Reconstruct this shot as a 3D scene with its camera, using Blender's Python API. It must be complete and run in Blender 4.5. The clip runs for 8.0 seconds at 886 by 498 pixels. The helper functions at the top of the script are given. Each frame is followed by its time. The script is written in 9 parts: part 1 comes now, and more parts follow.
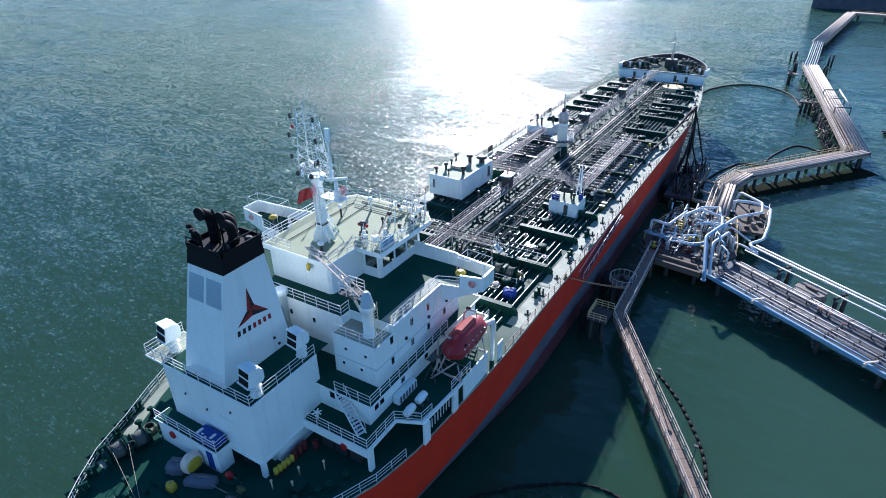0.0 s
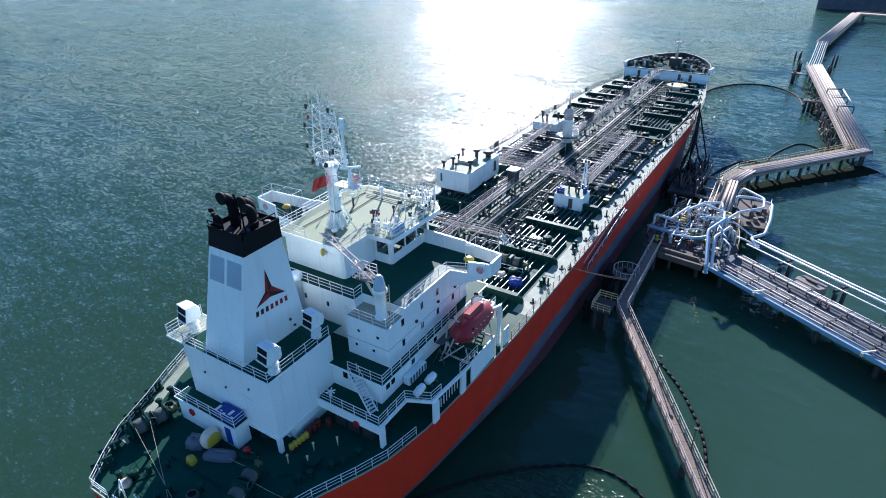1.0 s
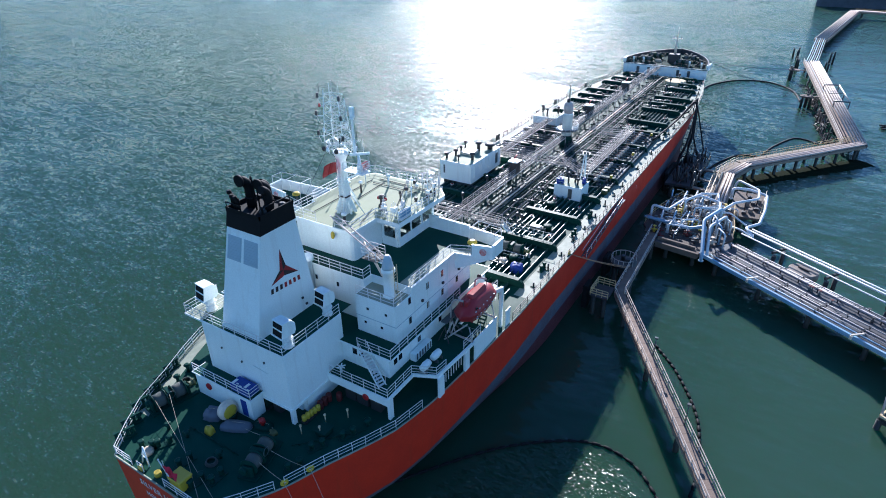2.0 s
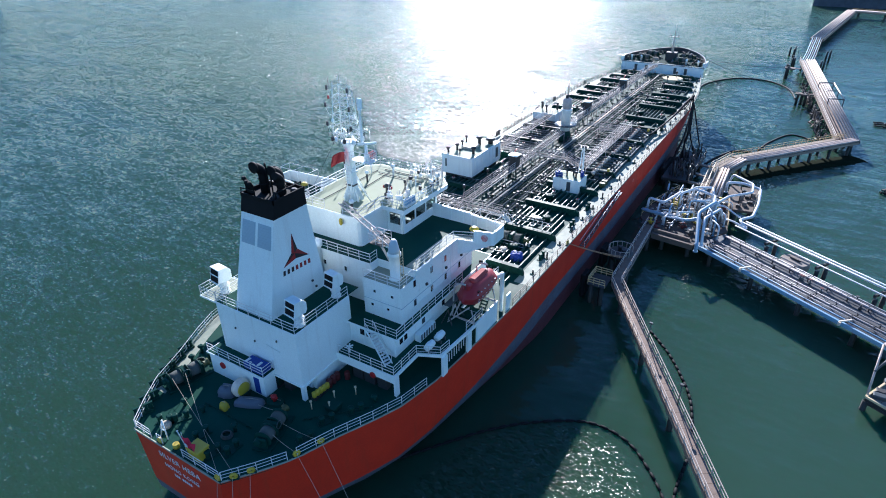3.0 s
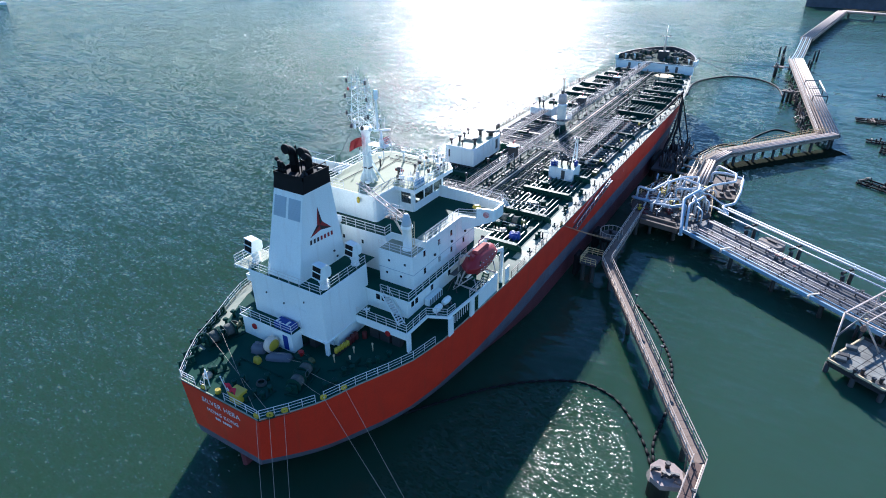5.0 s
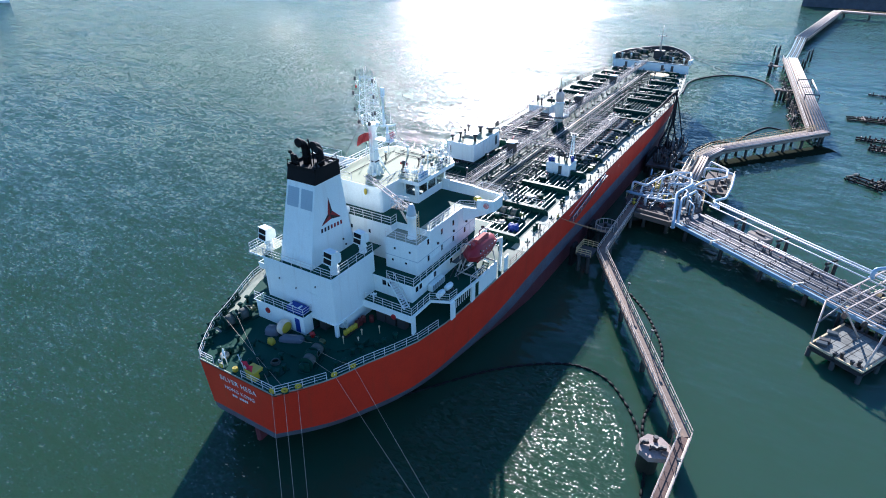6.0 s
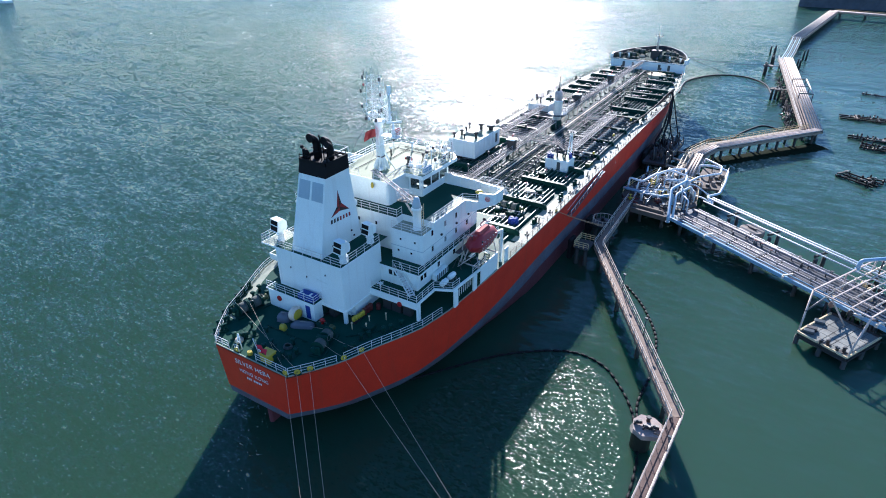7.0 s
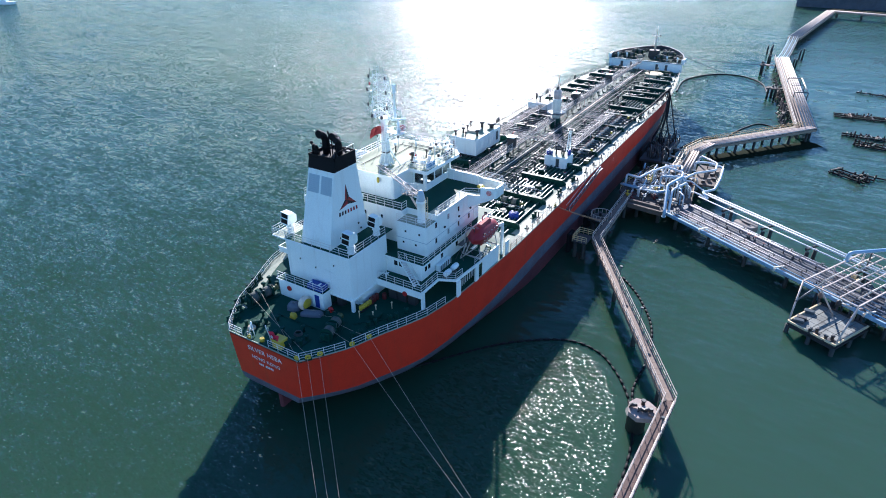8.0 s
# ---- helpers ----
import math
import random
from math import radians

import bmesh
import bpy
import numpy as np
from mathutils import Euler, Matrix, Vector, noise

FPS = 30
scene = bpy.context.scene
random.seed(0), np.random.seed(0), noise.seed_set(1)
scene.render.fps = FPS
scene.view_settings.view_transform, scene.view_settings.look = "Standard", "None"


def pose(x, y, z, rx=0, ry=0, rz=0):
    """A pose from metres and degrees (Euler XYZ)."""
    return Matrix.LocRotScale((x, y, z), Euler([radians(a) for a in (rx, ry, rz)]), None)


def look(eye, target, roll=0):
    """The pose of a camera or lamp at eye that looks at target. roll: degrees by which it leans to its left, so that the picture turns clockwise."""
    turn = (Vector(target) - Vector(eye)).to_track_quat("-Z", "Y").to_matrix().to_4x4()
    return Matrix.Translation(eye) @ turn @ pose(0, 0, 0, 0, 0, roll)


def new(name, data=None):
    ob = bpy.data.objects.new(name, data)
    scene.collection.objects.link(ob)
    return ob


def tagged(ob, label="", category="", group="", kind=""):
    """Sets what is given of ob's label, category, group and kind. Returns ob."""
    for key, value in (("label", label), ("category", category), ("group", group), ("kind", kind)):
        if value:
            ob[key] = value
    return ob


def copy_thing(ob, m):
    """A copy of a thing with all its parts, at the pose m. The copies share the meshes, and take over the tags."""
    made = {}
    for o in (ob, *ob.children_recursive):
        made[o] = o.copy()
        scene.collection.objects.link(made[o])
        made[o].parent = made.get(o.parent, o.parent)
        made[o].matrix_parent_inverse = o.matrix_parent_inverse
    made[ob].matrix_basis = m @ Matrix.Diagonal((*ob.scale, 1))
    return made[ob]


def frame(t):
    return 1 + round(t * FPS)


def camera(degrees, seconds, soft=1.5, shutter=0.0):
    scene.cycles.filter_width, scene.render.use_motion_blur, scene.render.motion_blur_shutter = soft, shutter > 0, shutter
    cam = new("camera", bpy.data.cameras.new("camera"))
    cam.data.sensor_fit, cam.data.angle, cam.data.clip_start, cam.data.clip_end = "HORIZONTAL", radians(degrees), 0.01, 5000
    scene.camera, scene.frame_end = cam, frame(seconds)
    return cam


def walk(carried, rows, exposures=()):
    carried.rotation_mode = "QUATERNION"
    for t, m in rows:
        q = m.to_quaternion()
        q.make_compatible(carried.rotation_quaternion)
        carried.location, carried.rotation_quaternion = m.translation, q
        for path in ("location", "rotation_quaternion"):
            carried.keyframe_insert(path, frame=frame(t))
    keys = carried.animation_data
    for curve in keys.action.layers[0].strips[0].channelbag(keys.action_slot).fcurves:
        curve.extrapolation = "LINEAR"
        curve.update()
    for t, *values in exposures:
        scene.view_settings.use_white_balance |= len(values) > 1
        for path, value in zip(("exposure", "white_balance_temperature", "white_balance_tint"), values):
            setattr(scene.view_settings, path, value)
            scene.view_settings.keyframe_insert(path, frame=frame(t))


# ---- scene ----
cam = camera(73.2, 8.0, 1.0)
PATH = [
    (0, (37.054, -3.428, 52.488), (36.134, -1.939, 51.521), -1.0),
    (0.5, (37.403, -4.58, 52.373), (36.476, -3.095, 51.406), -0.9),
    (1, (37.876, -5.816, 52.345), (36.945, -4.333, 51.379), -0.9),
    (1.5, (38.508, -7.25, 52.351), (37.574, -5.769, 51.383), -0.9),
    (2, (39.206, -8.79, 52.308), (38.275, -7.31, 51.338), -0.9),
    (3.5, (41.216, -13.265, 52.43), (40.287, -11.783, 51.459), -0.8),
    (4, (42.101, -15.133, 52.746), (41.173, -13.65, 51.775), -0.8),
    (4.5, (43.139, -17.225, 53.143), (42.212, -15.743, 52.173), -0.8),
    (6, (46.08, -23.172, 54.656), (45.158, -21.69, 53.68), -0.6),
    (6.5, (46.883, -24.964, 55.026), (45.962, -23.481, 54.049), -0.7),
    (7, (47.585, -26.586, 55.391), (46.665, -25.104, 54.415), -0.6),
    (7.5, (48.262, -28.159, 55.714), (47.342, -26.676, 54.737), -0.7),
    (8, (48.99, -29.677, 55.992), (48.069, -28.194, 55.016), -0.7),
]
walk(cam, [(t, look(eye, target, roll)) for t, eye, target, roll in PATH], ((0.0, 1.15, 4830, 9.5), (4.0, 1.33, 4880, 9.8), (8.0, 1.48, 4960, 10)))

# ---- world, sun and exposure ----
SUN_EL, SUN_AZ = radians(23.6), radians(26.5)      # azimuth: from +y towards -x
world = bpy.data.worlds.new("sky")
scene.world = world
world.use_nodes = True
wn = world.node_tree.nodes
sky = wn.new("ShaderNodeTexSky")
sky.sky_type, sky.sun_disc = "NISHITA", False
sky.sun_elevation, sky.sun_rotation = SUN_EL, -SUN_AZ
sky.air_density, sky.dust_density, sky.ozone_density = 1.0, 0.0, 3.5
world.node_tree.links.new(sky.outputs[0], wn["Background"].inputs[0])
wn["Background"].inputs[1].default_value = 0.070
sun = new("sun", bpy.data.lights.new("sun", "SUN"))
sun.data.energy, sun.data.angle, sun.data.color = 4.9, radians(0.53), (1.0, 0.81, 0.63)
SUN_FROM = Vector((-math.sin(SUN_AZ) * math.cos(SUN_EL), math.cos(SUN_AZ) * math.cos(SUN_EL), math.sin(SUN_EL)))
sun.matrix_world = look(SUN_FROM * 300, (0, 0, 0))

# ---- building helpers ----
ROOT = {}


class Mesh:
    """Collects vertices and faces; coordinates are the world's, or the thing's own for a turned thing."""

    def __init__(self):
        self.v, self.f, self.s = [], [], []

    def add(self, verts, faces, smooth=False):
        n = len(self.v)
        self.v += [tuple(p) for p in verts]
        self.f += [tuple(i + n for i in f) for f in faces]
        self.s += [smooth] * len(faces)
        return self

    def box(self, x0, y0, z0, x1, y1, z1, c=0.0):
        """A box, with its upright and top edges cut by c."""
        if c <= 0:
            v = [(x, y, z) for z in (z0, z1) for x, y in ((x0, y0), (x1, y0), (x1, y1), (x0, y1))]
            return self.add(v, [(3, 2, 1, 0), (4, 5, 6, 7)] + [(i, (i + 1) % 4, (i + 1) % 4 + 4, i + 4) for i in range(4)])
        ring = [(x0 + c, y0), (x1 - c, y0), (x1, y0 + c), (x1, y1 - c), (x1 - c, y1), (x0 + c, y1), (x0, y1 - c), (x0, y0 + c)]
        top = [(min(max(x, x0 + c), x1 - c), min(max(y, y0 + c), y1 - c)) for x, y in ring]
        v = [(x, y, z0) for x, y in ring] + [(x, y, z1 - c) for x, y in ring] + [(x, y, z1) for x, y in top]
        f = [(7, 6, 5, 4, 3, 2, 1, 0), tuple(range(16, 24))]
        for k in (0, 8):
            f += [(k + i, k + (i + 1) % 8, k + (i + 1) % 8 + 8, k + i + 8) for i in range(8)]
        return self.add(v, f)

    def prism(self, ring, z0, z1):
        """A flat ring of (x, y), counter-clockwise, drawn up from z0 to z1."""
        n = len(ring)
        v = [(x, y, z0) for x, y in ring] + [(x, y, z1) for x, y in ring]
        return self.add(v, [tuple(range(n - 1, -1, -1)), tuple(range(n, 2 * n))] + [(i, (i + 1) % n, (i + 1) % n + n, i + n) for i in range(n)])

    def tube(self, pts, r, n=6, caps=True, r2=None):
        """A round bar along a line of points; r2: its radius at the far end."""
        pts = [Vector(p) for p in pts]
        m = len(pts)
        v, up = [], None
        for i, p in enumerate(pts):
            a = (pts[min(i + 1, m - 1)] - pts[max(i - 1, 0)]).normalized()
            if up is None:
                up = Vector((0, 0, 1)) if abs(a.z) < 0.9 else Vector((1, 0, 0))
            s = a.cross(up).normalized()
            up = s.cross(a).normalized()
            k = 1.0
            if 0 < i < m - 1:
                d1, d2 = (pts[i] - pts[i - 1]).normalized(), (pts[i + 1] - pts[i]).normalized()
                k = 1 / max(0.5, math.cos(d1.angle(d2, 0) / 2))
            rr = r if r2 is None else r + (r2 - r) * i / (m - 1)
            for j in range(n):
                t = 2 * math.pi * j / n
                v.append(p + (s * math.cos(t) + up * math.sin(t)) * rr * (k if n > 3 else 1))
        f = [(i * n + j, i * n + (j + 1) % n, (i + 1) * n + (j + 1) % n, (i + 1) * n + j) for i in range(m - 1) for j in range(n)]
        self.add(v, f, n > 5)
        if caps:
            k = len(self.v) - len(v)
            self.f += [tuple(k + j for j in range(n - 1, -1, -1)), tuple(k + (m - 1) * n + j for j in range(n))]
            self.s += [False, False]
        return self

    def bar(self, p, q, w, h):
        """A straight bar of oblong section between two points; h is its upright side."""
        p, q = Vector(p), Vector(q)
        a = (q - p).normalized()
        up = Vector((0, 0, 1)) if abs(a.z) < 0.95 else Vector((0, 1, 0))
        s = a.cross(up).normalized() * (w / 2)
        u = s.cross(a).normalized() * (h / 2)
        v = [e + x + y for e in (p, q) for x, y in ((-s, -u), (s, -u), (s, u), (-s, u))]
        return self.add(v, [(0, 1, 2, 3), (7, 6, 5, 4)] + [((i + 1) % 4, i, i + 4, (i + 1) % 4 + 4) for i in range(4)])

    def spin(self, prof, at, n=16, axis="z"):
        """A turned body: profile of (radius, height) round an axis through at."""
        v = []
        for r, h in prof:
            for j in range(n):
                t = 2 * math.pi * j / n
                c, s = r * math.cos(t), r * math.sin(t)
                v.append({"z": (at[0] + c, at[1] + s, at[2] + h), "x": (at[0] + h, at[1] + c, at[2] + s), "y": (at[0] + s, at[1] + h, at[2] + c)}[axis])
        m = len(prof)
        f = [(i * n + j, i * n + (j + 1) % n, (i + 1) * n + (j + 1) % n, (i + 1) * n + j) for i in range(m - 1) for j in range(n)]
        f += [tuple(range(n - 1, -1, -1)), tuple((m - 1) * n + j for j in range(n))]
        k = len(self.v)
        self.add(v, f, True)
        self.s[-1] = self.s[-2] = False
        return self

    def data(self, name, m, shift=(0, 0, 0)):
        me = bpy.data.meshes.new(name)
        a, b, c = shift
        me.from_pydata([(x - a, y - b, z - c) for x, y, z in self.v], [], self.f)
        me.polygons.foreach_set("use_smooth", self.s)
        for one in (m if isinstance(m, (list, tuple)) else [m]):
            me.materials.append(one)
        me.update()
        return me


def thing(name, at, label, category, group="", kind="", turn=0.0):
    """A top-level thing: an Empty at its base. With a turn its parts are given in its own coordinates."""
    ob = new(name)
    ob.empty_display_size = 0.5
    ob.matrix_basis = pose(*at, 0, 0, turn)
    ROOT[ob.name] = tuple(at) if turn == 0 else (0, 0, 0)
    return tagged(ob, label, category, group, kind)


def local_thing(name, at, label, category, group="", turn=0.0):
    """As thing(), but its parts are always given in its own coordinates."""
    ob = thing(name, at, label, category, group, "", turn)
    ROOT[ob.name] = (0, 0, 0)
    return ob


def part(name, mesh, material, parent, label=""):
    shift = ROOT[parent.name]
    ob = new(name, mesh.data(name, material, shift))
    ob.parent = parent
    ROOT[ob.name] = shift
    return tagged(ob, label)


def again(name, me, at, parent, turn=0.0):
    """A further part on a mesh that others share, at a place in the parent's coordinates."""
    ob = new(name, me)
    ob.parent = parent
    s = ROOT[parent.name]
    ob.matrix_basis = pose(at[0] - s[0], at[1] - s[1], at[2] - s[2], 0, 0, turn)
    return ob


def setting(name, mesh, material, label, category):
    return tagged(new(name, mesh.data(name, material)), label, category, "", "structure")


# ---- materials ----
def material(name, colour, rough=0.5, metal=0.0, second=None, patch=0.6, grain=25.0, bump=0.02, streak=0.0, streak_colour=(0.16, 0.07, 0.03), island=0.0, specular=0.5, patch_scale=0.25):
    """A painted or bare surface: patches at patch_scale, fine grain, and rust or dirt streaks that run down."""
    m = bpy.data.materials.new(name)
    m.use_nodes = True
    nt = m.node_tree
    n, ln = nt.nodes, nt.links
    b = n["Principled BSDF"]
    b.inputs["Roughness"].default_value, b.inputs["Metallic"].default_value = rough, metal
    b.inputs["Specular IOR Level"].default_value = specular
    pos = n.new("ShaderNodeNewGeometry")
    big, fine = n.new("ShaderNodeTexNoise"), n.new("ShaderNodeTexNoise")
    big.inputs["Scale"].default_value, big.inputs["Detail"].default_value, big.inputs["Roughness"].default_value = patch_scale, 6, 0.65
    fine.inputs["Scale"].default_value, fine.inputs["Detail"].default_value = grain, 3
    for t in (big, fine):
        ln.new(pos.outputs["Position"], t.inputs["Vector"])
    second = second or tuple(c * 0.72 for c in colour)
    ramp = n.new("ShaderNodeMapRange")
    ramp.inputs["From Min"].default_value, ramp.inputs["From Max"].default_value = 0.35, 0.7
    ln.new(big.outputs["Fac"], ramp.inputs["Value"])
    mix = n.new("ShaderNodeMix")
    mix.data_type = "RGBA"
    mix.inputs["A"].default_value, mix.inputs["B"].default_value = (*colour, 1), (*second, 1)
    amount = n.new("ShaderNodeMath")
    amount.operation = "MULTIPLY"
    amount.inputs[1].default_value = patch
    ln.new(ramp.outputs[0], amount.inputs[0])
    ln.new(amount.outputs[0], mix.inputs["Factor"])
    out = mix.outputs["Result"]
    hsv = n.new("ShaderNodeHueSaturation")
    vary = n.new("ShaderNodeMapRange")
    vary.inputs["To Min"].default_value, vary.inputs["To Max"].default_value = 0.86, 1.14
    ln.new(fine.outputs["Fac"], vary.inputs["Value"])
    ln.new(vary.outputs[0], hsv.inputs["Value"])
    ln.new(out, hsv.inputs["Color"])
    out = hsv.outputs["Color"]
    if island > 0:
        one = n.new("ShaderNodeObjectInfo")
        spread = n.new("ShaderNodeMapRange")
        spread.inputs["To Min"].default_value, spread.inputs["To Max"].default_value = 1 - island, 1 + island
        tone = n.new("ShaderNodeHueSaturation")
        ln.new(one.outputs["Random"], spread.inputs["Value"])
        ln.new(spread.outputs[0], tone.inputs["Value"])
        ln.new(out, tone.inputs["Color"])
        out = tone.outputs["Color"]
    if streak > 0:
        low = n.new("ShaderNodeMapping")
        low.inputs["Scale"].default_value = (1.3, 1.3, 0.12)
        wear = n.new("ShaderNodeTexNoise")
        wear.inputs["Scale"].default_value, wear.inputs["Detail"].default_value = 1.0, 5
        cut = n.new("ShaderNodeMapRange")
        cut.inputs["From Min"].default_value, cut.inputs["From Max"].default_value, cut.inputs["To Max"].default_value = 0.56, 0.78, streak
        dirty = n.new("ShaderNodeMix")
        dirty.data_type = "RGBA"
        dirty.inputs["B"].default_value = (*streak_colour, 1)
        ln.new(pos.outputs["Position"], low.inputs["Vector"])
        ln.new(low.outputs[0], wear.inputs["Vector"])
        ln.new(wear.outputs["Fac"], cut.inputs["Value"])
        ln.new(cut.outputs[0], dirty.inputs["Factor"])
        ln.new(out, dirty.inputs["A"])
        out = dirty.outputs["Result"]
    ln.new(out, b.inputs["Base Color"])
    gloss = n.new("ShaderNodeMapRange")
    gloss.inputs["To Min"].default_value, gloss.inputs["To Max"].default_value = max(0.03, rough - 0.12), min(1.0, rough + 0.12)
    ln.new(big.outputs["Fac"], gloss.inputs["Value"])
    ln.new(gloss.outputs[0], b.inputs["Roughness"])
    if bump > 0:
        bp = n.new("ShaderNodeBump")
        bp.inputs["Strength"].default_value, bp.inputs["Distance"].default_value = 0.6, bump
        ln.new(fine.outputs["Fac"], bp.inputs["Height"])
        ln.new(bp.outputs[0], b.inputs["Normal"])
    return m


def water_material():
    m = bpy.data.materials.new("harbour_water")
    m.use_nodes = True
    n, ln = m.node_tree.nodes, m.node_tree.links
    b = n["Principled BSDF"]
    b.inputs["Roughness"].default_value, b.inputs["Specular IOR Level"].default_value = 0.9, 0.0
    b.inputs["Coat Weight"].default_value, b.inputs["Coat Roughness"].default_value, b.inputs["Coat IOR"].default_value = 0.67, 0.12, 1.333
    # light spreads some metres inside the turbid water, so that shadows on it have soft edges
    b.subsurface_method = "BURLEY"
    b.inputs["Subsurface Weight"].default_value, b.inputs["Subsurface Scale"].default_value = 1.0, 1.0
    b.inputs["Subsurface Radius"].default_value = (0.5, 1.2, 0.9)
    pos = n.new("ShaderNodeNewGeometry")
    tint = n.new("ShaderNodeTexNoise")
    tint.inputs["Scale"].default_value, tint.inputs["Detail"].default_value = 0.012, 4
    ln.new(pos.outputs["Position"], tint.inputs["Vector"])
    mix = n.new("ShaderNodeMix")
    mix.data_type = "RGBA"
    mix.inputs["A"].default_value, mix.inputs["B"].default_value = (0.020, 0.047, 0.027, 1), (0.029, 0.062, 0.035, 1)
    ln.new(tint.outputs["Fac"], mix.inputs["Factor"])
    # the wind ripples die down in the shelter between ship and jetty, but not inside the oil boom
    axes = n.new("ShaderNodeSeparateXYZ")
    ln.new(pos.outputs["Position"], axes.inputs[0])

    def calc(kind, p, q):
        one = n.new("ShaderNodeMath")
        one.operation = kind
        for k, x in enumerate((p, q)):
            if isinstance(x, (int, float)):
                one.inputs[k].default_value = x
            else:
                ln.new(x, one.inputs[k])
        return one.outputs[0]

    def step(value, lo, hi):
        one = n.new("ShaderNodeMapRange")
        one.interpolation_type = "SMOOTHSTEP"
        one.inputs["From Min"].default_value, one.inputs["From Max"].default_value = lo, hi
        ln.new(value, one.inputs["Value"])
        return one.outputs[0]

    # paler base colour on the jetty side stands for sunlit water and sky reflection
    lit_side = n.new("ShaderNodeMix")
    lit_side.data_type = "RGBA"
    lit_side.inputs["B"].default_value = (0.034, 0.069, 0.045, 1)
    ln.new(calc("MULTIPLY", step(axes.outputs[0], 24.0, 48.0), calc("SUBTRACT", 1.0, calc("MULTIPLY", step(axes.outputs[1], 180.0, 400.0), 0.6))), lit_side.inputs["Factor"])
    ln.new(mix.outputs["Result"], lit_side.inputs["A"])
    ln.new(lit_side.outputs["Result"], b.inputs["Base Color"])
    lee = calc("MULTIPLY", step(axes.outputs[0], 9.0, 20.0), calc("SUBTRACT", 1.0, step(axes.outputs[1], 200.0, 420.0)))
    ox = calc("DIVIDE", calc("SUBTRACT", axes.outputs[0], 27.0), 13.5)
    oy = calc("DIVIDE", calc("SUBTRACT", axes.outputs[1], 16.0), 24.5)
    oval = calc("ADD", calc("MULTIPLY", ox, ox), calc("MULTIPLY", oy, oy))
    lee = calc("MULTIPLY", lee, step(oval, 0.85, 1.15))
    calm = calc("ADD", calc("SUBTRACT", 1.0, calc("MULTIPLY", lee, 0.86)), calc("MULTIPLY", calc("SUBTRACT", 1.0, step(oval, 0.85, 1.05)), 0.7))
    # astern of the ship the wind is lighter
    wind = calc("ADD", calc("MULTIPLY", step(axes.outputs[1], 30.0, 150.0), 0.92), 0.26)
    wind = calc("MAXIMUM", wind, calc("SUBTRACT", 1.0, step(oval, 0.85, 1.05)))
    # gusts roughen the open water in patches, long across the wind
    gusts = n.new("ShaderNodeMapping")
    gusts.inputs["Scale"].default_value = (0.6, 1.4, 1)
    gust = n.new("ShaderNodeTexNoise")
    gust.inputs["Scale"].default_value, gust.inputs["Detail"].default_value, gust.inputs["Roughness"].default_value = 0.012, 7, 0.72
    ln.new(pos.outputs["Position"], gusts.inputs["Vector"])
    ln.new(gusts.outputs[0], gust.inputs["Vector"])
    open_water = step(axes.outputs[1], 20.0, 110.0)
    swing = calc("ADD", calc("MULTIPLY", step(gust.outputs["Fac"], 0.30, 0.72), 1.75), 0.3)
    wind = calc("ADD", calc("MULTIPLY", calc("MULTIPLY", wind, swing), open_water), calc("MULTIPLY", wind, calc("SUBTRACT", 1.0, open_water)))
    wind = calc("MULTIPLY", wind, calc("SUBTRACT", 1.0, calc("MULTIPLY", step(axes.outputs[1], 220.0, 500.0), 0.05)))
    # a belt of fresher breeze lies abeam of the ship
    breeze = calc("MULTIPLY", step(axes.outputs[1], 40.0, 90.0), calc("SUBTRACT", 1.0, step(axes.outputs[1], 170.0, 280.0)))
    wind = calc("MULTIPLY", wind, calc("ADD", calc("MULTIPLY", breeze, 0.15), 1.0))
    calm = calc("MULTIPLY", calm, wind)
    # wavelets of three sizes tilt the surface; each noise colour gives a slope along x and y
    tilt = None
    for scale, detail, stretch, slope in ((0.035, 1, (1.0, 1.6, 1), 0.10), (0.2, 1, (0.5, 1.6, 1), 0.24), (0.7, 1, (0.5, 1.5, 1), 0.34), (1.4, 0, (0.7, 1.4, 1), 0.54), (3.6, 0, (0.7, 1.3, 1), 0.90)):
        turn = n.new("ShaderNodeMapping")
        turn.inputs["Scale"].default_value, turn.inputs["Rotation"].default_value = stretch, (0, 0, radians(20))
        wave = n.new("ShaderNodeTexNoise")
        wave.inputs["Scale"].default_value, wave.inputs["Detail"].default_value, wave.inputs["Roughness"].default_value = scale, detail, 0.55
        ln.new(pos.outputs["Position"], turn.inputs["Vector"])
        ln.new(turn.outputs[0], wave.inputs["Vector"])
        off = n.new("ShaderNodeVectorMath")
        off.operation = "SUBTRACT"
        off.inputs[1].default_value = (0.5, 0.5, 0.5)
        ln.new(wave.outputs["Color"], off.inputs[0])
        size = n.new("ShaderNodeVectorMath")
        size.operation = "MULTIPLY"
        size.inputs[1].default_value = (slope * 1.15, slope * 1.75, 0)
        if slope > 0.5:                                  # mostly gentle, with few steep facets
            steep = n.new("ShaderNodeVectorMath")
            steep.operation = "DOT_PRODUCT"
            ln.new(off.outputs[0], steep.inputs[0])
            ln.new(off.outputs[0], steep.inputs[1])
            sharp = n.new("ShaderNodeVectorMath")
            sharp.operation = "SCALE"
            ln.new(off.outputs[0], sharp.inputs[0])
            ln.new(calc("ADD", calc("MULTIPLY", steep.outputs["Value"], 14.0), 0.25), sharp.inputs["Scale"])
            off = sharp
        ln.new(off.outputs[0], size.inputs[0])
        damp = n.new("ShaderNodeVectorMath")             # the shelter stills the ripples more than the swell
        damp.operation = "SCALE"
        ln.new(size.outputs[0], damp.inputs[0])
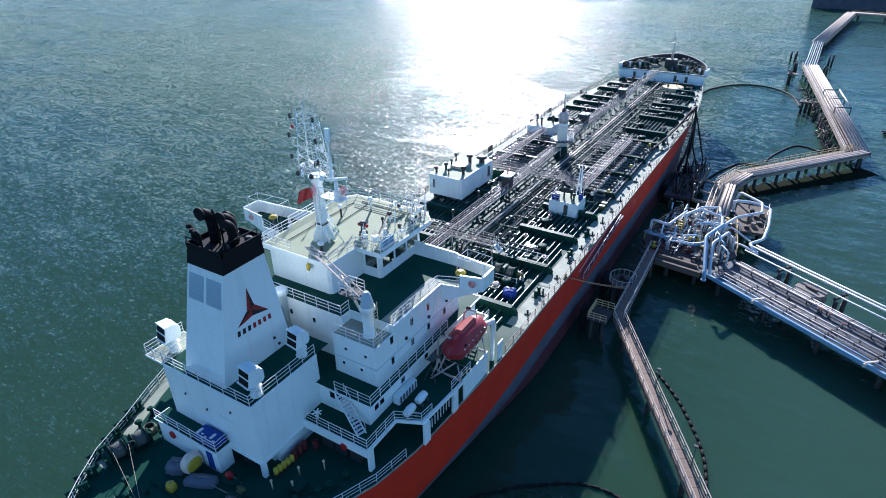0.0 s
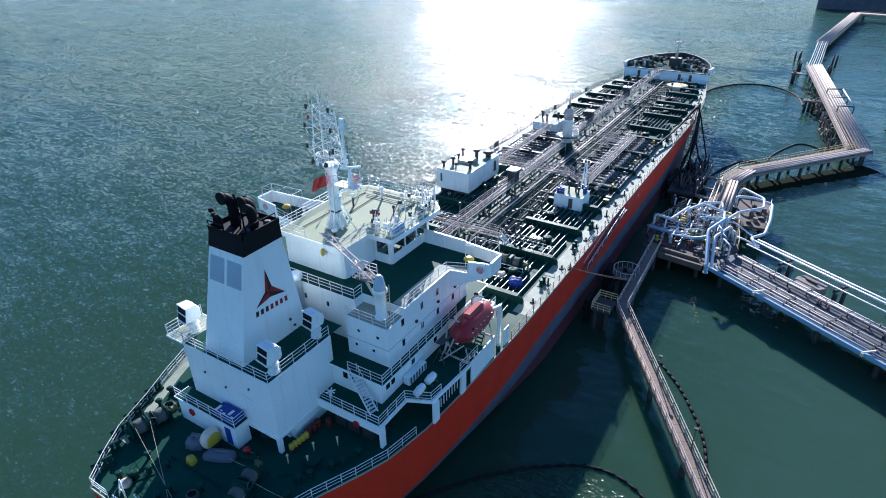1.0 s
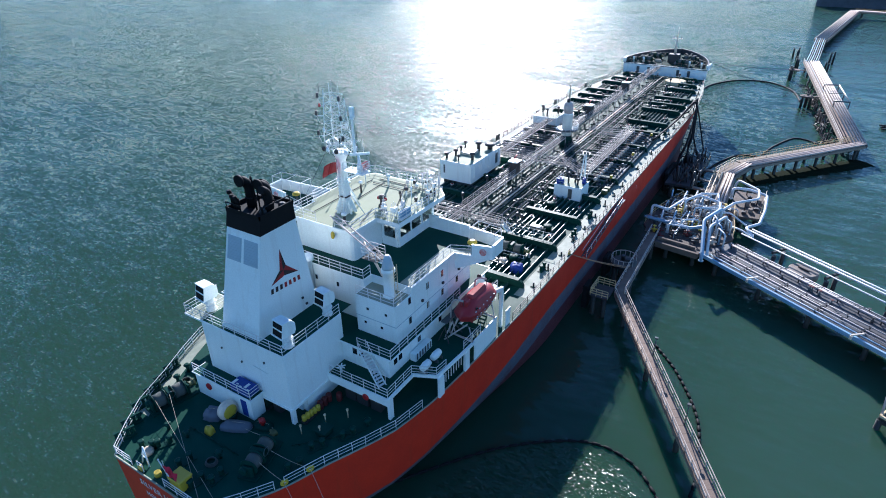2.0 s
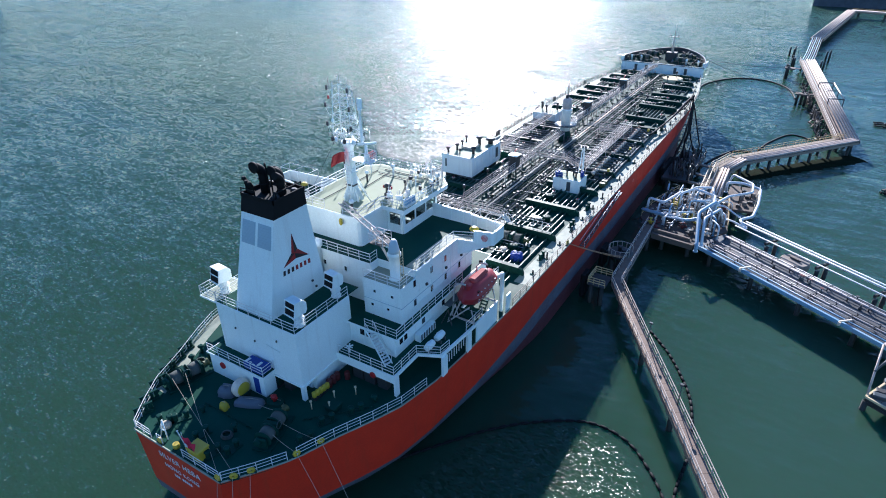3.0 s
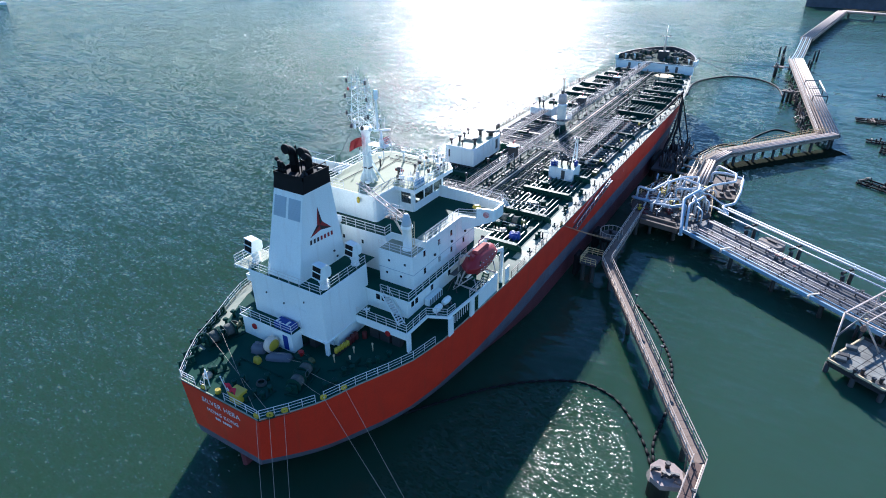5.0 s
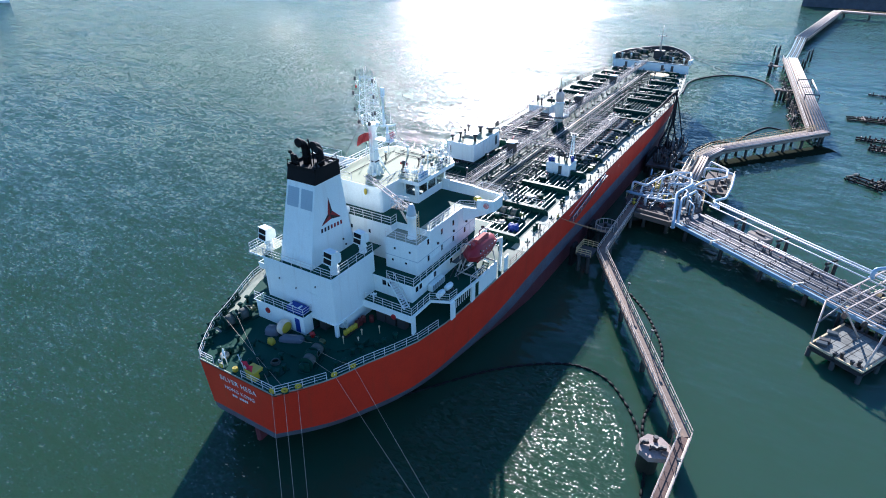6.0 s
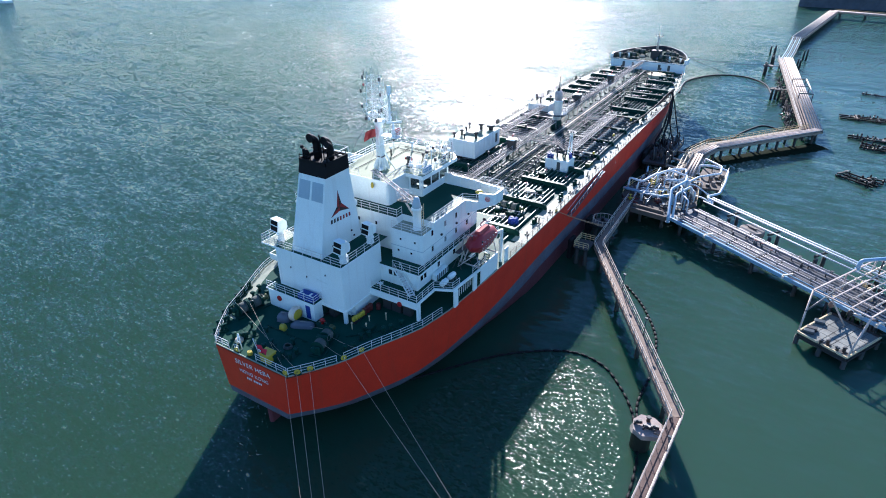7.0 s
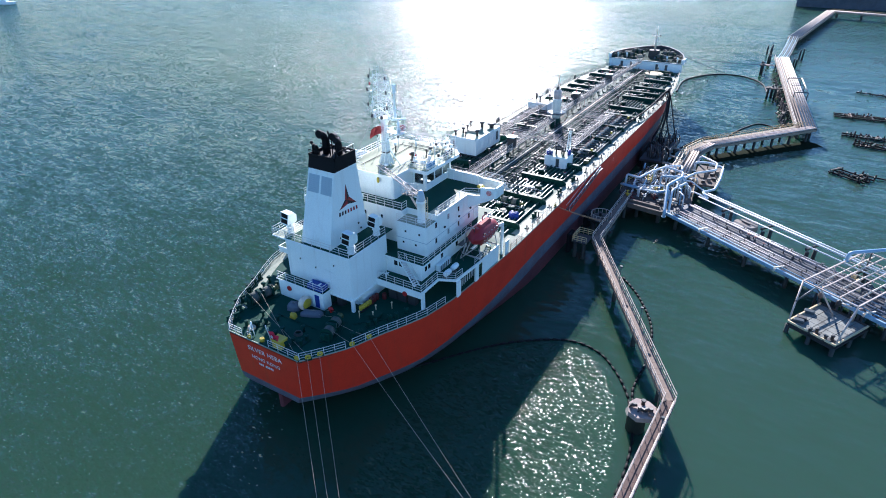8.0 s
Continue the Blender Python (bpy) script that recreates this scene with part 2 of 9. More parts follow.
        ln.new(calm if slope > 0.5 else calc("ADD", calc("MULTIPLY", calm, 0.4), 0.6), damp.inputs["Scale"])
        size = damp
        if tilt is None:
            tilt = size.outputs[0]
        else:
            both = n.new("ShaderNodeVectorMath")
            ln.new(tilt, both.inputs[0])
            ln.new(size.outputs[0], both.inputs[1])
            tilt = both.outputs[0]
    upward = n.new("ShaderNodeVectorMath")
    upward.inputs[1].default_value = (0, 0, 1)
    turned = n.new("ShaderNodeVectorRotate")             # the steeper slopes lie along the wind
    turned.rotation_type = "Z_AXIS"
    turned.inputs["Angle"].default_value = radians(27)
    ln.new(tilt, turned.inputs["Vector"])
    ln.new(turned.outputs[0], upward.inputs[0])
    unit = n.new("ShaderNodeVectorMath")
    unit.operation = "NORMALIZE"
    ln.new(upward.outputs[0], unit.inputs[0])
    ln.new(unit.outputs[0], b.inputs["Coat Normal"])
    return m


def glass_material():
    m = bpy.data.materials.new("dark_window_glass")
    m.use_nodes = True
    b = m.node_tree.nodes["Principled BSDF"]
    b.inputs["Base Color"].default_value = (0.012, 0.016, 0.02, 1)
    b.inputs["Roughness"].default_value = 0.06
    return m


def clear_glass():
    m = bpy.data.materials.new("clear_window_glass")
    m.use_nodes = True
    b = m.node_tree.nodes["Principled BSDF"]
    b.inputs["Base Color"].default_value = (0.40, 0.48, 0.48, 1)
    b.inputs["Roughness"].default_value, b.inputs["Transmission Weight"].default_value, b.inputs["IOR"].default_value = 0.03, 1.0, 1.45
    return m


RED = material("red_hull_paint", (0.62, 0.036, 0.012), 0.45, second=(0.50, 0.030, 0.012), streak=0.25, patch=0.8, bump=0.01, grain=6)
BOOT = material("grey_blue_boot_paint", (0.12, 0.135, 0.17), 0.55, second=(0.11, 0.075, 0.09), patch=1.0, streak=0.35)
ANTIFOUL = material("faded_maroon_bottom_paint", (0.13, 0.035, 0.04), 0.6, second=(0.08, 0.035, 0.04), streak=0.3, streak_colour=(0.05, 0.06, 0.05))
WHITE = material("white_ship_paint", (0.89, 0.94, 0.90), 0.42, second=(0.82, 0.87, 0.83), patch=0.7, streak=0.2, streak_colour=(0.45, 0.36, 0.28), bump=0.006, grain=8)
DECK = material("dark_green_deck_paint", (0.010, 0.052, 0.036), 0.6, second=(0.02, 0.068, 0.048), patch=0.8, bump=0.003, grain=18, streak=0.0, specular=0.08)
# sunlit copy of the green deck paint: glare is mixed into the base colour
ROOFDECK = material("sun_glare_green_deck_paint", (0.30, 0.335, 0.21), 0.68, second=(0.34, 0.37, 0.26), patch=0.9, bump=0.003, grain=18, specular=0.12, patch_scale=0.6)
GREEN = material("green_steel_paint", (0.012, 0.050, 0.037), 0.5, second=(0.018, 0.044, 0.034), bump=0.01, specular=0.08)
FLANGE = material("worn_green_flange_paint", (0.035, 0.09, 0.065), 0.42, second=(0.10, 0.13, 0.11), bump=0.004, patch_scale=0.8)
# pale base colour carries the sun glare on sunlit deck edges
MARGIN = material("sun_glare_deck_edge_paint", (0.34, 0.36, 0.28), 0.65, second=(0.20, 0.24, 0.18), patch=0.9, bump=0.003, grain=18, patch_scale=0.5, specular=0.2)
WALKPAINT = material("weathered_walkway_paint", (0.60, 0.55, 0.51), 0.6, second=(0.40, 0.34, 0.30), patch=1.0, patch_scale=0.9, bump=0.0)
GRATING = material("worn_galvanised_grating", (0.15, 0.14, 0.125), 0.7, second=(0.10, 0.085, 0.07), specular=0.15, bump=0.0)
# brown of rust, darkened further because the edge rails are backlit
RUST_BACKLIT = material("rust_and_backlit_brown_paint", (0.26, 0.20, 0.16), 0.6, second=(0.16, 0.09, 0.06), patch=1.0, patch_scale=1.2, bump=0.0)
BLACK = material("black_funnel_paint", (0.008, 0.008, 0.009), 0.7, bump=0.01, specular=0.2)
STEEL = material("grey_pipe_paint", (0.085, 0.10, 0.10), 0.36, second=(0.06, 0.062, 0.058), streak=0.2, bump=0.004, specular=0.5)
PIPEWHITE = material("white_pipe_paint", (0.80, 0.69, 0.55), 0.45, second=(0.60, 0.48, 0.36), patch=0.7, streak=0.3, bump=0.006)
DARK = material("dark_weathered_steel", (0.035, 0.036, 0.038), 0.55, second=(0.06, 0.045, 0.035), bump=0.02)
RUBBER = material("black_rubber", (0.012, 0.012, 0.013), 0.7, specular=0.15)
ORANGE = material("orange_red_lifeboat_plastic", (0.30, 0.018, 0.022), 0.45, second=(0.24, 0.02, 0.025), bump=0.004)
DULLRED = material("faded_dark_red_paint", (0.13, 0.018, 0.016), 0.65, second=(0.07, 0.016, 0.014), patch=0.9, patch_scale=1.2)
REDPAINT = material("red_fire_paint", (0.36, 0.016, 0.018), 0.5)
YELLOW = material("yellow_paint", (0.56, 0.42, 0.03), 0.5, second=(0.42, 0.31, 0.03))
OLIVE = material("worn_olive_paint", (0.13, 0.12, 0.03), 0.55, second=(0.05, 0.08, 0.04), patch=1.0, patch_scale=1.5)
BLUE = material("blue_tarpaulin", (0.015, 0.035, 0.28), 0.55, second=(0.02, 0.05, 0.2), bump=0.05, grain=5)
CREAM = material("cream_paint", (0.74, 0.60, 0.36), 0.8, second=(0.64, 0.5, 0.3), specular=0.15)
OLDROPE = material("grimy_wound_rope", (0.11, 0.115, 0.10), 0.9, second=(0.06, 0.075, 0.065), bump=0.02, grain=40, patch_scale=1.5)
ROPE = material("pale_mooring_rope", (0.50, 0.43, 0.32), 0.9, bump=0.02, grain=40)
CONCRETE = material("weathered_concrete", (0.32, 0.27, 0.22), 0.85, second=(0.20, 0.16, 0.13), patch=0.9, bump=0.06, grain=10, streak=0.5, streak_colour=(0.12, 0.11, 0.09))
PALEDECK = material("pale_jetty_planking", (0.36, 0.29, 0.21), 0.8, second=(0.26, 0.20, 0.15), patch=0.9, bump=0.04, grain=12)
TIMBER = material("old_grey_timber", (0.16, 0.12, 0.09), 0.85, second=(0.09, 0.07, 0.055), bump=0.06, grain=14, island=0.2)
PILE = material("dark_wet_pile", (0.035, 0.034, 0.03), 0.6, second=(0.02, 0.03, 0.018), bump=0.05, grain=8)
BLUESTEEL = material("pale_blue_jetty_steel", (0.26, 0.42, 0.58), 0.45, second=(0.34, 0.42, 0.48), streak=0.2, bump=0.008)
RAIL = material("white_rail_paint", (0.78, 0.78, 0.76), 0.45, second=(0.62, 0.58, 0.53), bump=0.0)
ASPHALT = material("dark_worn_jetty_deck", (0.065, 0.056, 0.05), 0.85, second=(0.14, 0.10, 0.075), patch=0.9, bump=0.04, grain=10)
LOUVRE = material("blue_grey_louvre_paint", (0.47, 0.55, 0.59), 0.55, second=(0.38, 0.45, 0.50), bump=0.004)
GLASS = glass_material()
CLEAR = clear_glass()
WATER = water_material()
LETTER = material("white_lettering_paint", (0.8, 0.8, 0.78), 0.5)
EMBLEM_RED = material("dark_red_emblem_paint", (0.28, 0.012, 0.012), 0.5)
EMBLEM_DARK = material("near_black_emblem_paint", (0.02, 0.012, 0.012), 0.5)

# ---- water and far shore ----
water = Mesh()
water.add([(-4000, -1500, 0), (4000, -1500, 0), (4000, 4500, 0), (-4000, 4500, 0)], [(0, 1, 2, 3)])
setting("water", water, WATER, "rippled dark green harbour water with bright sun glitter", "water")

# ---- the tanker: hull, decks, forecastle ----
M, A, B, C, DK, R = 10.8, 13.5, 16.15, 19.0, 21.2, 24.7     # deck levels
FC, BREAK, BOW = 13.6, 176.6, 197.0


def lerp(x, xs, ys):
    return float(np.interp(x, xs, ys))


def half_deck(y):
    """Half the breadth of the hull at the main deck."""
    return lerp(y, (7.5, 10, 12.6, 16.4, 20, 23, 28, 34, 40, 46, 140, 150, 158, 166, 172, 177, 182, 187, 191, 194, 196, 197),
                (5.9, 7.8, 9.5, 11.0, 12.7, 13.9, 14.8, 15.2, 15.5, 15.75, 15.75, 15.3, 14.6, 13.4, 12.4, 11.4, 10.2, 8.3, 6.3, 4.2, 2.0, 0.0))


def half_water(y):
    """Half the breadth at the water."""
    return lerp(y, (14, 17, 20, 23.7, 30, 37, 46, 54, 120, 140, 155, 168, 178, 186, 190),
                (0.6, 4.5, 7.8, 10.3, 11.8, 12.9, 14.4, 15.5, 15.6, 14.6, 12.2, 8.6, 5.0, 1.6, 0.0))


NS = 72
SS = [0.5 - 0.5 * math.cos(math.pi * i / (NS - 1)) for i in range(NS)]


def outline(k):
    """One side of the hull at height share k (0 water, 1 main deck): points (x, y) from stern to bow."""
    low = max(0.0, 1 - k / 0.33)
    y0 = 7.5 + 6.5 * low ** 1.3
    y1 = 190 + (BOW - 190) * k
    pts = []
    for s in SS:
        y = y0 + (y1 - y0) * s
        yd = 7.5 + (BOW - 7.5) * s
        yw = 14 + (190 - 14) * s
        w = k if s > 0.5 else min(1.0, k / 0.40) ** 0.6 * 0.72 + 0.28 * k
        if s > 0.5:
            w = k ** 1.4
        x = half_water(yw) * (1 - w) + half_deck(yd) * w
        pts.append((x, y))
    return pts


def boot_top(y):
    return lerp(y, (7.5, 14, 22, 30, 36, 42, 48, 56, 80, 110, 197), (4.75, 4.2, 3.95, 4.0, 4.2, 4.7, 5.4, 5.8, 5.8, 6.2, 7.2))


def hull_band(lo, hi, steps):
    """Both sides of the hull between two heights, which may vary along the ship."""
    m = Mesh()
    rows = []
    for i in range(steps + 1):
        row = []
        for j in range(NS):
            yy = 7.5 + (BOW - 7.5) * SS[j]
            z = lo(yy) + (hi(yy) - lo(yy)) * i / steps
            x, y = outline(max(0.0, z) / M)[j] if z >= 0 else outline(0)[j]
            row.append((x, y, z))
        rows.append(row)
    for side in (1, -1):
        v = [(side * x, y, z) for row in rows for x, y, z in row]
        f = []
        for i in range(steps):
            for j in range(NS - 1):
                a, b, c, d = i * NS + j, i * NS + j + 1, (i + 1) * NS + j + 1, (i + 1) * NS + j
                f.append((a, b, c, d) if side > 0 else (d, c, b, a))
        m.add(v, f, True)
    # the transom closes the stern
    n = steps + 1
    v = [(rows[i][0][0] * s, rows[i][0][1], rows[i][0][2]) for i in range(n) for s in (-1, 1)]
    m.add(v, [(2 * i, 2 * i + 1, 2 * i + 3, 2 * i + 2) for i in range(steps)])
    return m


ship = thing("tanker_ship", (0, 90, 0), "red-hulled products tanker with white superstructure moored at a jetty", "ship")
hull = part("hull", hull_band(boot_top, lambda y: M, 8), RED, ship, "bright red painted steel hull side")
part("boot_band", hull_band(lambda y: boot_top(y) - 2.6, boot_top, 3), BOOT, hull, "faded grey-blue boot-top band")
part("rudder", Mesh().box(-0.35, 8.6, -1.5, 0.35, 12.4, 2.3, 0.2), ANTIFOUL, hull)
for y_, z_, h_, x_ in ((42.2, 7.6, 0.8, 15.46), (42.5, 7.4, 0.25, 15.47), (19.0, 6.9, 0.5, 12.0), (60.0, 8.2, 0.5, 15.66), (95.0, 8.6, 0.7, 15.70)):
    part("hull_mark", Mesh().box(x_ - 0.12, y_, z_, x_ + 0.05, y_ + 0.14, z_ + h_), LETTER, hull, "small white painted hull mark")
part("bottom_paint", hull_band(lambda y: -1.5, lambda y: boot_top(y) - 2.6, 6), ANTIFOUL, hull, "worn maroon bottom paint at the waterline")

# main deck with camber-free plating, one sheet inside the hull's edge
ring = [(x - 0.02, y) for x, y in outline(1)]
ring = ring[:-1] + [(0.0, BOW)] + [(-x, y) for x, y in reversed(ring[:-1])]
deck = part("main_deck", Mesh().prism(ring, M - 0.25, M + 0.004), DECK, ship, "dark green painted steel main deck")
for s in (1, -1):                                   # the deck's margins inside the rails, paled where sun glare lies
    strip_ = Mesh()
    rim_ = [p for p in outline(1) if (46.5 if s > 0 else 11.0) < p[1] < 174.0]
    wide_ = [2.5 if y > 46 else 1.5 for x, y in rim_]
    v = []
    for (x, y), w_ in zip(rim_, wide_):
        v += [(s * (x - 0.12), y, M + 0.012), (s * (x - w_), y, M + 0.012)]
    f = [(2 * i, 2 * i + 2, 2 * i + 3, 2 * i + 1) for i in range(len(rim_) - 1)]
    strip_.add(v, f if s > 0 else [q[::-1] for q in f])
    part("deck_margin", strip_, MARGIN, deck, "pale green deck edge with sun glare in its colour")
edge = Mesh()
side_pts = [p for p in outline(1) if p[1] < BREAK]
for s in (1, -1):
    edge.tube([(s * (x + 0.03), y, M + 0.06) for x, y in side_pts], 0.09, 5)
edge.tube([(-5.9, 7.45, M + 0.06), (5.9, 7.45, M + 0.06)], 0.09, 5)
part("gunwale_bar", edge, MARGIN, deck)

# forecastle: sides carried up, its deck, the white after bulkhead, the bulwark
FCY = [BREAK + (BOW + 1.2 - BREAK) * (0.5 - 0.5 * math.cos(math.pi * i / 22)) for i in range(23)]


def half_fc(y):
    return lerp(y, (176.6, 181, 185, 189, 192, 195, 197, 198.2), (12.0, 11.2, 10.1, 8.3, 6.5, 4.2, 2.0, 0.0))


fc_side = Mesh()
for s in (1, -1):
    v = []
    for y in FCY:
        yb = min(BOW, BREAK + (y - BREAK) * (BOW - BREAK) / (BOW + 1.2 - BREAK))
        v += [(s * half_deck(yb), yb, M), (s * half_fc(y), y, FC), (s * (half_fc(y) + 0.15), y + 0.1, FC + 1.35), (s * max(0, half_fc(y) - 0.12), y - 0.12, FC + 1.35), (s * max(0, half_fc(y) - 0.2), y - 0.2, FC)]
    f = []
    for i in range(len(FCY) - 1):
        for k in range(2):
            q = (i * 5 + k, (i + 1) * 5 + k, (i + 1) * 5 + k + 1, i * 5 + k + 1)
            f.append(q if s > 0 else q[::-1])
    fc_side.add(v, f)
fc = part("forecastle", fc_side, RED, ship, "raised bow with a bulwark round its deck")
ring = [(half_fc(y) - 0.15, y - 0.1) for y in FCY[:-1]] + [(0, BOW + 1.0)] + [(-half_fc(y) + 0.15, y - 0.1) for y in reversed(FCY[:-1])]
# inner bulwark face, with its shade put in as a dark colour
inside = Mesh()
for s in (1, -1):
    v = []
    for y in FCY:
        v += [(s * (half_fc(y) + 0.15), y + 0.1, FC + 1.35), (s * max(0, half_fc(y) - 0.12), y - 0.12, FC + 1.352), (s * max(0, half_fc(y) - 0.2), y - 0.2, FC)]
    f = []
    for i in range(len(FCY) - 1):
        for k in range(2):
            q = (i * 3 + k, (i + 1) * 3 + k, (i + 1) * 3 + k + 1, i * 3 + k + 1)
            f.append(q if s > 0 else q[::-1])
    inside.add(v, f)
part("bulwark_inside", inside, DARK, fc, "inner face of the bow bulwark, coloured dark for its shade")
part("forecastle_deck", Mesh().prism(ring, FC - 0.2, FC + 0.004), material("dark_green_bow_deck", (0.008, 0.036, 0.027), 0.75, specular=0.03, second=(0.02, 0.05, 0.04), patch=0.9, bump=0.004, grain=18), fc)
bulk = Mesh().box(-11.9, BREAK - 0.1, M, 11.9, BREAK + 0.15, FC + 0.05)
for s in (1, -1):                                   # sloped wing plates at both ends
    bulk.prism([(s * 11.4, BREAK - 0.1), (s * 12.2, BREAK - 0.1), (s * 12.2, BREAK + 4), (s * 11.9, BREAK + 4)][:: s], FC - 0.1, FC + 1.3)
    bulk.bar((s * 9.0, BREAK - 0.14, M + 0.1), (s * 9.0, BREAK - 0.14, FC), 0.5, 0.1)
bulkhead = part("bulkhead", bulk, WHITE, fc, "white painted forecastle bulkhead facing aft")
for x in (-7.5, -4.4, 4.0, 7.0):
    part("door", Mesh().box(x - 0.4, BREAK - 0.16, M + 0.35, x + 0.4, BREAK - 0.1, M + 2.1, 0.02), STEEL, bulkhead)


# ---- railings ----
POST = Mesh().tube([(0, 0, 0), (0, 0, 1.08)], 0.034, 5).data("post", RAIL)
POST_RUST_BACKLIT = Mesh().tube([(0, 0, 0), (0, 0, 1.08)], 0.05, 5).data("post", RUST_BACKLIT)
POST_WALK = Mesh().tube([(0, 0, 0), (0, 0, 1.08)], 0.034, 5).data("post", WALKPAINT)
POST_TALL = Mesh().tube([(0, 0, 0), (0, 0, 1.08)], 0.045, 5).data("post", RAIL)


def along(pts, step):
    """Points every step metres along a line of points, ends and corners kept."""
    out = []
    for p, q in zip(pts[:-1], pts[1:]):
        p, q = Vector(p), Vector(q)
        n = max(1, round((q - p).length / step))
        out += [p.lerp(q, i / n) for i in range(n)]
    return out + [Vector(pts[-1])]


def railing(pts, label="white painted steel guard rail with three bars", step=1.5, bars=(0.36, 0.72, 1.08), r=0.026, group="ship guard rails", name="guard_rail", paint=None, stick=None):
    ob = thing(name, tuple(pts[0]), label, "railing", group)
    for p in along(pts, step):
        again("post", stick or POST, p, ob)
    for h in bars:
        part("rail", Mesh().tube([(x, y, z + h) for x, y, z in pts], r if h < max(bars) else r * 1.3, 5), paint or RAIL, ob)
    return ob


def deck_line(side, ys, inset=0.15, z=M):
    return [(side * (half_deck(y) - inset), y, z) for y in ys]


railing(deck_line(1, (13.0, 16.4, 20, 23, 26.5)))
railing(deck_line(-1, (7.7, 10, 12.6, 16.4, 20, 23, 28, 34, 40, 46)))
railing([(5.9, 7.65, M)] + deck_line(1, (7.7, 10, 12.2)))
railing([(-5.9, 7.65, M), (-3.6, 7.65, M)])
railing([(-2.6, 7.65, M), (-1.9, 7.65, M)])
railing([(0.9, 7.65, M), (5.7, 7.65, M)])
railing(deck_line(1, (44, 60, 80, 100, 111)), "rust-stained rail along the cargo deck edge, browned for backlight", 1.9, r=0.032, paint=RUST_BACKLIT, stick=POST_RUST_BACKLIT)
railing(deck_line(1, (119, 140, 150, 158, 166, 172, 176)), "rust-stained rail along the cargo deck edge, browned for backlight", 1.9, r=0.032, paint=RUST_BACKLIT, stick=POST_RUST_BACKLIT)
railing(deck_line(-1, (46, 60, 80, 100, 120, 140, 150, 158, 166, 172, 176)), "rust-stained rail along the cargo deck edge, browned for backlight", 1.9, r=0.032, paint=RUST_BACKLIT, stick=POST_RUST_BACKLIT)

# ---- superstructure ----
def wall_windows(parent, spots, w=0.42, h=0.62):
    """Small windows in a wall that faces x or y: (x, y, z, facing)."""
    for x, y, z, face in spots:
        rim, pane = Mesh(), Mesh()
        if face in ("+x", "-x"):
            s = 1 if face == "+x" else -1
            rim.box(min(x, x + s * 0.05), y - w / 2 - 0.06, z - h / 2 - 0.06, max(x, x + s * 0.05), y + w / 2 + 0.06, z + h / 2 + 0.06)
            pane.box(min(x, x + s * 0.062), y - w / 2, z - h / 2, max(x, x + s * 0.062), y + w / 2, z + h / 2)
        else:
            s = -1
            rim.box(x - w / 2 - 0.06, y - 0.05, z - h / 2 - 0.06, x + w / 2 + 0.06, y, z + h / 2 + 0.06)
            pane.box(x - w / 2, y - 0.062, z - h / 2, x + w / 2, y, z + h / 2)
        ob = part("window", rim, WHITE, parent)
        part("pane", pane, GLASS, ob)


house = thing("accommodation_block", (0, 34, M), "white stepped ship superstructure with green decks and bridge wings", "superstructure")
# main-deck house below, set back under the deck above
low = part("lower_house", Mesh().box(-9.5, 26.0, M, 9.5, 45.5, A - 0.2), WHITE, house)
lowaft = part("casing_base", Mesh().box(-5.0, 20.3, M, 4.6, 26.0, 12.7), WHITE, house)
# poop deck slab with its deep white fascia, wider to the ship's side forward
aring = [(-12.7, 23.4), (12.7, 23.4), (12.7, 27.6), (14.9, 28.6), (15.3, 34.0), (15.4, 37.0), (12.4, 37.0), (12.4, 46.0), (-12.4, 46.0), (-12.4, 37.0), (-15.4, 37.0), (-15.3, 34.0), (-14.9, 28.6), (-12.7, 27.6)]
slab = part("poop_deck_slab", Mesh().prism(aring, A - 0.35, A), WHITE, house, "white-edged deck slab")
inner = [(x * 0.985, 34 + (y - 34) * 0.985) for x, y in aring]
part("deck_plating", Mesh().prism(inner, A, A + 0.012), DECK, slab, "dark green deck paint")
part("fascia", Mesh().box(5.4, 23.45, A - 0.95, 12.68, 23.6, A - 0.35), WHITE, slab)
part("fascia", Mesh().box(-12.68, 23.45, A - 0.95, -5.4, 23.6, A - 0.35), WHITE, slab)
part("fascia", Mesh().box(12.4, 23.61, M, 12.68, 24.2, A - 0.35), WHITE, slab)
pillars = ((15.0, 28.5, 0.9), (15.2, 33.2, 0.9))
for x, y, w in pillars:
    for s in (1, -1):
        part("pillar", Mesh().box(s * x - 0.12, y, M, s * x + 0.12, y + w, A - 0.35), WHITE, house)
for s in (1, -1):                                   # slatted side openings between the pillars
    for i in range(7):
        again("bar", POST_TALL, (s * 15.1, 29.7 + i * 0.5, A - 1.45), house)
    part("side_screen", Mesh().box(s * 15.25 - 0.06, 35.2, M, s * 15.25 + 0.06, 40.2, A + 0.1), WHITE, house)
    part("side_screen", Mesh().box(s * 15.4 - 0.06, 42.3, M, s * 15.4 + 0.06, 43.4, A - 0.4), WHITE, house)
# first house and its deck
h1 = part("poop_house", Mesh().box(-11.1, 25.9, A, 11.1, 45.2, B - 0.15, 0.05), WHITE, house)
wall_windows(h1, [(11.1, 26.9, 15.0, "+x"), (11.1, 27.7, 15.0, "+x"), (11.1, 31.0, 15.0, "+x"), (11.1, 35.0, 15.0, "+x"), (7.0, 25.9, 15.2, "-y"), (7.8, 25.9, 15.2, "-y")], 0.55, 0.7)
slab = part("upper_deck_slab", Mesh().prism([(-11.7, 25.5), (-5.4, 25.5), (5.6, 25.5), (11.7, 25.5), (11.7, 45.4), (-11.7, 45.4)], B - 0.15, B), WHITE, house)
